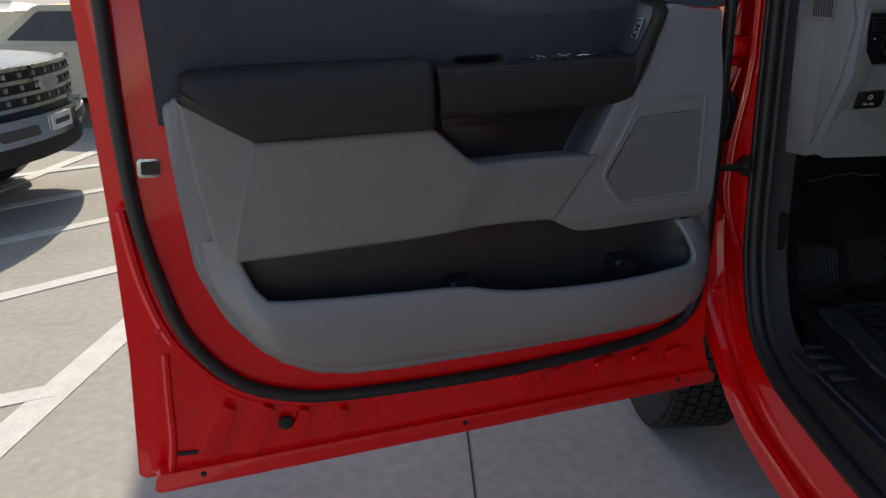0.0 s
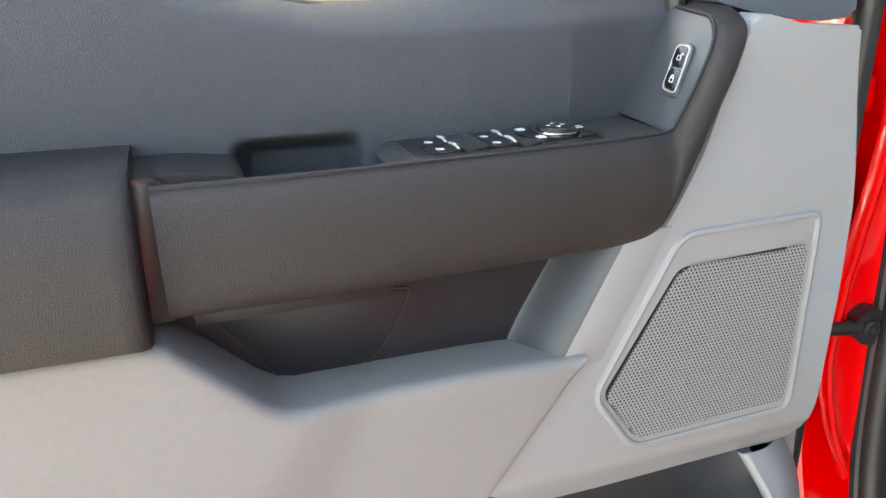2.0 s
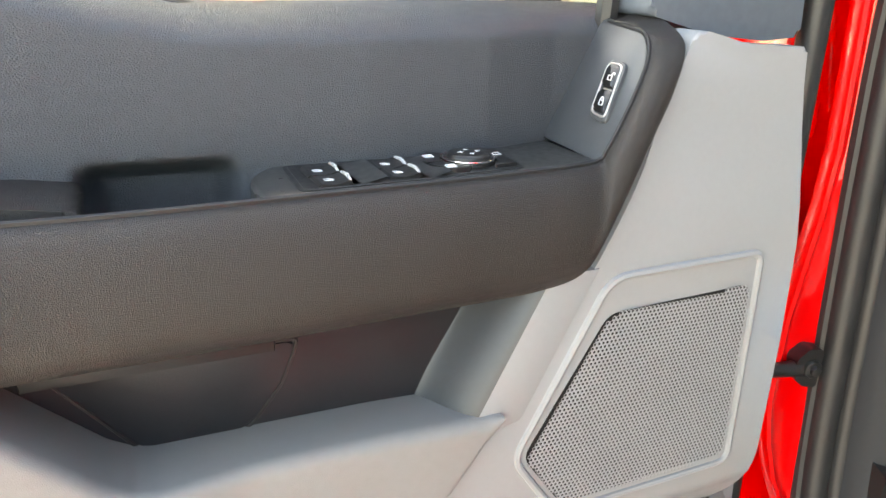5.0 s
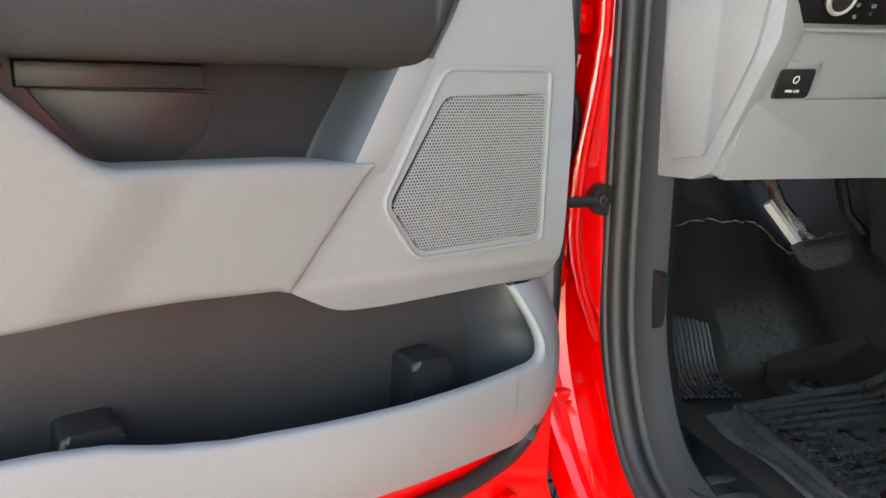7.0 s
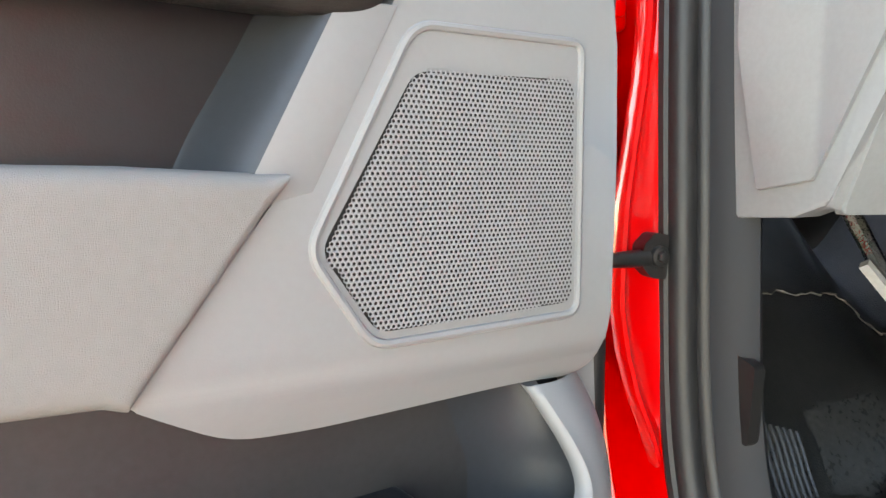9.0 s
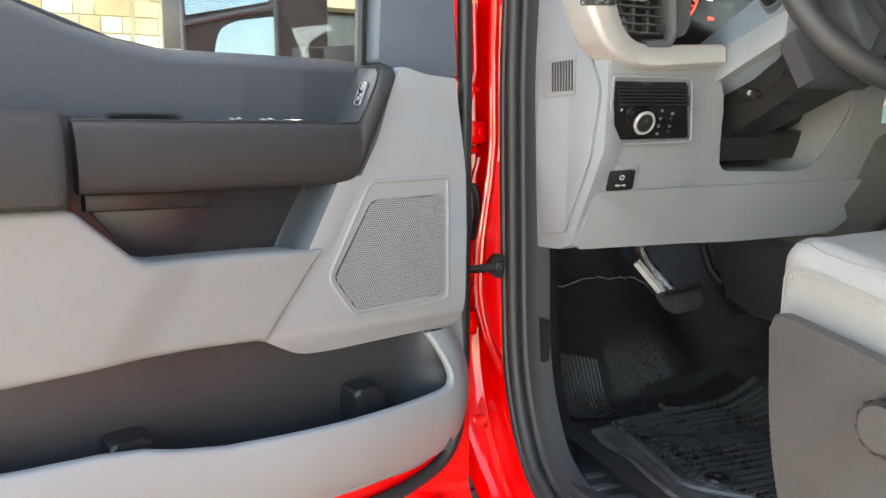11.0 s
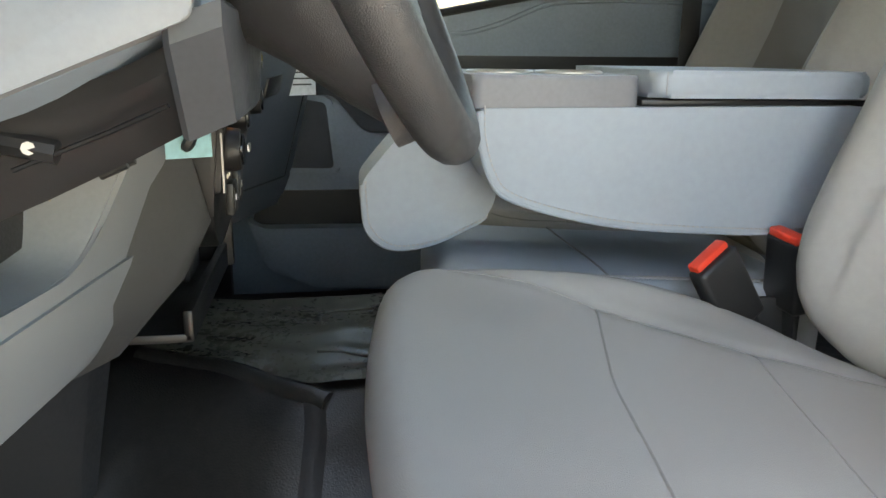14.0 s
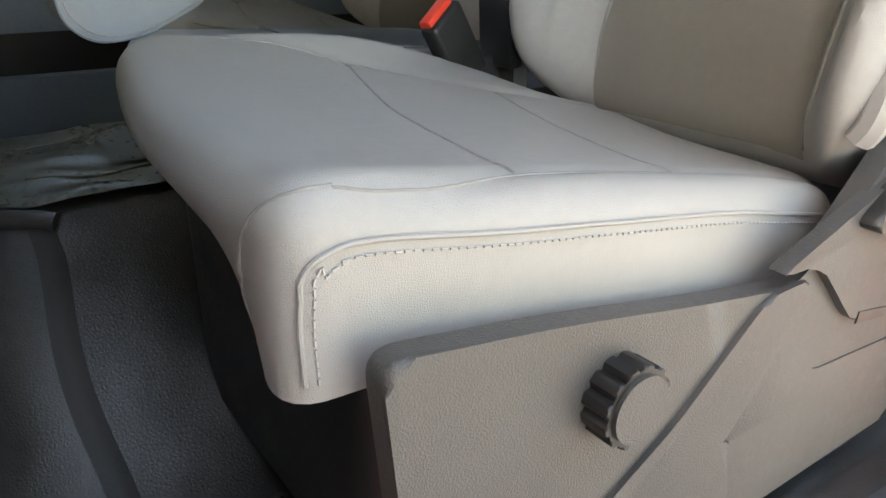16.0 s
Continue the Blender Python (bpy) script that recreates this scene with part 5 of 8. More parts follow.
part("arm", tube(bmesh.new(), [(1.362, 1.795, 1.078), (1.335, 1.835, 1.13), (1.31, 1.85, 1.22), (1.31, 1.85, 1.30)], 0.011, 8), BLACKP, ac)

# ---- dashboard ----
dash = thing("dashboard", (1.5, 1.6, 1.25), "grey and charcoal pickup dashboard with silver trim", "dashboard")


def yf(z):
    return 1.43 + (1.48 - min(z, 1.50)) * 0.388


def df(x, z, h):
    """Lower dash face: across, up, out towards the driver."""
    return Vector((x, yf(z) - h, z))


def bulge(x):
    d = x - 0.975
    return 0.18 * (0 if d < 0 else d * d / 0.10 if d < 0.05 else d - 0.025)


def swell(bm):
    """Pushes a panel out where the dash bulges towards the centre."""
    for k in range(12):
        bmesh.ops.bisect_plane(bm, geom=bm.verts[:] + bm.edges[:] + bm.faces[:], plane_co=(0.975 + (k * 0.01 if k < 6 else 0.05 + (k - 5) * 0.03), 0, 0), plane_no=(1, 0, 0))
    for v in bm.verts:
        v.co.y -= bulge(v.co.x)
    return bm


low = [(0.747, 1.258), (1.063, 1.256), (1.272, 1.268), (1.297, 1.290), (1.311, 1.377), (1.322, 1.459), (1.350, 1.56), (1.193, 1.56), (1.213, 1.503), (1.217, 1.476), (1.195, 1.403), (1.161, 1.382), (1.005, 1.383), (0.985, 1.44), (0.972, 1.485), (0.950, 1.56), (0.748, 1.56), (0.764, 1.42)]
bm = slab(fillet(low, [0.01, 0, 0.008, 0.01, 0, 0, 0.004, 0.004, 0.02, 0.03, 0.03, 0.03, 0.014, 0.03, 0.03, 0.004, 0.004, 0.05]), -0.05, 0.006, df, 0.008, 3)
part("knee_panel", swell(bm), GREYD, dash, "grey moulded knee panel")
# lower skirt below the crease
bm = slab(fillet([(0.760, 1.254), (1.063, 1.253), (1.270, 1.265), (1.294, 1.290), (1.307, 1.368), (1.002, 1.358), (0.760, 1.352)], [0.006, 0, 0.008, 0.01, 0.003, 0, 0.003]), 0.0, 0.010, df, 0.005, 3)
part("knee_skirt", swell(bm), GREYD, dash)
# side cap facing the door
cap = lambda t, z, h: Vector((0.747 - 0.016 * t, 1.62 * t + (yf(z) - 0.004) * (1 - t), z)) + Vector((-h, -h * 0.3, 0))
bm = slab(fillet([(0.0, 1.262), (0.25, 1.250), (1.0, 1.245), (1.0, 1.73), (0.2, 1.73), (0.0, 1.60), (-0.12, 1.42)], [0.02, 0, 0, 0, 0, 0, 0]), -0.04, 0.0, cap, 0.003)
part("side_cap", bm, GREYD, dash)
bm = slab(fillet([(0.16, 1.282), (0.62, 1.272), (0.90, 1.40), (0.90, 1.66), (0.45, 1.66), (0.10, 1.52), (0.02, 1.40)], 0.02), -0.002, 0.005, cap, 0.003, 3)
part("side_panel", bm, GREYD, dash)
bm = slab(fillet([(0.39, 1.508), (0.82, 1.505), (0.82, 1.567), (0.39, 1.570)], 0.004), 0.004, 0.0062, cap, 0.001)
sv = part("side_vent", bm, GREYD, dash)
for k in range(8):
    t0 = 0.41 + k * 0.038
    part("slot", slab([(t0, 1.514), (t0 + 0.021, 1.514), (t0 + 0.033, 1.562), (t0 + 0.012, 1.562)], 0.0055, 0.0068, cap), BLACKP, sv)

# headlamp switch panel
bm = slab(fillet([(0.774, 1.436), (0.915, 1.440), (0.889, 1.526), (0.754, 1.524)], 0.004), 0.004, 0.0078, df, 0.001)
hp = part("headlamp_panel", bm, GLOSS, dash, "gloss black headlamp switch panel")
for k in range(6):
    z = 1.490 + k * 0.0052
    part("ridge", tube(bmesh.new(), [df(0.765 - (z - 1.49) * 0.25, z, 0.0082), df(0.897 - (z - 1.49) * 0.30, z + 0.002, 0.0082)], 0.0019, 6), BLACKP, hp)
HK = df(0.815, 1.466, 0.0072)
hax = (0, -0.932, -0.362)
bm = cyl(bmesh.new(), HK, hax, 0.0158, 0.0150, 0.012, 36, 0.002)
kn = part("knob", bm, BLACKP, hp, "black rotary lamp switch")
hv = Vector(hax)
hs, ht = Vector((1, 0, 0)), Vector((0, -0.362, 0.932))
part("knob_ring", tube(bmesh.new(), [HK + hv * 0.010 + hs * (0.0165 * math.cos(a)) + ht * (0.0165 * math.sin(a)) for a in [2 * math.pi * j / 44 for j in range(44)]], 0.0027, 8, True), SILVER, kn, "satin silver ring")
part("knob_mark", slab([(0.8125, 1.463), (0.8185, 1.463), (0.8185, 1.469), (0.8125, 1.469)], 0.0194, 0.0204, df), DGREY, kn)
part("knob_pointer", slab([(0.835, 1.4655), (0.841, 1.465), (0.841, 1.4670), (0.835, 1.4675)], 0.0076, 0.0086, df), WHITE, hp)
for x, z, w in ((0.782, 1.482, 0.005), (0.858, 1.482, 0.005), (0.859, 1.470, 0.006), (0.860, 1.458, 0.006), (0.861, 1.446, 0.005), (0.880, 1.478, 0.008), (0.880, 1.470, 0.004), (0.882, 1.458, 0.008), (0.882, 1.450, 0.004)):
    part("pictogram", tube(bmesh.new(), [df(x - 0.009 + dx * w * 0.30, z + dzz * 0.0014, 0.0080) for dx, dzz in ((-1, -1), (1, -1), (1, 1), (-1, 1))], 0.0003, 5, True), TRAYP if w == 0.004 else WHITE, hp)
part("panel_rim", tube(bmesh.new(), [df(x, z, 0.0062) for x, z in fillet([(0.766, 1.429), (0.926, 1.434), (0.897, 1.533), (0.752, 1.531)], 0.007)], 0.0024, 8, True), GREYD, hp)

# parking brake switch
bm = slab(fillet([(0.776, 1.325), (0.830, 1.328), (0.842, 1.345), (0.840, 1.396), (0.785, 1.396), (0.776, 1.36)], 0.006), 0.004, 0.0085, df, 0.003)
part("brake_recess", bm, GREYD, dash)
bm = slab(fillet([(0.783, 1.354), (0.832, 1.356), (0.828, 1.389), (0.780, 1.387)], 0.004), 0.008, 0.013, df, 0.0015)
eb = part("parking_brake_switch", bm, BLACKP, dash, "black parking brake pull switch")
MT = Matrix.Translation(df(0.806, 1.363, 0.0132)) @ Matrix.Rotation(radians(90 + 21.2), 4, "X")
lettering("word", "PULL ON", 0.0048, MT, WHITE, eb)
bm = tube(bmesh.new(), [df(0.805 + 0.0038 * math.cos(a), 1.376 + 0.0038 * math.sin(a), 0.0134) for a in [2 * math.pi * j / 16 for j in range(16)]], 0.0006, 5, True)
part("brake_mark", bm, WHITE, eb)

# scooped shelf below the column
scoop = smooth_path([(0.991, 1.384, 0), (1.076, 1.383, 0), (1.147, 1.383, 0), (1.178, 1.394, 0), (1.194, 1.419, 0), (1.205, 1.456, 0), (1.211, 1.508, 0)], 5)
rings = []
for p in scoop:
    y = yf(p.y) - bulge(p.x)
    rings.append([Vector((p.x, y - 0.002, p.y)), Vector((p.x, y + 0.06, p.y + 0.006)), Vector((p.x, y + 0.15, p.y + 0.016)), Vector((p.x + 0.012, y + 0.15, p.y)), Vector((p.x + 0.012, y + 0.004, p.y - 0.012))])
part("shelf", loft(bmesh.new(), rings), GREYD, dash)
bm = box(bmesh.new(), (1.14, 1.61, 1.46), (0.38, 0.03, 0.26))
part("cavity_back", bm, BLACKP, dash)
bm = loft(bmesh.new(), [[Vector((0.998, y, 1.446 + dzz)), Vector((1.225, y, 1.452 + dzz)), Vector((1.225, y, 1.405 + dzz)), Vector((0.998, y, 1.400 + dzz))] for y, dzz in ((1.474, 0.0), (1.480, 0.003), (1.57, 0.003))])
part("tray_box", bm, BLACKP, dash)
for a, b, r in (((0.99, 1.53, 1.50), (1.20, 1.50, 1.50), 0.008), ((1.18, 1.52, 1.45), (1.25, 1.49, 1.49), 0.010)):
    part("loom", tube(bmesh.new(), smooth_path([a, tuple((Vector(a) + Vector(b)) / 2 + Vector((0, -0.02, 0.012))), b], 5), r, 7), RUBBER, dash)
part("tan_connector", tube(bmesh.new(), [(1.205, 1.462, 1.440), (1.228, 1.450, 1.446)], 0.011, 10), mat("tan_plastic", (0.40, 0.30, 0.20), 0.6), dash)

# silver trim bow round the vent
sf = lambda x, z, h: Vector((x, 1.408 - h + (1.60 - z) * 0.12, z))
bo = smooth_path([(0.672, 1.80, 0), (0.676, 1.69, 0), (0.688, 1.630, 0), (0.726, 1.573, 0), (0.783, 1.543, 0), (0.87, 1.545, 0), (0.950, 1.553, 0)], 6)
bi = smooth_path([(0.718, 1.80, 0), (0.722, 1.69, 0), (0.738, 1.640, 0), (0.765, 1.594, 0), (0.805, 1.579, 0), (0.87, 1.582, 0), (0.946, 1.586, 0)], 6)
rings = []
for a, b in zip(bo, bi):
    sec_ = [(0.0, -0.05), (0.0, 0.004), (0.06, 0.010), (0.2, 0.014), (0.8, 0.012), (0.94, 0.008), (1.0, 0.0), (1.0, -0.05)]
    rings.append([sf(a.x + (b.x - a.x) * k, a.y + (b.y - a.y) * k, h) for k, h in sec_])
bm = loft(bmesh.new(), rings)
part("silver_bow", bm, SILVER, dash, "satin silver trim bow")
bm = slab(fillet([(0.679, 1.625), (0.735, 1.628), (0.727, 1.655), (0.673, 1.651)], 0.004), 0.008, 0.0145, sf, 0.002)
bd = part("trim_badge", bm, CHROME, dash, "chrome trim badge with red bars")
for k in range(5):
    part("badge_bar", slab([(0.683 - k * 0.001, 1.6300 + k * 0.0044), (0.715 - k * 0.001, 1.6312 + k * 0.0044), (0.715 - k * 0.001, 1.6332 + k * 0.0044), (0.683 - k * 0.001, 1.6320 + k * 0.0044)], 0.0140, 0.0150, sf), REDB if k % 2 else DGREY, bd)
# side air vent
bm = slab(fillet([(0.732, 1.78), (0.738, 1.66), (0.764, 1.596), (0.800, 1.582), (0.838, 1.584), (0.856, 1.62), (0.862, 1.78)], 0.01), -0.06, -0.030, sf)
vt = part("air_vent", bm, BLACKP, dash, "black air vent with thin slats")
bm = tube(bmesh.new(), [sf(x, z, 0.0) for x, z in ((0.826, 1.78), (0.833, 1.70), (0.845, 1.63), (0.850, 1.60), (0.842, 1.580), (0.80, 1.576))], 0.010, 8)
part("vent_frame", bm, DGREY, vt)
for k in range(14):
    z = 1.597 + k * 0.0122
    x0, x1 = interp([1.587, 1.616, 1.66, 1.78], [0.768, 0.748, 0.732, 0.722], z), interp([1.589, 1.686, 1.78], [0.838, 0.816, 0.806], z)
    part("slat", box(bmesh.new(), ((x0 + x1) / 2, sf(0, z, -0.012).y, z), (x1 - x0, 0.018, 0.0022), bev=0.0008), DGREY, vt)
for x in (0.762, 0.786, 0.812):
    part("vane", box(bmesh.new(), (x, sf(0, 1.68, -0.026).y, 1.68), (0.004, 0.014, 0.17), bev=0.001), DGREY, vt)
part("vent_tab", box(bmesh.new(), (0.777, sf(0, 1.6455, 0.0).y, 1.6455), (0.038, 0.016, 0.0105), bev=0.003), TIP, vt, "satin silver vane tab")
# cluster pod
bm = slab(fillet([(0.83, 1.80), (0.826, 1.66), (0.842, 1.600), (0.858, 1.590), (0.880, 1.60), (0.874, 1.66), (0.875, 1.80)], 0.01), -0.08, 0.004, sf, 0.006, 3)
part("cluster_pillar", bm, DGREY, dash)
cf = lambda x, z, h: Vector((x, 1.52 - h, z))
bm = slab([(0.86, 1.585), (1.32, 1.585), (1.32, 1.80), (0.86, 1.80)], -0.02, 0.0, cf)
cl = part("gauge_display", bm, GLOSS, dash, "black instrument cluster with lit dial marks")
GC = (0.92, 1.695)
for k in range(22):
    a = radians(-52 + k * 8)
    p, q = Vector((math.cos(a), math.sin(a))), Vector((-math.sin(a), math.cos(a)))
    c = Vector(GC) + p * 0.066
    w = 0.0022 if k % 2 else 0.004
    part("dial_mark", slab([tuple(c - q * 0.0012), tuple(c + p * w - q * 0.0012), tuple(c + p * w + q * 0.0012), tuple(c + q * 0.0012)], 0.0, 0.001, cf), REDG if k < 7 else WHITEG, cl)
bm = tube(bmesh.new(), [cf(GC[0] + 0.072 * math.cos(radians(a)), GC[1] + 0.072 * math.sin(radians(a)), 0.001) for a in range(-52, 4, 4)], 0.0016, 5)
part("red_arc", bm, REDG, cl)
for tx, ang in (("6", -46), ("5", -14), ("4", 20)):
    a = radians(ang)
    lettering("digit", tx, 0.018, Matrix.Translation(cf(GC[0] + 0.054 * math.cos(a), GC[1] + 0.054 * math.sin(a), 0.001)) @ Matrix.Rotation(radians(90), 4, "X"), WHITEG, cl)
for x, z, w, m in ((1.00, 1.735, 0.03, WHITEG), (1.00, 1.722, 0.04, AMBER), (1.015, 1.675, 0.014, WHITEG), (1.05, 1.68, 0.012, REDG), (1.02, 1.642, 0.012, REDG)):
    part("telltale", slab([(x - w / 2, z), (x + w / 2, z), (x + w / 2, z + 0.005), (x - w / 2, z + 0.005)], 0.0, 0.001, cf), m, cl)
# top pad
bm = loft(bmesh.new(), [[Vector((x, 1.47, 1.80)), Vector((x, 1.46, 1.83)), Vector((x, 1.60, 1.85)), Vector((x, 1.98, 1.72)), Vector((x, 1.98, 1.60)), Vector((x, 1.56, 1.78))] for x in (0.76, 1.5, 2.26)])
part("top_pad", bm, CHAR, dash)

# centre stack
kf = lambda x, z, h: Vector((x, 1.335 - h + (1.48 - z) * 0.10, z))
bm = slab(fillet([(1.376, 1.375), (1.368, 1.40), (1.366, 1.55), (1.74, 1.575), (1.735, 1.43), (1.66, 1.36), (1.45, 1.33)], 0.02), -0.14, 0.0, kf, 0.006, 3)
cs_ = part("centre_panel", bm, BLACKP, dash, "black centre stack with heater controls")
part("climate_panel", slab(fillet([(1.415, 1.452), (1.70, 1.475), (1.695, 1.520), (1.41, 1.50)], 0.006), 0.0, 0.006, kf, 0.002), GLOSS, cs_)
part("radio_panel", slab(fillet([(1.41, 1.512), (1.70, 1.532), (1.69, 1.57), (1.41, 1.55)], 0.006), 0.0, 0.006, kf, 0.002), GLOSS, cs_)
for x, z, r in ((1.452, 1.492, 0.020), (1.665, 1.498, 0.022), (1.61, 1.555, 0.016), (1.408, 1.458, 0.026)):
    bm = cyl(bmesh.new(), kf(x, z, 0.004), (0, -1, 0), r, r * 0.9, 0.020, 28, 0.003)
    kb = part("dial", bm, BLACKP, cs_)
    part("dial_face", cyl(bmesh.new(), kf(x, z, 0.024), (0, -1, 0), r * 0.7, r * 0.66, 0.002, 24), GLOSS, kb)
for k in range(7):
    part("dial_mark", box(bmesh.new(), kf(1.452 + 0.024 * math.cos(radians(20 + k * 23)), 1.492 + 0.024 * math.sin(radians(20 + k * 23)), 0.007), (0.004, 0.002, 0.003)), AMBER, cs_)
for k in range(5):
    part("button", box(bmesh.new(), kf(1.49 + k * 0.032, 1.475 + k * 0.0025, 0.007), (0.026, 0.006, 0.012), bev=0.0015), BLACKP, cs_)
    part("button_mark", box(bmesh.new(), kf(1.49 + k * 0.032, 1.475 + k * 0.0025, 0.0105), (0.010, 0.001, 0.003)), AMBER if k in (0, 3) else WHITE, cs_)
bm = slab(fillet([(1.374, 1.412), (1.448, 1.415), (1.448, 1.490), (1.372, 1.488)], 0.004), 0.0, 0.006, kf, 0.0015)
part("mode_panel", bm, BLACKP, cs_)
for x, z, w, h in ((1.374, 1.447, 0.005, 0.066), (1.438, 1.432, 0.004, 0.018), (1.408, 1.460, 0.022, 0.008), (1.430, 1.424, 0.010, 0.005)):
    part("pale_mark", box(bmesh.new(), kf(x, z, 0.0315 if w == 0.022 else 0.007), (w, 0.002, h)), SILVER, cs_)
for x, z in ((1.505, 1.385), (1.565, 1.392)):
    pt = part("socket_cover", box(bmesh.new(), kf(x, z, 0.004), (0.045, 0.012, 0.042), bev=0.003), BLACKP, cs_)
    part("socket_mark", box(bmesh.new(), kf(x, z, 0.0105), (0.010, 0.001, 0.008)), WHITE, pt)
    part("socket_mark", box(bmesh.new(), kf(x - 0.016, z, 0.0105), (0.003, 0.001, 0.028)), DGREY, pt)
# grey side leg of the stack, down to the tunnel
legs = []
for (a, b) in (((1.250, 1.400, 1.525), (1.352, 1.372, 1.525)), ((1.270, 1.400, 1.455), (1.362, 1.362, 1.455)), ((1.272, 1.425, 1.372), (1.364, 1.346, 1.385)),
               ((1.252, 1.450, 1.320), (1.366, 1.380, 1.318)), ((1.232, 1.485, 1.262), (1.370, 1.436, 1.256)), ((1.228, 1.500, 1.243), (1.370, 1.452, 1.238))):
    a, b = Vector(a), Vector(b)
    m1, m2 = a.lerp(b, 0.72) + Vector((0, -0.010, 0)), a.lerp(b, 0.80) + Vector((0, -0.011, 0))
    legs.append([a, m1, m2, b, b + Vector((0.014, 0.012, 0)), Vector((b.x + 0.02, 1.64, b.z)), Vector((a.x, 1.64, a.z))])
bm = loft(bmesh.new(), legs)
part("console_leg", bm, STACKP, dash, "dark grey faceted console side leg")
bm = loft(bmesh.new(), [
    [Vector((1.222, 1.515, 1.246)), Vector((1.322, 1.478, 1.240)), Vector((1.330, 1.476, 1.240)), Vector((1.372, 1.466, 1.238)), Vector((1.40, 1.74, 1.24)), Vector((1.222, 1.74, 1.246))],
    [Vector((1.280, 1.545, 1.16)), Vector((1.336, 1.496, 1.15)), Vector((1.344, 1.494, 1.15)), Vector((1.382, 1.486, 1.145)), Vector((1.41, 1.74, 1.15)), Vector((1.280, 1.74, 1.16))],
    [Vector((1.330, 1.575, 1.05)), Vector((1.350, 1.514, 1.04)), Vector((1.358, 1.512, 1.04)), Vector((1.394, 1.508, 1.04)), Vector((1.43, 1.76, 1.05)), Vector((1.330, 1.76, 1.05))]])
part("console_foot", bm, FOOTP, dash)
# open cubby under the stack
cub = part("cubby_floor", box(bmesh.new(), (1.56, 1.52, 1.235), (0.33, 0.28, 0.012), bev=0.003), BLACKP, dash)
part("cubby_lip", box(bmesh.new(), (1.56, 1.385, 1.25), (0.33, 0.012, 0.04), bev=0.003), BLACKP, cub)
part("cubby_side", box(bmesh.new(), (1.735, 1.50, 1.30), (0.014, 0.26, 0.14), bev=0.003), BLACKP, cub)
part("cubby_back", box(bmesh.new(), (1.56, 1.655, 1.30), (0.33, 0.012, 0.14)), BLACKP, cub)
part("cubby_divider", box(bmesh.new(), (1.63, 1.42, 1.272), (0.09, 0.012, 0.05), bev=0.004), DGREY, dash)
# passenger side, swung out towards the seat: lower panel, silver bar, open tray, vents
def swing(bm):
    for v in bm.verts:
        v.co.y -= 0.214 * max(0, v.co.x - 1.70)
    return bm


gbf = lambda x, z, h: Vector((x, 1.365 - h + (1.50 - z) * 0.25, z))
bm = slab(fillet([(1.705, 1.28), (2.20, 1.24), (2.25, 1.30), (2.25, 1.602), (1.71, 1.586)], 0.02), -0.18, 0.0, gbf, 0.02, 4)
part("dash_core", box(bmesh.new(), (1.78, 1.74, 1.52), (0.92, 0.30, 0.44)), BLACKP, dash)
gb = part("glovebox_panel", swing(bm), BLUEP, dash, "slate glovebox panel")
part("glovebox_seam", swing(tube(bmesh.new(), [gbf(x, z, 0.0) for x, z in ((1.76, 1.54), (1.77, 1.33), (2.19, 1.30), (2.21, 1.555))], 0.0022, 6)), BLACKP, gb)
bm = slab(fillet([(1.90, 1.485), (1.99, 1.49), (1.99, 1.525), (1.90, 1.52)], 0.006), 0.0, 0.004, gbf, 0.002)
part("glovebox_latch", swing(bm), BLACKP, gb)
bar = smooth_path([(1.31, 1.40, 1.566), (1.42, 1.350, 1.580), (1.60, 1.342, 1.598), (1.70, 1.340, 1.606), (1.85, 1.312, 1.611), (2.05, 1.270, 1.618), (2.25, 1.226, 1.634)], 5)
rings = []
for k, p in enumerate(bar):
    hh = 0.014 + 0.007 * k / len(bar)
    rings.append([p + Vector((0, a, b * hh)) for a, b in ((0.05, -1), (0.004, -1), (-0.004, -0.75), (-0.009, -0.2), (-0.009, 0.3), (-0.003, 0.85), (0.008, 1), (0.05, 1.0))])
part("silver_bar", loft(bmesh.new(), rings), SILVER, dash, "broad satin silver trim bar")
bm = tube(bmesh.new(), smooth_path([(2.235, 1.228, 1.63), (2.244, 1.226, 1.70), (2.228, 1.236, 1.80)], 5), 0.022, 8)
part("silver_bow", bm, SILVER, dash)
for (a, b, z0, z1) in ((2.105, 2.205, 1.655, 1.80), (1.715, 1.745, 1.645, 1.80)):
    bm = slab(fillet([(a, z0), (b, z0), (b, z1), (a, z1)], 0.012), -0.05, 0.0, lambda x, z, h: Vector((x, 1.365 - h, z)))
    v2 = part("air_vent", swing(bm), BLACKP, dash)
    for k in range(7):
        part("slat", swing(box(bmesh.new(), ((a + b) / 2, 1.358, z0 + 0.012 + k * 0.020), (b - a - 0.01, 0.014, 0.004))), DGREY, v2)
tray = part("open_tray", swing(box(bmesh.new(), (1.925, 1.44, 1.630), (0.37, 0.22, 0.014), bev=0.003)), BLACKP, dash, "open black dash tray")
for c, s3 in (((1.925, 1.55, 1.72), (0.37, 0.02, 0.18)), ((1.925, 1.44, 1.80), (0.37, 0.22, 0.02)), ((1.752, 1.44, 1.72), (0.012, 0.20, 0.16)), ((2.100, 1.44, 1.72), (0.012, 0.22, 0.16))):
    part("tray_wall", swing(box(bmesh.new(), c, s3, bev=0.003)), BLACKP, tray)
bm = slab(fillet([(1.40, 1.63), (1.72, 1.645), (1.715, 1.83), (1.40, 1.83)], 0.01), -0.03, 0.0, lambda x, z, h: Vector((x, 1.40 - h, z)), 0.003)
scn = part("display", bm, GLOSS, dash, "dash display showing a pale screen")
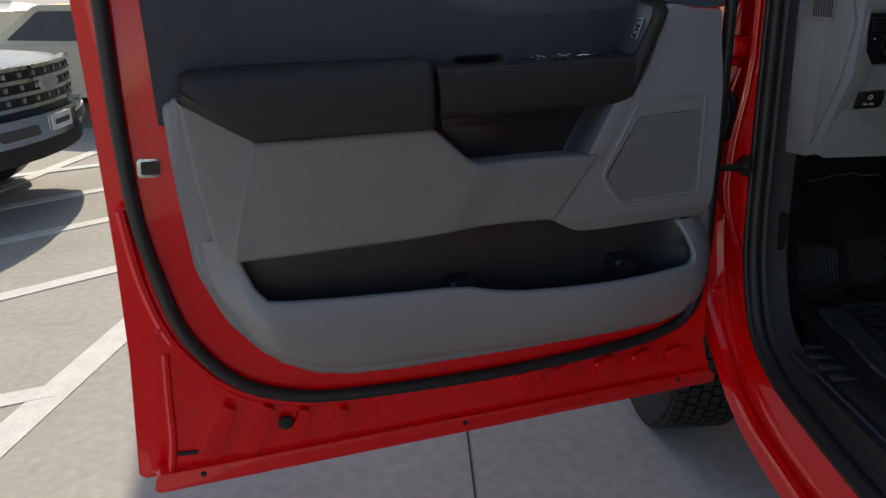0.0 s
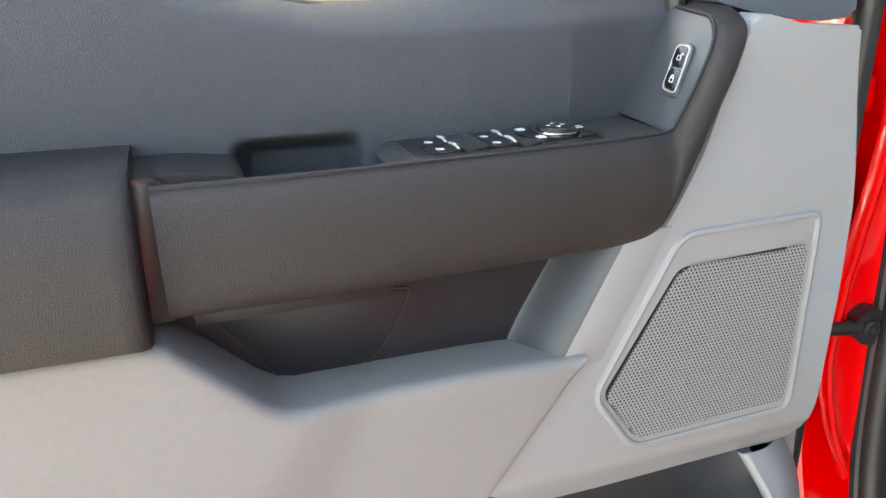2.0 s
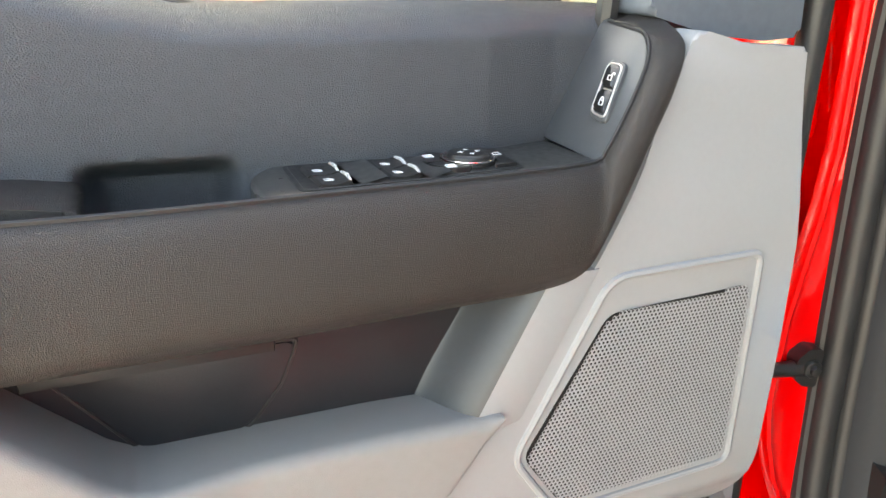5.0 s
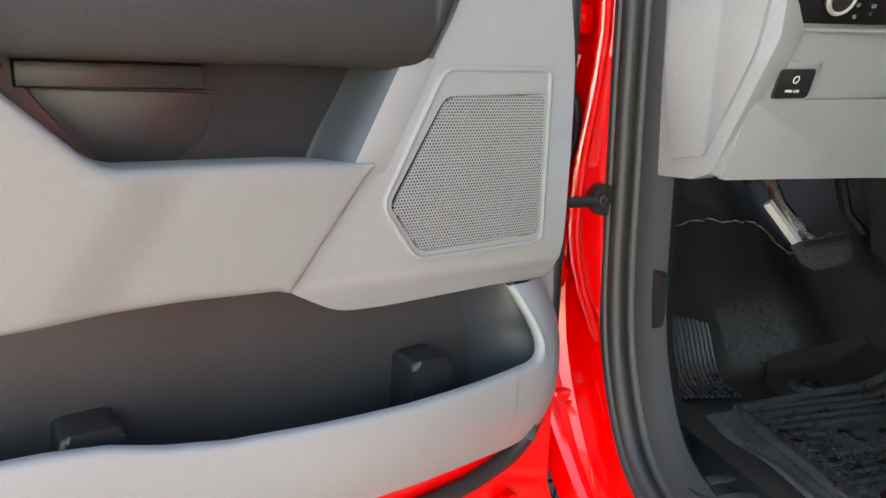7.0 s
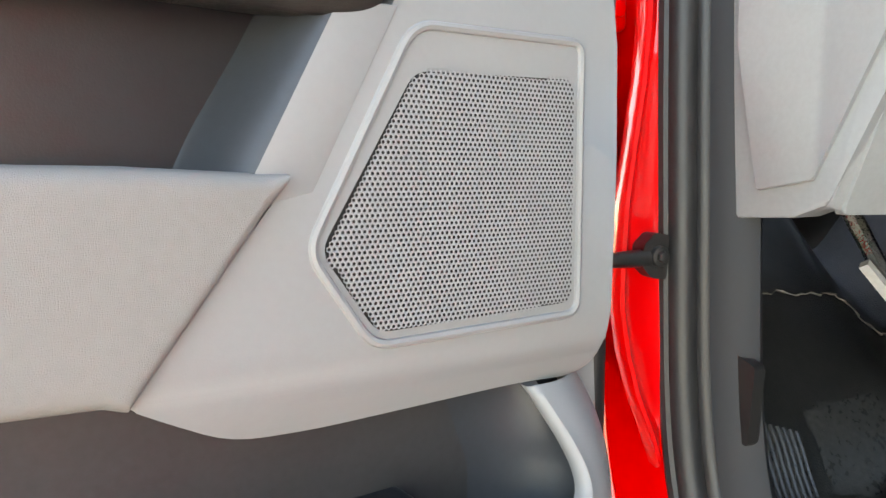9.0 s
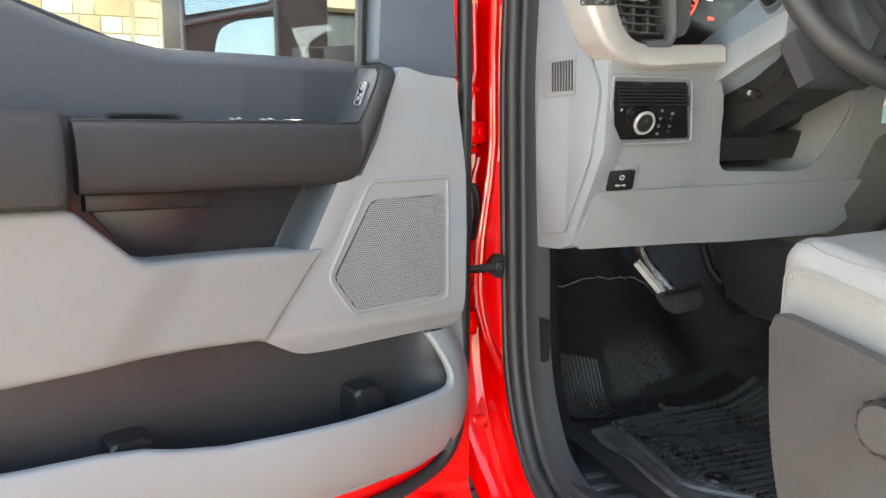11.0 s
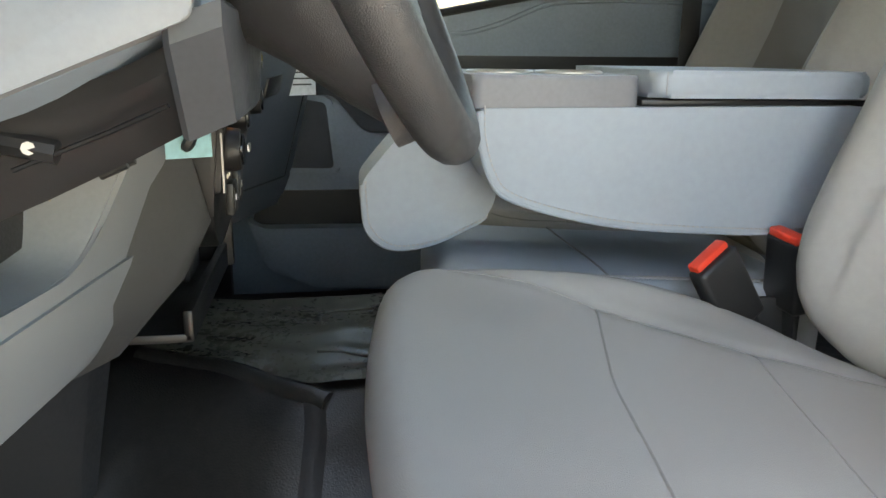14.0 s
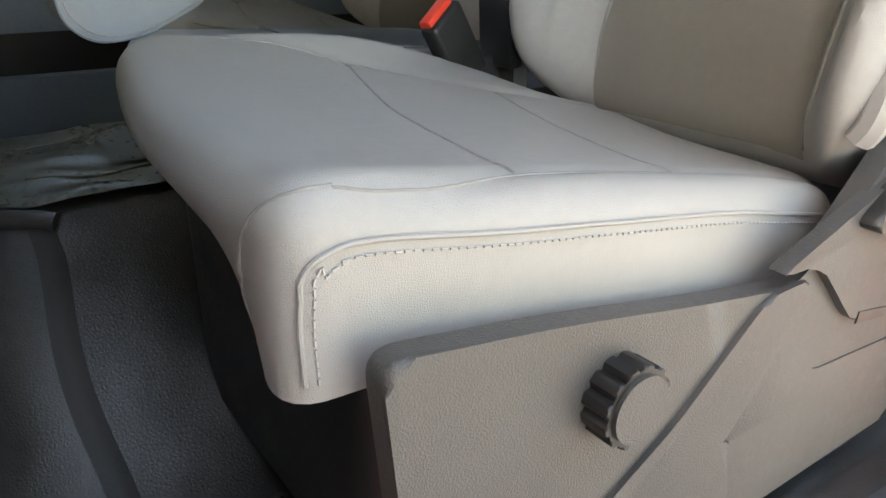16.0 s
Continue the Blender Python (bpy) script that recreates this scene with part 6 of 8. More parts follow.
part("screen", slab([(1.44, 1.668), (1.69, 1.675), (1.69, 1.81), (1.44, 1.81)], 0.0, 0.002, lambda x, z, h: Vector((x, 1.399 - h, z))), glow("screen_glow", (0.75, 0.78, 0.55), 0.9), scn)
part("screen_bar", slab([(1.44, 1.668), (1.69, 1.675), (1.69, 1.69), (1.44, 1.684)], 0.0018, 0.003, lambda x, z, h: Vector((x, 1.399 - h, z))), glow("screen_blue", (0.1, 0.2, 0.5), 0.8), scn)
part("display_ledge", box(bmesh.new(), (1.56, 1.385, 1.625), (0.33, 0.05, 0.015), bev=0.004), BLACKP, dash)
part("under_dash", box(bmesh.new(), (1.06, 1.72, 1.36), (0.56, 0.30, 0.14), bev=0.01), RUBBER, dash)
part("under_bracket", box(bmesh.new(), (1.406, 1.712, 1.186), (0.022, 0.012, 0.02), bev=0.002), STEEL, dash)

# tags hanging from dash
tc = thing("key_card", (1.262, 1.34, 1.47), "teal and white card hanging with a key below the column", "tag")
tcf = lambda a, z, h: Vector((1.280, 1.350, 0)) + Vector((0.40, -0.916, 0)) * a + Vector((-0.916, -0.40, 0)) * h + Vector((0, 0, z))
part("card", slab([(-0.022, 1.466), (0.022, 1.466), (0.022, 1.496), (-0.022, 1.496)], 0, 0.0015, tcf), TEAL, tc)
part("card_top", slab([(-0.022, 1.496), (0.022, 1.496), (0.020, 1.520), (-0.018, 1.514)], 0, 0.0014, tcf), PAPER, tc)
part("key", tube(bmesh.new(), smooth_path([tcf(-0.006, 1.474, 0.006), tcf(0.004, 1.490, 0.009), tcf(0.014, 1.512, 0.008), tcf(0.020, 1.530, 0.004)], 5), lambda t: 0.003 + 0.003 * abs(math.sin(t * 9)), 6), BLACKP, tc)
yt = thing("hang_tag", (2.105, 1.262, 1.53), "white paper tag with a yellow head hanging at the glovebox", "tag")
tgf = lambda a, z, h: Vector((2.105, 1.262, 0)) + Vector((0.6, -0.8, 0)) * a + Vector((-0.8, -0.6, 0)) * h + Vector((0, 0, z))
part("tag_paper", slab([(-0.033, 1.480), (0.033, 1.480), (0.033, 1.552), (-0.033, 1.552)], 0, 0.001, tgf), PAPER, yt)
part("tag_head", slab([(-0.034, 1.548), (0.034, 1.548), (0.034, 1.566), (-0.034, 1.566)], 0.0005, 0.0018, tgf), YELLOW, yt)
part("tag_loop", tube(bmesh.new(), smooth_path([tgf(0, 1.562, 0), tgf(-0.006, 1.585, 0.002), tgf(-0.016, 1.612, -0.01), (2.10, 1.262, 1.618)], 4), 0.005, 6), PAPER, yt)
for k in range(3):
    part("print_bar", slab([(-0.024, 1.500 + k * 0.012), (0.022, 1.500 + k * 0.012), (0.022, 1.503 + k * 0.012), (-0.024, 1.503 + k * 0.012)], 0.001, 0.0015, tgf), DGREY, yt)

# ---- steering wheel and column ----
WA, WB = radians(23.5), radians(-12)
WCN = Vector((1.064, 1.201, 1.680))
WM = Matrix.Translation(WCN) @ Matrix.Rotation(WB, 4, "Z") @ Matrix(((1, 0, 0, 0), (0, math.sin(WA), -math.cos(WA), 0), (0, math.cos(WA), math.sin(WA), 0), (0, 0, 0, 1)))
RW = 0.185


def wf(x, y, h):
    """Wheel plane: right, up, towards the driver."""
    return WM @ Vector((x, y, h))


def mirrored(poly, sx):
    q = [(sx * x, y) for x, y in poly]
    return q if sx > 0 else q[::-1]


sw = thing("steering_wheel", tuple(WCN), "dark grey four-spoke steering wheel with a silver lower accent", "steering wheel")
bm = tube(bmesh.new(), [wf(RW * math.cos(a), RW * math.sin(a), 0) for a in [2 * math.pi * j / 96 for j in range(96)]], 0.0175, 14, True, up=wf(0, 0, 1) - wf(0, 0, 0))
part("rim", bm, WHEEL, sw)
hub = [(-0.072, 0.055), (-0.076, 0.0), (-0.064, -0.070), (-0.044, -0.108), (0.044, -0.108), (0.064, -0.070), (0.076, 0.0), (0.072, 0.055), (0.05, 0.070), (-0.05, 0.070)]
bm = slab(fillet(hub, 0.014, 4), -0.05, 0.008, wf, 0.016, 5)
hb = part("hub_cover", bm, WHEEL, sw)
cr = lambda k: [wf(0.033 * k * math.cos(a), 0.004 + 0.0135 * k * math.sin(a), 0.0085) for a in [2 * math.pi * j / 32 for j in range(32)]]
bm = tube(bmesh.new(), cr(1.0), 0.0014, 6, True)
part("badge_ring", bm, CHROME, hb)
part("badge", slab([(0.030 * math.cos(a), 0.004 + 0.0115 * math.sin(a)) for a in [2 * math.pi * j / 32 for j in range(32)]], 0.007, 0.0092, wf), mat("badge_blue", (0.02, 0.05, 0.22), 0.2), hb, "plain blue oval badge")
part("mould_mark", slab([(-0.012, -0.028), (0.012, -0.028), (0.012, -0.0255), (-0.012, -0.0255)], 0.0079, 0.0085, wf), DGREY, hb)
for sx in (-1, 1):
    bm = slab(fillet(mirrored([(0.064, 0.042), (0.068, -0.034), (0.10, -0.046), (0.168, -0.034), (0.172, 0.020), (0.13, 0.046)], sx), 0.012), -0.022, 0.0, wf, 0.006, 3)
    sp1 = part("side_spoke", bm, WHEEL, sw)
    bp2 = part("button_panel", slab(fillet(mirrored([(0.082, 0.036), (0.084, -0.024), (0.134, -0.034), (0.148, -0.008), (0.140, 0.032)], sx), 0.006), -0.001, 0.003, wf, 0.001), GLOSS, sp1)
    for bx, by in ((0.096, 0.020), (0.112, 0.020), (0.128, 0.020), (0.096, 0.003), (0.112, 0.003), (0.129, 0.003), (0.098, -0.014), (0.114, -0.017), (0.130, -0.018)):
        part("button", slab([(sx * bx - 0.0068, by - 0.0066), (sx * bx + 0.0068, by - 0.0066), (sx * bx + 0.0068, by + 0.0066), (sx * bx - 0.0068, by + 0.0066)], 0.002, 0.0055, wf, 0.0012), BLACKP, sp1)
        part("button_mark", slab([(sx * bx - 0.0026, by - 0.0012), (sx * bx + 0.0026, by - 0.0012), (sx * bx + 0.0026, by + 0.0012), (sx * bx - 0.0026, by + 0.0012)], 0.0055, 0.0059, wf), WHITE, sp1)
# lower spoke with a silver-rimmed opening, and the shell behind the wheel
bm = slab(fillet([(-0.050, -0.098), (0.050, -0.098), (0.082, -0.150), (0.072, -0.172), (-0.072, -0.172), (-0.082, -0.150)], 0.012), -0.030, -0.006, wf, 0.006, 3)
ls = part("lower_spoke", bm, WHEEL, sw)
op = fillet([(-0.040, -0.116), (0.040, -0.116), (0.062, -0.148), (0.052, -0.160), (-0.052, -0.160), (-0.062, -0.148)], 0.010)
part("spoke_opening", slab(op, -0.010, -0.0055, wf), GLOSS, ls)
for sx in (1,):
    part("silver_accent", slab(fillet(mirrored([(0.040, -0.112), (0.050, -0.112), (0.072, -0.146), (0.062, -0.152)], sx), 0.003), -0.006, -0.002, wf, 0.0015), SILVER, ls, "satin silver accent")


def shell_ring(rx, up_, dn_, h):
    return [wf(rx * math.copysign(abs(math.cos(a)) ** 0.8, math.cos(a)), (up_ if math.sin(a) > 0 else dn_) * math.copysign(abs(math.sin(a)) ** 0.8, math.sin(a)), h) for a in [2 * math.pi * j / 36 for j in range(36)]]


bm = loft(bmesh.new(), [shell_ring(0.070, 0.055, 0.068, -0.108), shell_ring(0.090, 0.062, 0.100, -0.080), shell_ring(0.098, 0.068, 0.136, -0.056), shell_ring(0.098, 0.070, 0.162, -0.036), shell_ring(0.090, 0.068, 0.178, -0.018), shell_ring(0.080, 0.060, 0.172, -0.012)])
part("rear_shell", bm, WHEEL, sw)

col = thing("steering_column", (1.05, 1.40, 1.55), "grey steering column shroud with stalk, lower cover hanging open", "steering column")


def ring_at(y, cx, cz, w, t, b, k=0.3):
    return [Vector((cx + x, y, cz + z)) for x, z in ((-w, 0), (-w * 0.9, t * 0.75), (-w * 0.55, t), (w * 0.55, t), (w * 0.9, t * 0.75), (w, 0), (w * 0.9, -b * 0.8), (w * 0.6, -b), (-w * 0.6, -b), (-w * 0.9, -b * 0.8))]


bm = loft(bmesh.new(), [ring_at(1.275, 1.064, 1.640, 0.085, 0.040, 0.06), ring_at(1.30, 1.064, 1.636, 0.096, 0.055, 0.070), ring_at(1.37, 1.062, 1.605, 0.098, 0.062, 0.07), ring_at(1.46, 1.06, 1.565, 0.096, 0.060, 0.06), ring_at(1.53, 1.06, 1.540, 0.090, 0.055, 0.05)])
part("upper_shroud", bm, FARP, col, "slate grey column shroud")
low_ring = lambda y, w, zt, zb, c=1.064: [Vector((c + x, y, z)) for x, z in ((-w, zt), (-w, zt - 0.014), (-w * 0.62, zb), (w * 0.62, zb), (w, zt - 0.014), (w, zt))]
bm = loft(bmesh.new(), [low_ring(1.300, 0.092, 1.572, 1.520), low_ring(1.335, 0.076, 1.556, 1.502), low_ring(1.39, 0.067, 1.535, 1.476), low_ring(1.45, 0.066, 1.51, 1.450), low_ring(1.54, 0.064, 1.475, 1.415)])
part("lower_shroud", bm, BLACKP, col)
bm = loft(bmesh.new(), [low_ring(1.268, 0.100, 1.590, 1.532), low_ring(1.272, 0.108, 1.594, 1.526), low_ring(1.300, 0.106, 1.584, 1.514), low_ring(1.304, 0.102, 1.582, 1.516)])
part("shroud_collar", bm, LOCKP, col, "lighter slate end collar of the shroud")
part("shroud_seam", tube(bmesh.new(), [(0.9955, 1.40, 1.498), (0.993, 1.345, 1.520), (0.975, 1.306, 1.537)], 0.0016, 6), BLACKP, col)
for k in range(2):
    part("shroud_slot", tube(bmesh.new(), [(1.03 + k * 0.02, 1.345, 1.4965), (1.03 + k * 0.02, 1.362, 1.489)], 0.003, 6), BLACKP, col)
bm = slab(fillet([(1.283, 1.624), (1.287, 1.584), (1.437, 1.522), (1.475, 1.500), (1.47, 1.545), (1.40, 1.585)], 0.006), 0.952, 0.985, lambda y, z, h: Vector((h, y, z)), 0.004, 2, True)
part("shroud_cheek", bm, GREYD, col)
lv = part("tilt_lever", tube(bmesh.new(), smooth_path([(1.010, 1.43, 1.515), (1.000, 1.405, 1.514), (0.998, 1.375, 1.508)], 4), 0.0075, 8), BLACKP, col)
part("lever_tip", tube(bmesh.new(), [(0.994, 1.389, 1.5115), (0.991, 1.3885, 1.5115)], 0.004, 8), SILVER, lv)
bm = tube(bmesh.new(), smooth_path([(0.965, 1.33, 1.640), (0.925, 1.32, 1.668), (0.885, 1.315, 1.705), (0.850, 1.31, 1.730)], 5), lambda t: 0.011 + 0.006 * t, 12)
stk = part("stalk", bm, BLACKP, col)
part("stalk_collar", tube(bmesh.new(), [(0.985, 1.334, 1.634), (0.962, 1.328, 1.645)], 0.018, 12), BLUEP, stk)
part("stalk_tip", tube(bmesh.new(), [(0.868, 1.312, 1.718), (0.846, 1.309, 1.734)], 0.0185, 12), GREYD, stk)
bm = tube(bmesh.new(), smooth_path([(1.12, 1.30, 1.66), (1.18, 1.27, 1.70), (1.24, 1.26, 1.76)], 5), 0.010, 8)
part("shift_lever", bm, BLACKP, col)


# ---- seats ----
def even(contour, step=0.009):
    """The same closed contour with evenly spaced points."""
    pts = [Vector(p) for p in contour] + [Vector(contour[0])]
    d = [0.0]
    for a, b in zip(pts, pts[1:]):
        d.append(d[-1] + (b - a).length)
    k = int(d[-1] / step)
    return [(interp(d, [p.x for p in pts], d[-1] * j / k), interp(d, [p.y for p in pts], d[-1] * j / k)) for j in range(k)]


def pillow(bm, contour, top, bottom, r, f=None, rings=34, under=0.0):
    """A padded shape over a closed contour: its top is rounded off by r at the rim."""
    f = f or (lambda x, y, z: Vector((x, y, z)))
    contour = even(contour)
    c = sum((Vector(p) for p in contour), Vector((0, 0))) / len(contour)
    loops = [[f(x, y - under * max(0, (y - 1.0) / 0.19) * ease(0.88, 1.02, x), bottom(x, y)) for x, y in contour]]
    for k in range(7):
        a = k / 6 * math.pi / 2
        d, drop = r * (1 - math.cos(a)), r * (1 - math.sin(a))
        loop = []
        for p in contour:
            v = c - Vector(p)
            q = Vector(p) + v.normalized() * d
            loop.append(f(q.x, q.y, top(q.x, q.y) - drop))
        loops.append(loop)
    for k in range(1, rings):
        w = k / rings
        loop = []
        for p in contour:
            v = c - Vector(p)
            q0 = Vector(p) + v.normalized() * r
            q = q0.lerp(c, w)
            loop.append(f(q.x, q.y, top(q.x, q.y)))
        loops.append(loop)
    loft(bm, loops, caps=True)
    return bm


def on_top(fn, pts, n=8, lift=0.0):
    return [Vector((p.x, p.y, fn(p.x, p.y) + lift)) for p in smooth_path([(x, y, 0) for x, y in pts], n)]


def snap(ob, pts, out=0.0):
    """Lays points on the surface of a part."""
    res = []
    for p in pts:
        q = ob.matrix_world.inverted() @ Vector(p)
        ok, near, nrm, _ = ob.closest_point_on_mesh(q)
        res.append(ob.matrix_world @ (near + nrm * out))
    return res


SEAM_OUT = [(0.885, 0.62), (0.896, 0.72), (0.900, 0.80), (0.900, 0.91), (0.888, 1.00), (0.872, 1.07), (0.868, 1.11), (0.872, 1.145)]
SEAM_IN = [(1.163, 0.62), (1.176, 0.67), (1.206, 0.80), (1.250, 0.936), (1.278, 1.004), (1.293, 1.072), (1.298, 1.11)]
SEAM_MID = [(0.888, 1.004), (0.935, 0.997), (1.02, 0.984), (1.10, 0.974), (1.165, 0.959), (1.250, 0.937)]
SEAM_REAR = [(0.899, 0.822), (0.955, 0.822), (1.06, 0.799), (1.175, 0.785), (1.203, 0.782)]


def cushion_top(x, y):
    z = 1.295 + (y - 0.95) * 0.19 + (x - 1.09) * 0.10 - 0.9 * max(0, y - 1.09) ** 2
    z -= 0.010 * math.exp(-((x - 1.08) / 0.13) ** 2)
    z += 0.005 * math.exp(-((x - 0.885) / 0.03) ** 2) * ease(0.60, 0.75, y)
    z += 0.020 * math.exp(-((x - 1.295) / 0.032) ** 2) * math.exp(-((y - 0.90) / 0.14) ** 2) - 0.018 * ease(0.74, 0.62, y) * ease(1.15, 1.28, x)
    for run in (SEAM_OUT, SEAM_IN):
        if y < run[-1][1] + 0.02:
            z -= 0.0045 * ease(run[-1][1] + 0.02, run[-1][1] - 0.03, y) * math.exp(-((x - interp([q for _, q in run], [q for q, _ in run], y)) / 0.010) ** 2)
    for run, deep in ((SEAM_MID, 0.0030), (SEAM_REAR, 0.0018)):
        if run[0][0] < x < run[-1][0]:
            z -= deep * math.exp(-((y - interp([q for q, _ in run], [q for _, q in run], x)) / 0.008) ** 2)
    return z


def bench(name, ox, driver, oy=0.0):
    st = thing(name, (1.09 + ox, 0.9 + oy, 0.9), "grey vinyl pickup bucket seat with stitched bolsters" + (" and side knob" if driver else ""), "car seat", "front seats")
    mv = Vector((ox, oy, 0))
    f = lambda x, y, z: Vector((x + ox, y + oy, z))
    cont = fillet([(0.862, 0.60), (1.23, 0.60), (1.315, 0.76), (1.332, 1.00), (1.305, 1.160), (1.12, 1.195), (0.95, 1.195), (0.864, 1.183), (0.855, 1.00)], [0.05, 0.06, 0.06, 0.10, 0.07, 0.08, 0.05, 0.022, 0.10], 8)
    bm = pillow(bmesh.new(), cont, cushion_top, lambda x, y: 1.184 - max(0, 1.05 - y) * 0.13, 0.034, f, under=0.06)
    cu = part("seat_cushion", bm, SEAT, st, sharp=60)
    part("cushion_base", slab(fillet([(0.90, 0.60), (1.29, 0.60), (1.29, 1.12), (0.90, 1.12)], 0.03), 0.96, 1.20, lambda x, y, h: f(x, y, h), 0.02), RUBBER, st)
    for y in (0.68, 1.05):
        for x in (0.93, 1.26):
            part("foot", box(bmesh.new(), (x + ox, y + oy, 0.925), (0.06, 0.10, 0.09), bev=0.006), BLACKP, st)
    # seams across the cushion
    for pts, r in ((SEAM_OUT, 0.0016), (SEAM_IN, 0.0016), (SEAM_MID, 0.0018), (SEAM_REAR, 0.0013)):
        part("seam", tube(bmesh.new(), snap(cu, [p + mv for p in on_top(cushion_top, pts, 8)]), r * 0.7, 6), SEAMD, cu)
    # side piping, from the front corner along the bolster
    pip = smooth_path([(0.864, 1.176, 1.196), (0.862, 1.178, 1.235), (0.860, 1.174, 1.262), (0.858, 1.160, 1.274), (0.857, 1.130, 1.277), (0.856, 1.04, 1.262), (0.855, 0.935, 1.246), (0.856, 0.80, 1.224), (0.858, 0.70, 1.201), (0.865, 0.64, 1.186)], 8)
    if driver:
        pip = snap(cu, pip, 0.001)
        part("piping", tube(bmesh.new(), pip, 0.0019, 8), SEAT, cu)
        stt = bmesh.new()
        run = snap(cu, smooth_path([(p.x, p.y - (0.008 if p.y > 1.15 else 0.0), p.z - (0.0085 if p.y < 1.168 else 0.0)) for p in pip], 3), 0.0006)
        stitches(stt, [p + mv for p in snap(cu, run, 0.0010)], 0.0062, 0.0042, 0.0009)
        ob = part("stitching", stt, THREAD, cu)
        ob["kind"] = "stuff"
        part("corner_seam", tube(bmesh.new(), snap(cu, smooth_path([(0.872, 1.145, 1.312), (0.880, 1.168, 1.305), (0.900, 1.186, 1.285), (0.915, 1.192, 1.255), (0.926, 1.188, 1.227), (0.934, 1.180, 1.195)], 8)), 0.0012, 6), SEAMD, cu)
    # backrest, leaning back
    BMX = Matrix.Translation((1.085 + ox, 0.605 + oy, 1.235)) @ Matrix.Rotation(radians(18), 4, "X")
    bfun = lambda x, z, h: BMX @ Vector((x, h, z))

    def back_top(x, z):
        side = 0.085 * (math.exp(-((x - 0.195) / 0.065) ** 2) + 1.15 * math.exp(-((x + 0.245) / 0.045) ** 2)) * (1 - 0.5 * max(0, z - 0.3) / 0.4)
        return 0.02 + side + 0.020 * math.exp(-((z - 0.12) / 0.12) ** 2) * (1 if abs(x) < 0.15 else 0.6)

    bc = fillet([(-0.20, -0.03), (0.10, -0.03), (0.18, 0.005), (0.232, 0.075), (0.262, 0.19), (0.262, 0.40), (0.20, 0.66), (-0.22, 0.66), (-0.285, 0.40), (-0.285, 0.15), (-0.260, 0.03)], [0.05, 0.06, 0.05, 0.06, 0.08, 0.1, 0.06, 0.06, 0.1, 0.06, 0.05], 7)
    bm = pillow(bmesh.new(), bc, lambda x, z: back_top(x, z), lambda x, z: -0.10, 0.05, bfun)
    bk = part("backrest", bm, SEAT, st, sharp=60)
    bl = lambda pts, r, m, lift=0.001: part("seam", tube(bmesh.new(), snap(bk, [bfun(p.x, p.y, back_top(p.x, p.y) + lift) for p in smooth_path([(x, z, 0) for x, z in pts], 8)]), r * 0.75, 6), m, bk)
    bl([(0.090, -0.01), (0.096, 0.08), (0.088, 0.17), (0.074, 0.26), (0.060, 0.40), (0.056, 0.58)], 0.003, SEAMD)
    bl([(-0.180, -0.01), (-0.184, 0.10), (-0.188, 0.25), (-0.194, 0.55)], 0.003, SEAMD)
    ins = sheet(lambda u, v: snap(bk, [bfun((-0.180 - 0.014 * v) * (1 - u) + (interp([-0.03, 0.08, 0.17, 0.26, 0.40, 0.60], [0.088, 0.095, 0.087, 0.073, 0.059, 0.055], -0.030 + v * 0.634)) * u, -0.030 + v * 0.634, back_top(0, 0.1) + 0.004)], 0.0030)[0], 30, 60)
    part("back_insert", ins, TAUPE, bk, "taupe vinyl backrest insert", sharp=60)
    line = [bfun(p.x, p.y, 0.14) for p in smooth_path([(-0.184, 0.178, 0), (-0.06, 0.166, 0), (0.0, 0.167, 0), (0.044, 0.172, 0)], 14)]
    part("seam", tube(bmesh.new(), snap(bk, line, 0.0040), 0.0020, 6), SEAMD, bk)
    bm = slab(fillet([(-0.11, 0.70), (0.11, 0.70), (0.13, 0.80), (0.11, 0.88), (-0.11, 0.88), (-0.13, 0.80)], 0.03), -0.08, 0.03, bfun, 0.03, 4, True)
    hr = part("headrest", bm, SEAT, st)
    for sx in (-0.06, 0.06):
        part("headrest_post", tube(bmesh.new(), [bfun(sx, 0.62, -0.03), bfun(sx, 0.72, -0.03)], 0.006, 8), CHROME, hr)
    return st, bfun


seat, sbf = bench("driver_seat", 0.0, True)
seat2, _ = bench("passenger_seat", 0.86, False, -0.20)

# plastic side shield of the driver's seat
sh = thing("seat_side_shield", (0.82, 0.85, 0.93), "dark brown-grey plastic seat side shield with a round knob", "seat trim")
SHM = mat("seat_shield_plastic", (0.068, 0.0645, 0.062), 0.45, vary=0.07, scale=12, bump=0.8, bscale=620, bdist=0.0009)
shf = lambda y, z, h: Vector((0.850 - h, y, z))
sp0 = [(1.105, 0.95), (1.138, 1.06), (1.152, 1.226), (1.02, 1.207), (0.88, 1.180), (0.76, 1.160), (0.70, 1.195), (0.60, 1.29), (0.50, 1.30), (0.50, 0.93), (0.80, 0.93)]
bm = slab(fillet(sp0, [0.02, 0.06, 0.022, 0.05, 0.05, 0.02, 0.03, 0.03, 0.02, 0.02, 0.02], 6), 0.010, 0.031, shf, 0.007, 5)
body = part("shield_body", bm, SHM, sh)
bm = slab(fillet([(1.10, 0.94), (0.97, 1.045), (0.90, 1.085), (0.80, 1.165), (0.735, 1.165), (0.74, 1.130), (0.83, 1.04), (0.90, 0.99), (1.02, 0.94)], 0.02), 0.026, 0.036, shf, 0.009, 4)
part("raised_rib", bm, SHM, body)
bm = slab(fillet([(0.80, 1.182), (0.74, 1.180), (0.66, 1.10), (0.52, 1.085), (0.52, 1.20), (0.60, 1.25), (0.67, 1.225)], 0.02), 0.024, 0.040, shf, 0.010, 4)
part("raised_pad", bm, SHM, body)
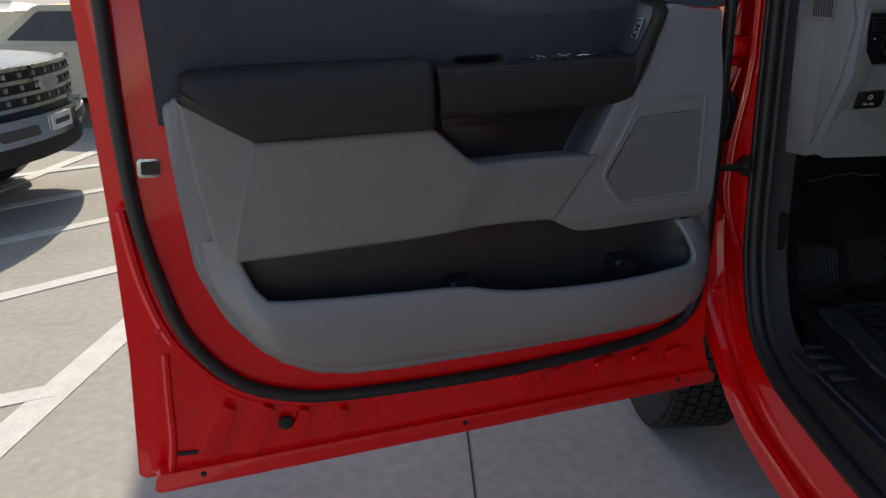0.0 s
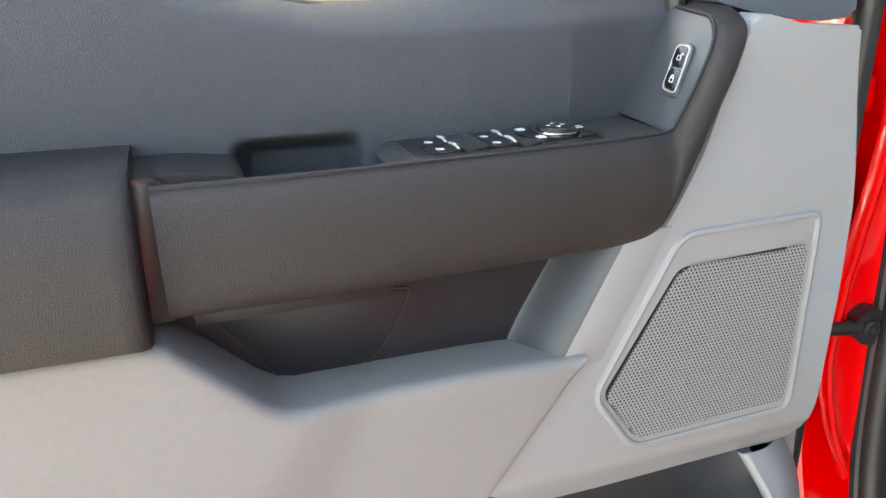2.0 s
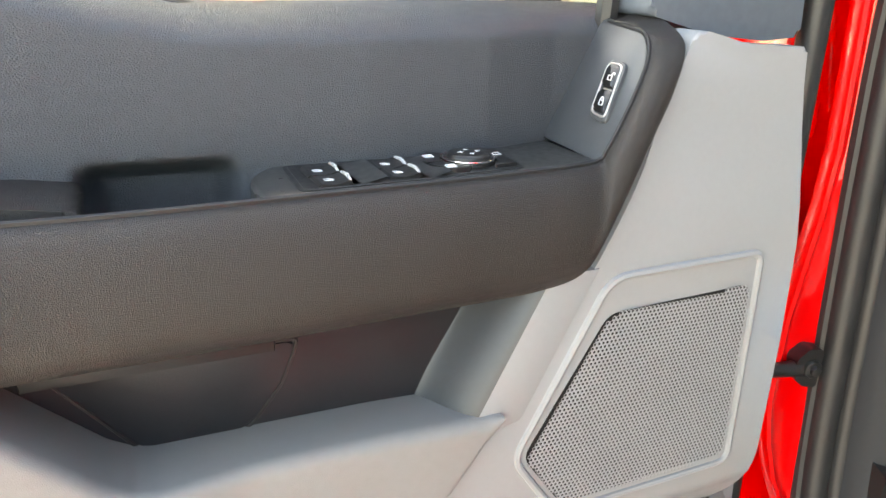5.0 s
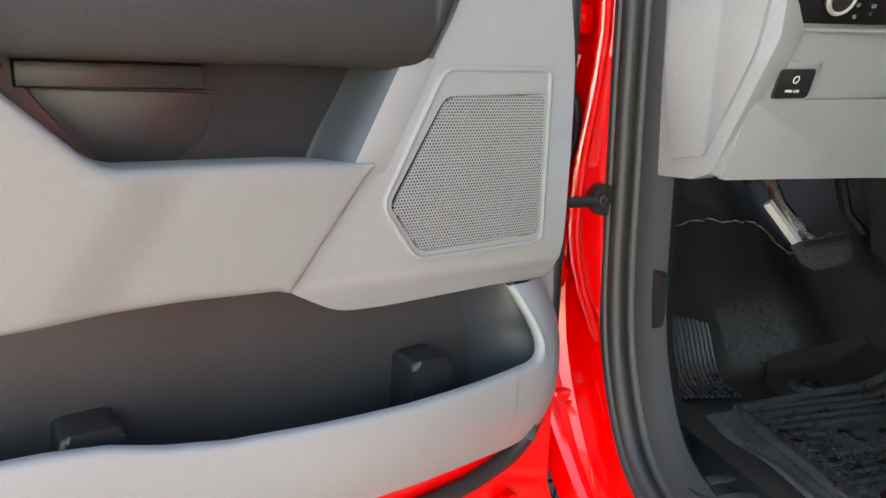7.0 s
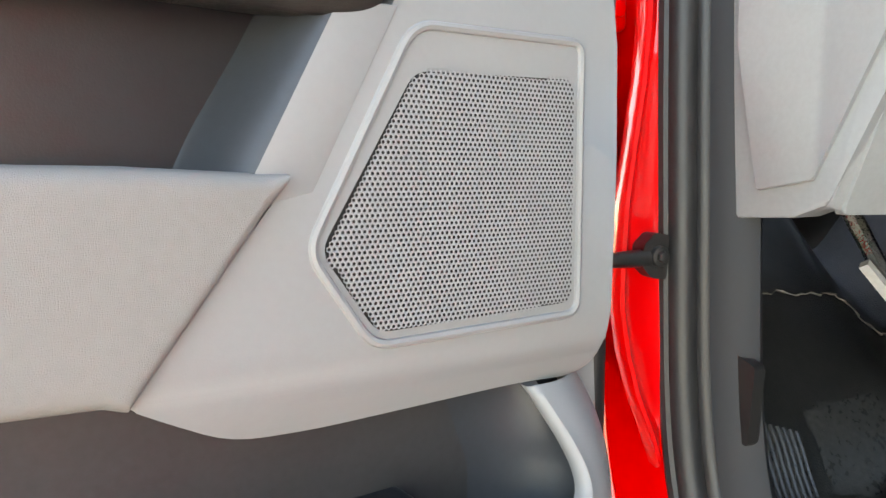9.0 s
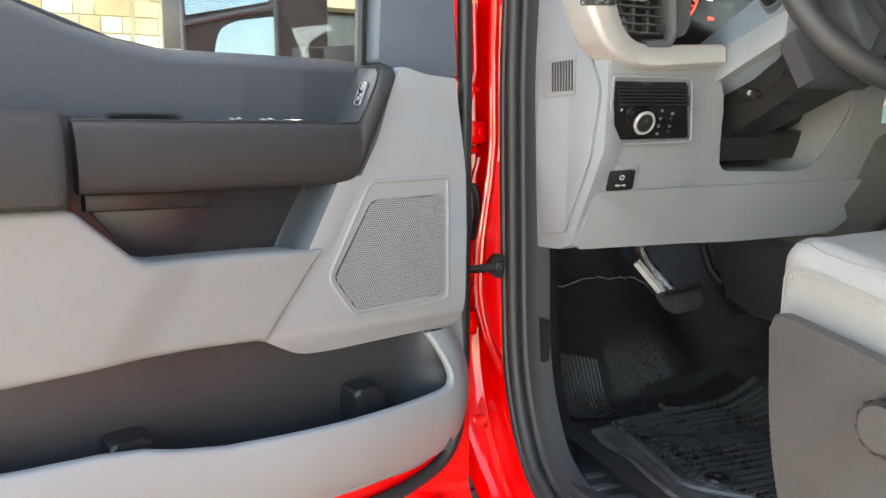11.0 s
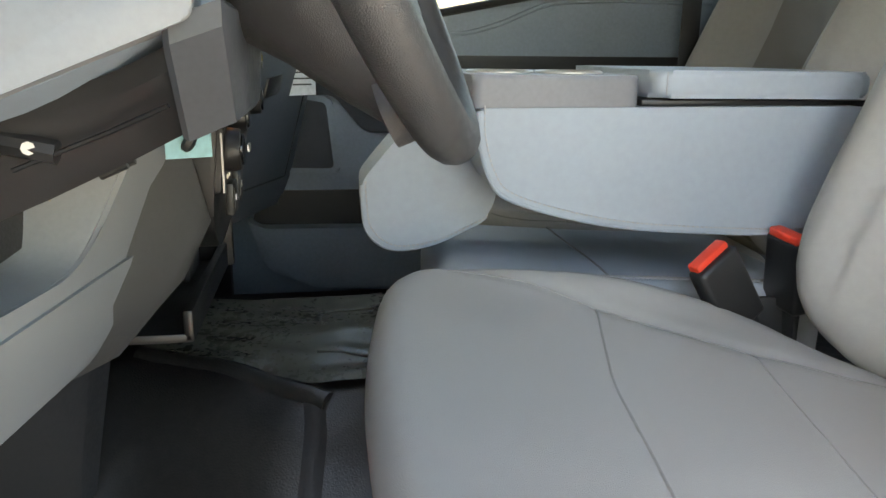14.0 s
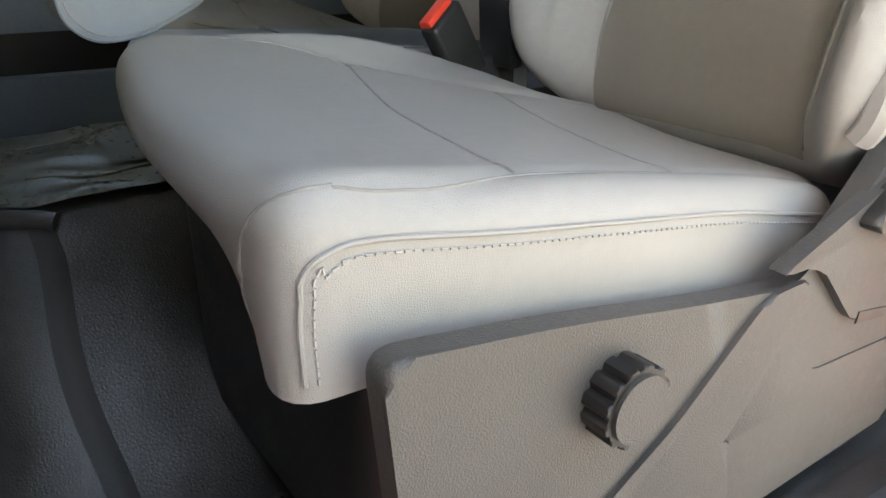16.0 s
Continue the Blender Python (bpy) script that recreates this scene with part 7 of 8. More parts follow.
bm = slab(fillet([(0.80, 1.152), (0.70, 1.06), (0.52, 1.045), (0.52, 1.02), (0.72, 1.03), (0.83, 1.03)], 0.012), 0.026, 0.033, shf, 0.006, 3)
part("lower_rib", bm, SHM, body)
part("recliner_lever", slab(fillet([(0.70, 1.205), (0.56, 1.155), (0.50, 1.18), (0.55, 1.25), (0.64, 1.24)], 0.02), 0.036, 0.056, shf, 0.008, 3), BLACKP, sh)
part("print_bar", slab([(0.655, 1.098), (0.60, 1.090), (0.60, 1.100), (0.653, 1.110)], 0.0395, 0.0412, shf), BLACKP, body)
KC = shf(0.970, 1.139, 0.030)
bm = bmesh.new()
prof_k = []
for j in range(96):
    a = 2 * math.pi * j / 96
    lobe = 0.0315 - 0.0045 * max(0, math.cos(a * 12)) ** 1.5
    prof_k.append((lobe * math.cos(a), lobe * math.sin(a)))
kfun = lambda y, z, h: Vector((KC.x - h, KC.y + y, KC.z + z))
prism(bm, prof_k, -0.004, 0.024, kfun, 0.002, 2)
kb = part("knob", bm, BLACKP, sh, "scalloped plastic height knob")
part("knob_cap", slab([(0.0255 * math.cos(2 * math.pi * j / 48), 0.0255 * math.sin(2 * math.pi * j / 48)) for j in range(48)], 0.02, 0.0275, kfun, 0.003, 3), SHM, kb)
part("seat_hook", tube(bmesh.new(), smooth_path([(0.84, 0.655, 1.36), (0.825, 0.66, 1.33), (0.825, 0.67, 1.29), (0.835, 0.67, 1.27)], 5), 0.014, 8), SEAT, seat, "vinyl side airbag flap edge")

# centre seat, folded armrest, nose cushion
cc = thing("middle_car_seat", (1.5, 0.9, 0.95), "grey vinyl centre seat cushion between the front seats", "car seat", "front seats")
ctop = lambda x, y: 1.303 + (y - 0.9) * 0.06
cont = fillet([(1.345, 0.58), (1.665, 0.58), (1.665, 1.06), (1.60, 1.085), (1.42, 1.085), (1.345, 1.05)], 0.04, 6)
bm = pillow(bmesh.new(), cont, ctop, lambda x, y: 1.19, 0.035)
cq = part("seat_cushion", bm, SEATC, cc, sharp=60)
for pts in ([(1.375, 1.03), (1.374, 0.90), (1.374, 0.75), (1.374, 0.62)], [(1.375, 0.875), (1.45, 0.872), (1.55, 0.875), (1.64, 0.875)]):
    part("seam", tube(bmesh.new(), on_top(ctop, pts, 6, 0.0005), 0.0016, 6), SEAMD, cq)
ssm = bmesh.new()
run = on_top(ctop, [(1.368, 1.03), (1.367, 0.85), (1.367, 0.62)], 24, 0.0008)
stitches(ssm, run)
part("stitching", ssm, THREAD, cq)["kind"] = "stuff"
part("base", box(bmesh.new(), (1.505, 0.82, 1.13), (0.28, 0.46, 0.15), bev=0.02), RUBBER, cc)
part("leg", box(bmesh.new(), (1.37, 1.02, 1.15), (0.02, 0.03, 0.14), bev=0.003), RUBBER, cc)

ar = thing("centre_console", (1.5, 0.8, 1.35), "light grey folded centre console with a dark cup holder tray", "console")
af = lambda y, z, h: Vector((1.51 - h, y, z))
side = [(1.050, 1.508), (1.047, 1.47), (1.035, 1.428), (1.012, 1.406), (0.94, 1.383), (0.85, 1.367), (0.70, 1.357), (0.56, 1.355), (0.56, 1.512)]
bm = slab(fillet(side, [0.008, 0.02, 0.02, 0.02, 0.05, 0.05, 0.05, 0.02, 0.02], 4), -0.152, 0.152, af, 0.014, 4, True)
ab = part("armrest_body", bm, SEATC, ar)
pp = [(1.048, 1.505), (1.046, 1.47), (1.034, 1.430), (1.012, 1.405), (0.94, 1.382), (0.85, 1.366), (0.70, 1.356), (0.58, 1.354)]
part("piping", tube(bmesh.new(), [Vector((1.3605, p.x, p.y)) for p in smooth_path([(a, b, 0) for a, b in pp], 6)], 0.0032, 8), SEATC, ab)
sb = bmesh.new()
run = [Vector((1.3575, p.x - 0.006, p.y + 0.006)) for p in smooth_path([(a, b, 0) for a, b in pp], 10)]
stitches(sb, run, 0.0060, 0.0040, 0.0010)
part("stitching", sb, THREAD, ab)["kind"] = "stuff"
bm = slab(fillet([(1.362, 0.858), (1.658, 0.858), (1.658, 1.056), (1.362, 1.056)], 0.012), 1.508, 1.545, flat, 0.006, 3)
tr_ = part("tray", bm, TRAYP, ar, "dark grey cup holder tray")
for y in (0.91, 1.00):
    bm = tube(bmesh.new(), [(1.47 + 0.040 * math.cos(a), y + 0.040 * math.sin(a), 1.5455) for a in [2 * math.pi * j / 36 for j in range(36)]], 0.003, 6, True)
    part("cup_ring", bm, SILVER, tr_)
    part("cup_well", cyl(bmesh.new(), (1.47, y, 1.5445), (0, 0, 1), 0.038, 0.038, 0.002, 32), BLACKP, tr_)
bm = slab(fillet([(1.358, 0.56), (1.662, 0.56), (1.662, 0.842), (1.358, 0.842)], 0.02), 1.520, 1.552, flat, 0.012, 4, True)
ap_ = part("arm_pad", bm, SEATC, ar, "light grey padded lid")
asb = bmesh.new()
for k in range(9):
    tube(asb, [(1.3572, 0.828, 1.524 + k * 0.003), (1.3572, 0.8285, 1.5258 + k * 0.003)], 0.0009, 5)
part("stitching", asb, THREAD, ap_)["kind"] = "stuff"
part("hinge_plate", box(bmesh.new(), (1.51, 0.70, 1.514), (0.27, 0.30, 0.008), bev=0.002), BLACKP, ar)
# nose (folded head rest) hanging off the front
nz = thing("folded_headrest", (1.5, 1.1, 1.32), "light grey stitched headrest pad of the folded centre seat", "headrest")
nf = lambda y, z, h: Vector((1.50 - h, y, z))
ns = [(1.045, 1.508), (1.085, 1.502), (1.122, 1.474), (1.152, 1.440), (1.176, 1.410), (1.171, 1.344), (1.142, 1.321), (1.090, 1.325), (1.012, 1.362), (1.00, 1.40), (1.02, 1.46)]
bm = slab(fillet(ns, [0.01, 0.03, 0.03, 0.03, 0.012, 0.02, 0.03, 0.04, 0.02, 0.03, 0.03], 5), -0.05, 0.045, nf, 0.022, 5, True)
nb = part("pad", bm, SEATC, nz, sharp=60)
run = smooth_path([(1.458, 1.1735, 1.406), (1.458, 1.1705, 1.375), (1.458, 1.167, 1.346), (1.458, 1.142, 1.3245), (1.458, 1.09, 1.328), (1.458, 1.05, 1.346), (1.458, 1.016, 1.363)], 9)
run = snap(nb, run, 0.001)
part("piping", tube(bmesh.new(), run, 0.0028, 8), SEATC, nb)
nsb = bmesh.new()
stitches(nsb, snap(nb, [p + Vector((-0.002, -0.005, 0.005)) for p in run], 0.0008), 0.0058, 0.0040, 0.0011)
part("stitching", nsb, THREAD, nb)["kind"] = "stuff"

# belt buckles
for c, tip, tw in (((1.310, 0.715, 1.235), (1.298, 0.785, 1.345), 8), ((1.335, 0.655, 1.24), (1.325, 0.668, 1.362), 58)):
    bu = thing("belt_buckle", c, "black seat belt buckle with a red release button", "seat belt buckle", "belt buckles")
    d = (Vector(tip) - Vector(c)).normalized()
    rot = d.to_track_quat("Z", "Y").to_matrix().to_4x4()
    m = Matrix.Translation(c) @ rot @ Matrix.Rotation(radians(90 + tw), 4, "Z")
    L = (Vector(tip) - Vector(c)).length
    bm = box(bmesh.new(), (0, 0, L / 2 + 0.012), (0.062, 0.026, L - 0.03), m, 0.006, 3)
    part("casing", bm, BLACKP, bu)
    bm = box(bmesh.new(), (0, 0.004, L - 0.001), (0.052, 0.017, 0.012), m, 0.003)
    part("release_button", bm, REDB, bu)
    bm = box(bmesh.new(), (0, 0, -0.01), (0.045, 0.008, 0.08), m, 0.003)
    part("strap", bm, RUBBER, bu)
part("strap", box(bmesh.new(), (1.337, 0.672, 1.238), (0.010, 0.075, 0.085), bev=0.004), RUBBER, bu)

# ---- far door, seen from inside ----
fd = thing("passenger_door", (2.28, 0.9, 0.9), "closed passenger door with slate trim and map pocket", "car door")
ff = lambda y, z, h: Vector((2.27 - h, y, z))
bm = slab(fillet([(1.50, 0.98), (1.50, 1.30), (1.42, 1.64), (1.20, 1.645), (0.95, 1.65), (0.70, 1.70), (0.45, 1.72), (0.20, 1.73), (-0.04, 1.73), (-0.04, 0.98)], 0.03), -0.05, 0.0, ff, 0.012, 3)
part("trim_panel", bm, FARP, fd)
bm = slab(fillet([(1.40, 1.56), (0.30, 1.565), (0.30, 1.535), (1.36, 1.50)], 0.01), 0.0, 0.06, ff, 0.012, 3)
part("armrest", bm, BLACKP, fd)
bm = slab(fillet([(1.36, 1.46), (1.20, 1.475), (1.13, 1.39), (1.05, 1.385), (0.35, 1.39), (0.35, 1.545), (1.10, 1.545)], 0.02), 0.0, 0.012, ff, 0.006, 3)
part("bolster", bm, CHAR, fd)
bm = slab(fillet([(1.345, 1.298), (1.185, 1.295), (1.20, 1.465), (1.30, 1.48)], 0.015), 0.0, 0.018, ff, 0.006, 3)
part("speaker_pod", bm, FARP, fd)
part("speaker_grille", slab(fillet([(1.33, 1.31), (1.20, 1.307), (1.215, 1.455), (1.295, 1.468)], 0.012), 0.016, 0.020, ff, 0.002), CHAR, fd)
bm = slab(fillet([(1.39, 1.18), (1.37, 1.255), (0.35, 1.25), (0.35, 1.16), (1.36, 1.165)], 0.012), 0.0, 0.006, ff)
part("pocket_lining", bm, BLACKP, fd)
bm = slab(fillet([(1.40, 1.20), (1.375, 1.175), (0.35, 1.165), (0.35, 1.02), (1.25, 1.03), (1.36, 1.08)], 0.02), 0.0, 0.05, ff, 0.015, 4)
part("map_pocket", bm, FARP, fd)
bm = tube(bmesh.new(), [Vector((2.262, y, z)) for y, z in ((1.30, 1.650), (0.95, 1.655), (0.70, 1.705), (0.45, 1.725), (0.2, 1.735))], 0.009, 8)
part("belt_seal", bm, SEAL, fd)
bm = slab([(1.38, 1.62), (0.20, 1.66), (0.20, 1.98), (1.15, 1.98)], -0.045, -0.04, ff)
part("window_glass", bm, PGLASS, fd)
part("door_skin", box(bmesh.new(), (2.36, 0.75, 1.2), (0.06, 1.55, 0.86), bev=0.02), RED, fd)
part("upper_crease", tube(bmesh.new(), smooth_path([(2.273, 0.93, 1.608), (2.271, 0.88, 1.615), (2.270, 0.81, 1.636), (2.270, 0.735, 1.668), (2.270, 0.68, 1.682), (2.270, 0.55, 1.690), (2.270, 0.30, 1.69)], 5), 0.006, 6), FARP, fd)
sbx = thing("seat_belt_clip", (2.15, 0.30, 1.6), "red-tipped seat belt guide by the far seat", "seat belt")
part("clip", box(bmesh.new(), (2.20, 0.40, 1.715), (0.014, 0.022, 0.04), bev=0.004), REDB, sbx)
part("belt", box(bmesh.new(), (2.21, 0.38, 1.55), (0.006, 0.045, 0.5), bev=0.001), RUBBER, sbx)
part("sill_trim", box(bmesh.new(), (2.275, 0.55, 0.93), (0.09, 2.3, 0.15), bev=0.02), BLACKP, cab)
part("far_kick_panel", box(bmesh.new(), (2.29, 1.77, 1.28), (0.07, 0.66, 0.90), bev=0.02), BLACKP, cab)
# rear bench hint and far rear body side
bm = box(bmesh.new(), (1.51, -0.75, 1.15), (1.36, 0.5, 0.30), bev=0.06, seg=4)
rb = thing("rear_bench", (1.51, -0.8, 0.9), "grey vinyl rear bench", "car seat")
part("seat_cushion", bm, SEAT, rb)
part("backrest", box(bmesh.new(), (1.51, -1.2, 1.5), (1.36, 0.14, 0.6), bev=0.05, seg=4), SEAT, rb)
part("base", box(bmesh.new(), (1.51, -0.8, 0.95), (1.3, 0.4, 0.14), bev=0.02), RUBBER, rb)
part("rear_side", box(bmesh.new(), (2.30, -0.6, 1.25), (0.12, 1.6, 0.9), bev=0.04), BLUEP, cab)

# door mirrors
MIRB = mat("black_brown_mirror_plastic", (0.0065, 0.0048, 0.0046), 0.55, vary=0.08, scale=12, bump=0.1, bscale=800)
SLATE = mat("slate_mirror_trim", (0.050, 0.068, 0.076), 0.40, vary=0.05, scale=10)
def mirror(name, base, facing, flip):
    mo_ = thing(name, base, "large black towing mirror with two panes", "mirror")
    m = Matrix.Translation(base) @ Matrix.Rotation(facing, 4, "Z")
    w = lambda x, z, h: m @ Vector((x, -h, z))
    part("housing", slab(fillet([(-0.086, -0.176), (0.175, -0.170), (0.175, 0.20), (-0.090, 0.20)], 0.02, 6), -0.11, -0.004, w, 0.008, 4), MIRB, mo_)
    edge = fillet([(-0.097, -0.181), (0.083, -0.177), (0.0815, 0.19), (-0.099, 0.19)], [0.022, 0.022, 0.03, 0.03], 6)
    part("rim", tube(bmesh.new(), [w(x + 0.004 * (x < 0) - 0.004 * (x > 0), z + 0.004 * (z < 0), 0.004) for x, z in edge], 0.0052, 8, True), SLATE, mo_)
    part("socket", slab(fillet([(-0.094, -0.176), (0.079, -0.172), (0.078, 0.185), (-0.096, 0.185)], 0.02, 6), -0.006, 0.001, w), MIRB, mo_)
    part("divider", tube(bmesh.new(), [w(-0.093, -0.088, 0.004), w(-0.06, -0.081, 0.005), w(0.06, -0.057, 0.005), w(0.078, -0.052, 0.004)], 0.0055, 8), SLATE, mo_)
    part("lower_pane", slab(fillet([(-0.045, -0.167), (0.050, -0.168), (0.074, -0.155), (0.075, -0.071), (0.0, -0.081), (-0.028, -0.097)], [0.006, 0.014, 0.014, 0.006, 0.02, 0.014], 5), 0.001, 0.005, w), MIRROR, mo_)
    part("upper_pane", slab(fillet([(-0.090, -0.073), (0.071, -0.043), (0.073, 0.17), (-0.090, 0.17)], [0.008, 0.012, 0.02, 0.02], 5), 0.001, 0.005, w), MIRROR, mo_)
    for z in (-0.150, 0.030):
        part("arm", slab(fillet([(flip * 0.106, z - 0.029), (flip * 0.30, z - 0.030), (flip * 0.30, z + 0.034), (flip * 0.168, z + 0.026), (flip * 0.108, z + 0.023)][::flip], 0.006), 0.0, 0.05, lambda x, q, h: w(x, q, h - 0.05), 0.006, 3), SLATE, mo_)
        part("arm_sleeve", slab(fillet([(flip * 0.130, z - 0.026), (flip * 0.166, z - 0.026), (flip * 0.168, z + 0.022), (flip * 0.130, z + 0.020)][::flip], 0.004), 0.0, 0.012, lambda x, q, h: w(x, q, h - 0.006), 0.003), MIRB, mo_)
    return mo_


mirror("towing_mirror", (0.268, 1.965, 1.735), radians(-14), 1)
mirror("towing_mirror", (2.58, 1.10, 1.88), radians(-14), -1)

# ---- parked vehicles ----
DKBLUE = mat("dark_blue_paint", (0.03, 0.045, 0.075), 0.35, vary=0.05, scale=3, coat=0.25, spec=0.3)
BEIGE = mat("beige_paint", (0.55, 0.50, 0.40), 0.3, vary=0.03, scale=3, coat=1.0)
WHITEP = mat("white_paint", (0.75, 0.75, 0.73), 0.3, vary=0.03, scale=3, coat=1.0)
TINT = mat("tinted_car_glass", (0.03, 0.045, 0.07), 0.06, vary=0.1)


def bowed(bm, at=(-2.75, 5.75, 0), turn=89):
    # rounds the nose: its ends stand further back than its middle
    m = Matrix.Translation(at) @ Matrix.Rotation(radians(turn), 4, "Z")
    bm.transform(m.inverted())
    for x in (-0.75, -0.5, -0.25, 0.0, 0.25, 0.5, 0.75):
        bmesh.ops.bisect_plane(bm, geom=bm.verts[:] + bm.edges[:] + bm.faces[:], plane_co=(x, 0, 0), plane_no=(1, 0, 0))
    for v in bm.verts:
        v.co.y += 0.30 * v.co.x ** 2 * max(0.0, 1.0 - max(0.0, v.co.y) / 1.4)
    bm.transform(m)
    return bm


def vehicle(name, at, turn, paint, label, length, width, hood, roof, truck, cat):
    v = thing(name, at, label, cat)
    m = Matrix.Translation(at) @ Matrix.Rotation(radians(turn), 4, "Z")
    f = lambda y, z, h: m @ Vector((h, y, z))  # nose towards -y
    L, W = length, width / 2
    sidep = [(0.0, 0.45), (0.02, 0.95 * hood), (0.12, hood * 0.98), (L * 0.27, hood + 0.06), (L, hood + 0.02), (L, 0.45)] if truck else [(0, 0.35), (0.03, 0.62), (0.15, hood * 0.88), (L * 0.28, hood), (L * 0.82, hood + 0.04), (L, hood - 0.05), (L, 0.4)]
    bm = slab(fillet(sidep, 0.10, 4), -W, W, f, 0.07, 4, True)
    part("body", bowed(bm, at, turn), paint, v)
    cabp = [(L * 0.26, hood), (L * 0.38, roof), (L * 0.68, roof), (L * 0.72, hood)] if truck else [(L * 0.22, hood - 0.02), (L * 0.40, roof), (L * 0.68, roof), (L * 0.90, hood)]
    part("cabin", slab(fillet(cabp, 0.12, 4), -W * 0.86, W * 0.86, f, 0.06, 3, True), paint, v)
    cg = [(L * 0.29, hood + 0.06), (L * 0.39, roof - 0.08), (L * 0.52, roof - 0.08), (L * 0.52, hood + 0.06)] if truck else [(L * 0.29, hood + 0.05), (L * 0.41, roof - 0.07), (L * 0.54, roof - 0.07), (L * 0.54, hood + 0.05)]
    cg2 = [(L * 0.54, hood + 0.06), (L * 0.54, roof - 0.08), (L * 0.66, roof - 0.08), (L * 0.69, hood + 0.06)] if truck else [(L * 0.56, hood + 0.05), (L * 0.56, roof - 0.07), (L * 0.67, roof - 0.07), (L * 0.80, hood + 0.05)]
    for g in (cg, cg2):
        for s in (-1, 1):
            part("window", slab(fillet(g, 0.04), s * W * 0.84, s * W * 0.875, f), TINT, v)
    for y in (L * 0.18, L * 0.78):
        for s in (-1, 1):
            c = m @ Vector((s * (W - 0.12), y, 0.37 if truck else 0.33))
            ax = m.to_3x3() @ Vector((s, 0, 0))
            t = part("wheel", cyl(bmesh.new(), c - ax * 0.11, ax, 0.37 if truck else 0.33, 0.36 if truck else 0.32, 0.24, 32, 0.03), RUBBER, v)
            part("rim", cyl(bmesh.new(), c + ax * 0.10, ax, 0.24, 0.22, 0.04, 24, 0.01), STEEL, t)
    g = lambda x, z, h: m @ Vector((x, -h, z))
    return v, g, W


v1, g1, W1 = vehicle("parked_pickup", (-2.75, 5.75, 0), 89, DKBLUE, "dark blue pickup with a chrome grille parked nose-out", 5.6, 1.95, 1.10, 1.85, True, "truck")
g1 = lambda x, z, h, g=g1: g(x, 0.945 + (z - 0.945) * 0.74, h)
part("grille_backing", bowed(slab(fillet([(-0.74, 0.72), (0.74, 0.72), (0.80, 0.95), (0.76, 1.14), (-0.76, 1.14), (-0.80, 0.95)], 0.05), -0.02, 0.03, g1, 0.01)), BLACKP, v1)
for z in (0.76, 0.88, 1.00, 1.12):
    part("grille_bar", bowed(slab(fillet([(-0.74, z - 0.018), (0.74, z - 0.018), (0.74, z + 0.018), (-0.74, z + 0.018)], 0.01), 0.03, 0.055, g1, 0.008)), CHROME, v1)
for z in (0.82, 0.94, 1.06):
    for k in range(9):
        x = -0.60 + k * 0.15
        part("grille_tooth", bowed(slab([(x, z - 0.022), (x + 0.018, z - 0.022), (x + 0.018, z + 0.022), (x, z + 0.022)], 0.028, 0.045, g1)), CHROME, v1)
part("badge", bowed(slab([(0.13 * math.cos(2 * math.pi * j / 32), 0.945 + 0.075 * math.sin(2 * math.pi * j / 32)) for j in range(32)], 0.05, 0.075, g1, 0.01)), SILVER, v1, "plain oval badge")
part("bumper", bowed(slab(fillet([(-0.98, 0.44), (0.98, 0.44), (1.0, 0.60), (0.80, 0.68), (-0.80, 0.68), (-1.0, 0.60)], 0.04), -0.10, 0.10, g1, 0.04, 4)), CHROME, v1)
part("air_dam", bowed(slab(fillet([(-0.92, 0.26), (0.92, 0.26), (0.95, 0.46), (-0.95, 0.46)], 0.04), -0.10, 0.06, g1, 0.03, 3)), BLACKP, v1)
part("plate", bowed(slab(fillet([(-0.15, 0.50), (0.15, 0.50), (0.15, 0.65), (-0.15, 0.65)], 0.01), 0.10, 0.112, g1)), WHITE, v1)
part("plate_bar", bowed(slab([(-0.11, 0.55), (0.11, 0.55), (0.11, 0.60), (-0.11, 0.60)], 0.111, 0.114, g1)), DGREY, v1)
for s in (-1, 1):
    q = [(s * 0.80, 0.80), (s * 0.97, 0.82), (s * 0.97, 1.08), (s * 0.82, 1.12)]
    part("headlamp", bowed(slab(fillet(q if s > 0 else q[::-1], 0.03), -0.05, 0.03, g1, 0.01)), CHROME, v1)
    q = [(s * 0.28, 0.50), (s * 0.62, 0.50), (s * 0.66, 0.60), (s * 0.30, 0.60)]
    part("bumper_slot", bowed(slab(fillet(q if s > 0 else q[::-1], 0.02), 0.09, 0.104, g1)), DGREY, v1)
    q = [(s * 0.72, 0.50), (s * 0.88, 0.52), (s * 0.88, 0.60), (s * 0.74, 0.60)]
    part("fog_lamp", bowed(slab(fillet(q if s > 0 else q[::-1], 0.02), 0.09, 0.106, g1)), SILVER, v1)
vehicle("parked_sedan", (-5.9, 10.8, 0), 248, BEIGE, "beige sedan parked behind the dark pickup", 4.8, 1.80, 0.95, 1.40, False, "car")
vehicle("parked_pickup", (-7.3, 14.6, 0), 55, WHITEP, "white pickup parked far across the lot", 5.6, 2.0, 1.25, 1.95, True, "truck")
vehicle("parked_truck", (-6.6, 23.0, 0), 40, WHITEP, "white truck parked at the back of the lot", 5.6, 2.0, 1.25, 1.95, True, "truck")

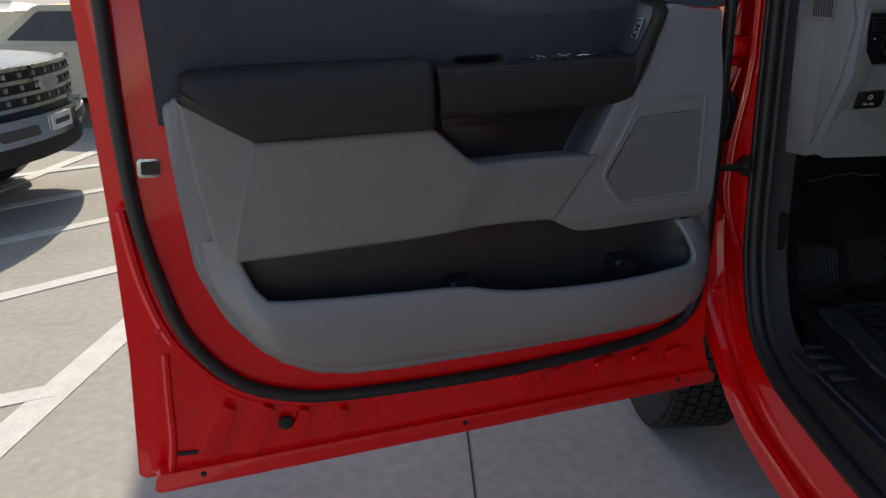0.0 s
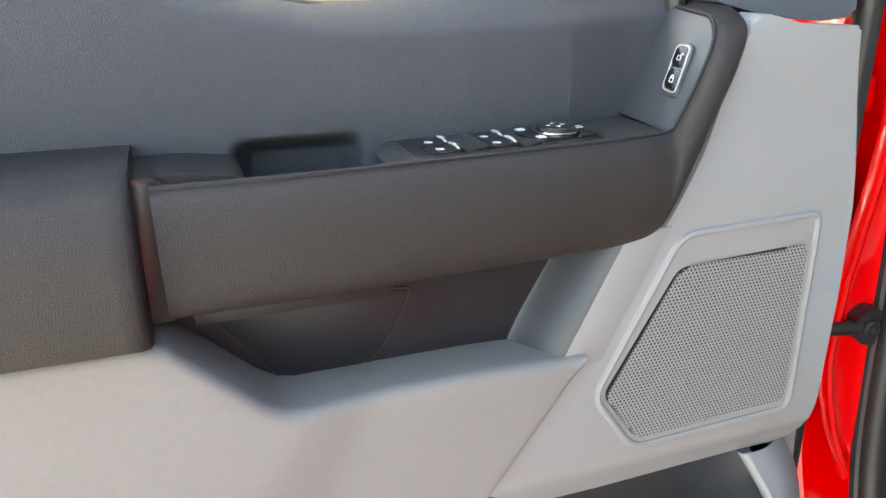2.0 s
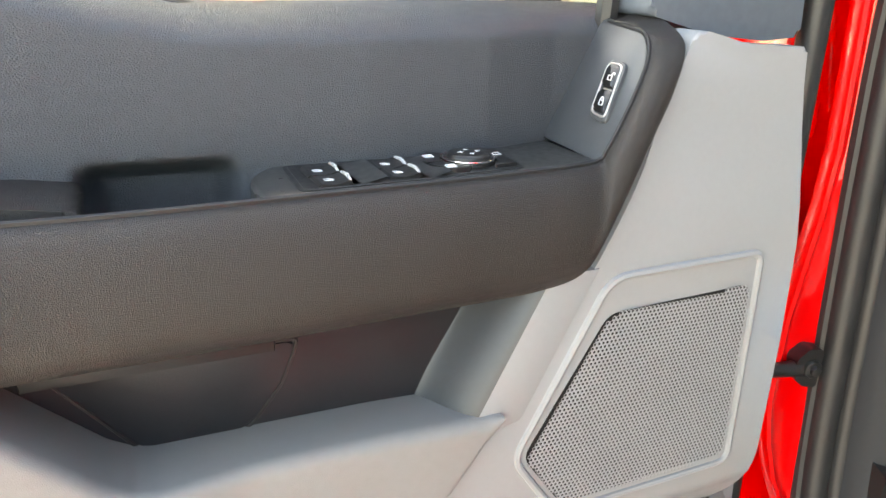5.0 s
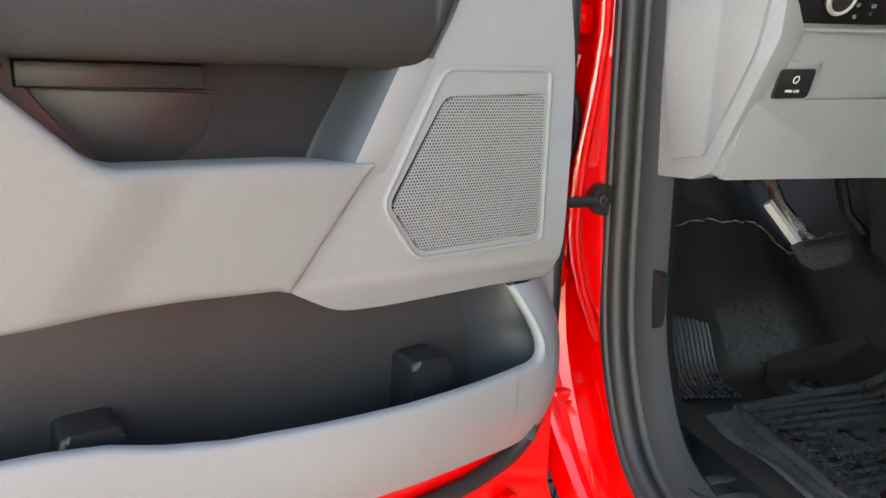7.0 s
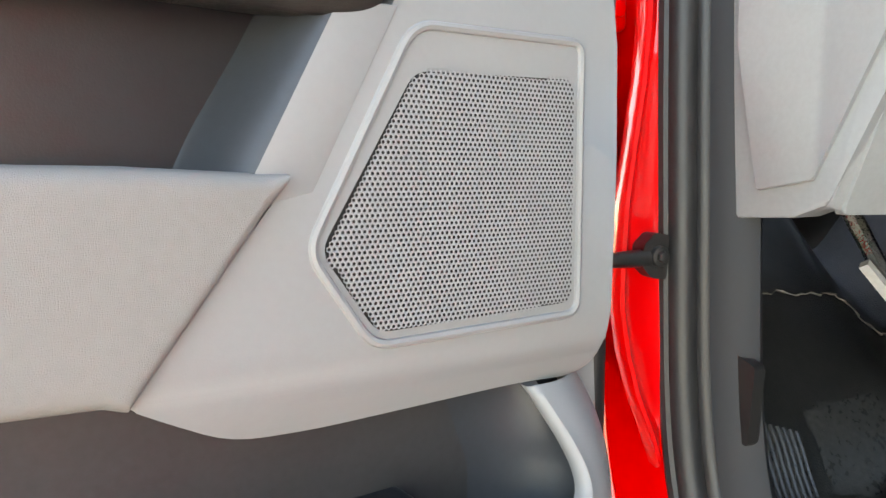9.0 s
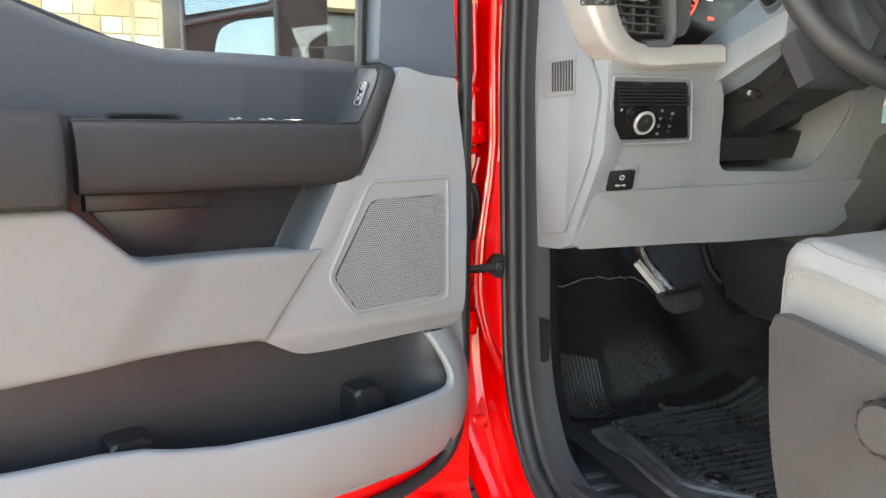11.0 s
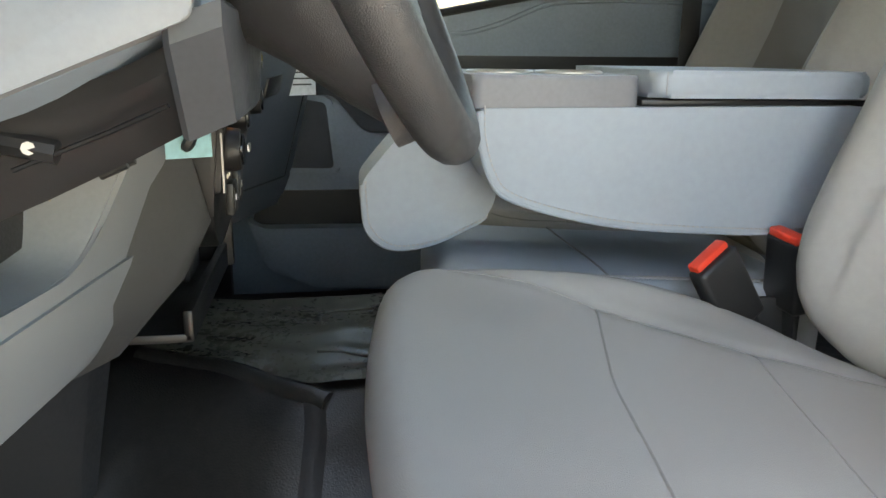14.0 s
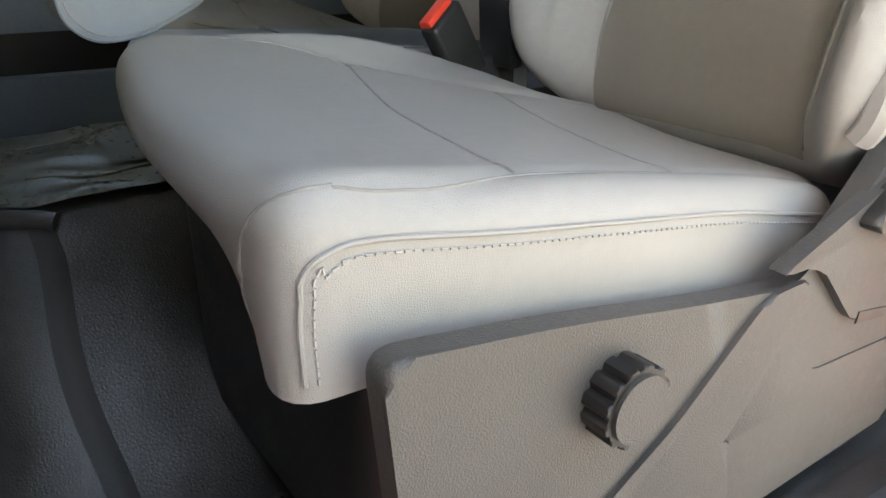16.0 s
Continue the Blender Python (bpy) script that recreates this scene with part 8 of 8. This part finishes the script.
# far trees beyond the lot on the passenger side
rnd = random.Random(5)
for tx, ty, hgt in ((16, 3, 5.5), (19, 9, 6.5), (18, -4, 6.0), (22, 5, 7.0), (20, 14, 6.0), (24, -9, 6.5)):
    tr = thing("tree", (tx, ty, 0), "leafy green tree at the edge of the lot", "tree", "lot trees")
    bm = tube(bmesh.new(), [(tx, ty, 0), (tx + 0.1, ty, hgt * 0.4), (tx, ty + 0.1, hgt * 0.75)], lambda t: 0.20 * (1 - 0.7 * t), 8)
    for k in range(5):
        a = rnd.uniform(0, 6.28)
        tube(bm, [(tx, ty, hgt * (0.35 + 0.07 * k)), (tx + math.cos(a) * hgt * 0.25, ty + math.sin(a) * hgt * 0.25, hgt * (0.6 + 0.06 * k))], lambda t: 0.07 * (1 - 0.7 * t), 6)
    part("trunk", bm, mat("bark", (0.10, 0.075, 0.05), 0.9), tr)
    vs, fs = [], []
    for k in range(1500):
        d = Vector((rnd.gauss(0, 1), rnd.gauss(0, 1), rnd.gauss(0, 0.8))).normalized()
        c = Vector((tx, ty, hgt * 0.68)) + Vector((d.x * hgt * 0.33, d.y * hgt * 0.33, d.z * hgt * 0.34)) * rnd.uniform(0.45, 1.08)
        e, g = Vector((rnd.gauss(0, 1), rnd.gauss(0, 1), rnd.gauss(0, 1))).normalized() * 0.16, Vector((rnd.gauss(0, 1), rnd.gauss(0, 1), rnd.gauss(0, 1))).normalized() * 0.11
        b0 = len(vs)
        vs += [tuple(c - e), tuple(c + g), tuple(c + e), tuple(c - g)]
        fs.append((b0, b0 + 1, b0 + 2, b0 + 3))
    me = bpy.data.meshes.new("crown")
    me.from_pydata(vs, [], fs)
    me.materials.append(TREEG)
    cw = new("crown", me)
    cw.parent, cw.matrix_parent_inverse = tr, tr.matrix_world.inverted()
    cw["kind"] = "stuff"
# low tan wall and building across the lot
fb = thing("far_building", (30, 2, 0), "low tan building across the lot", "building")
bm = box(bmesh.new(), (32, 4, 2.2), (4, 40, 4.4), bev=0.05)
part("wall", bm, STONE, fb)
for k in range(9):
    part("window", box(bmesh.new(), (29.98, -12 + k * 4, 2.2), (0.06, 1.8, 1.6)), TINT, fb)
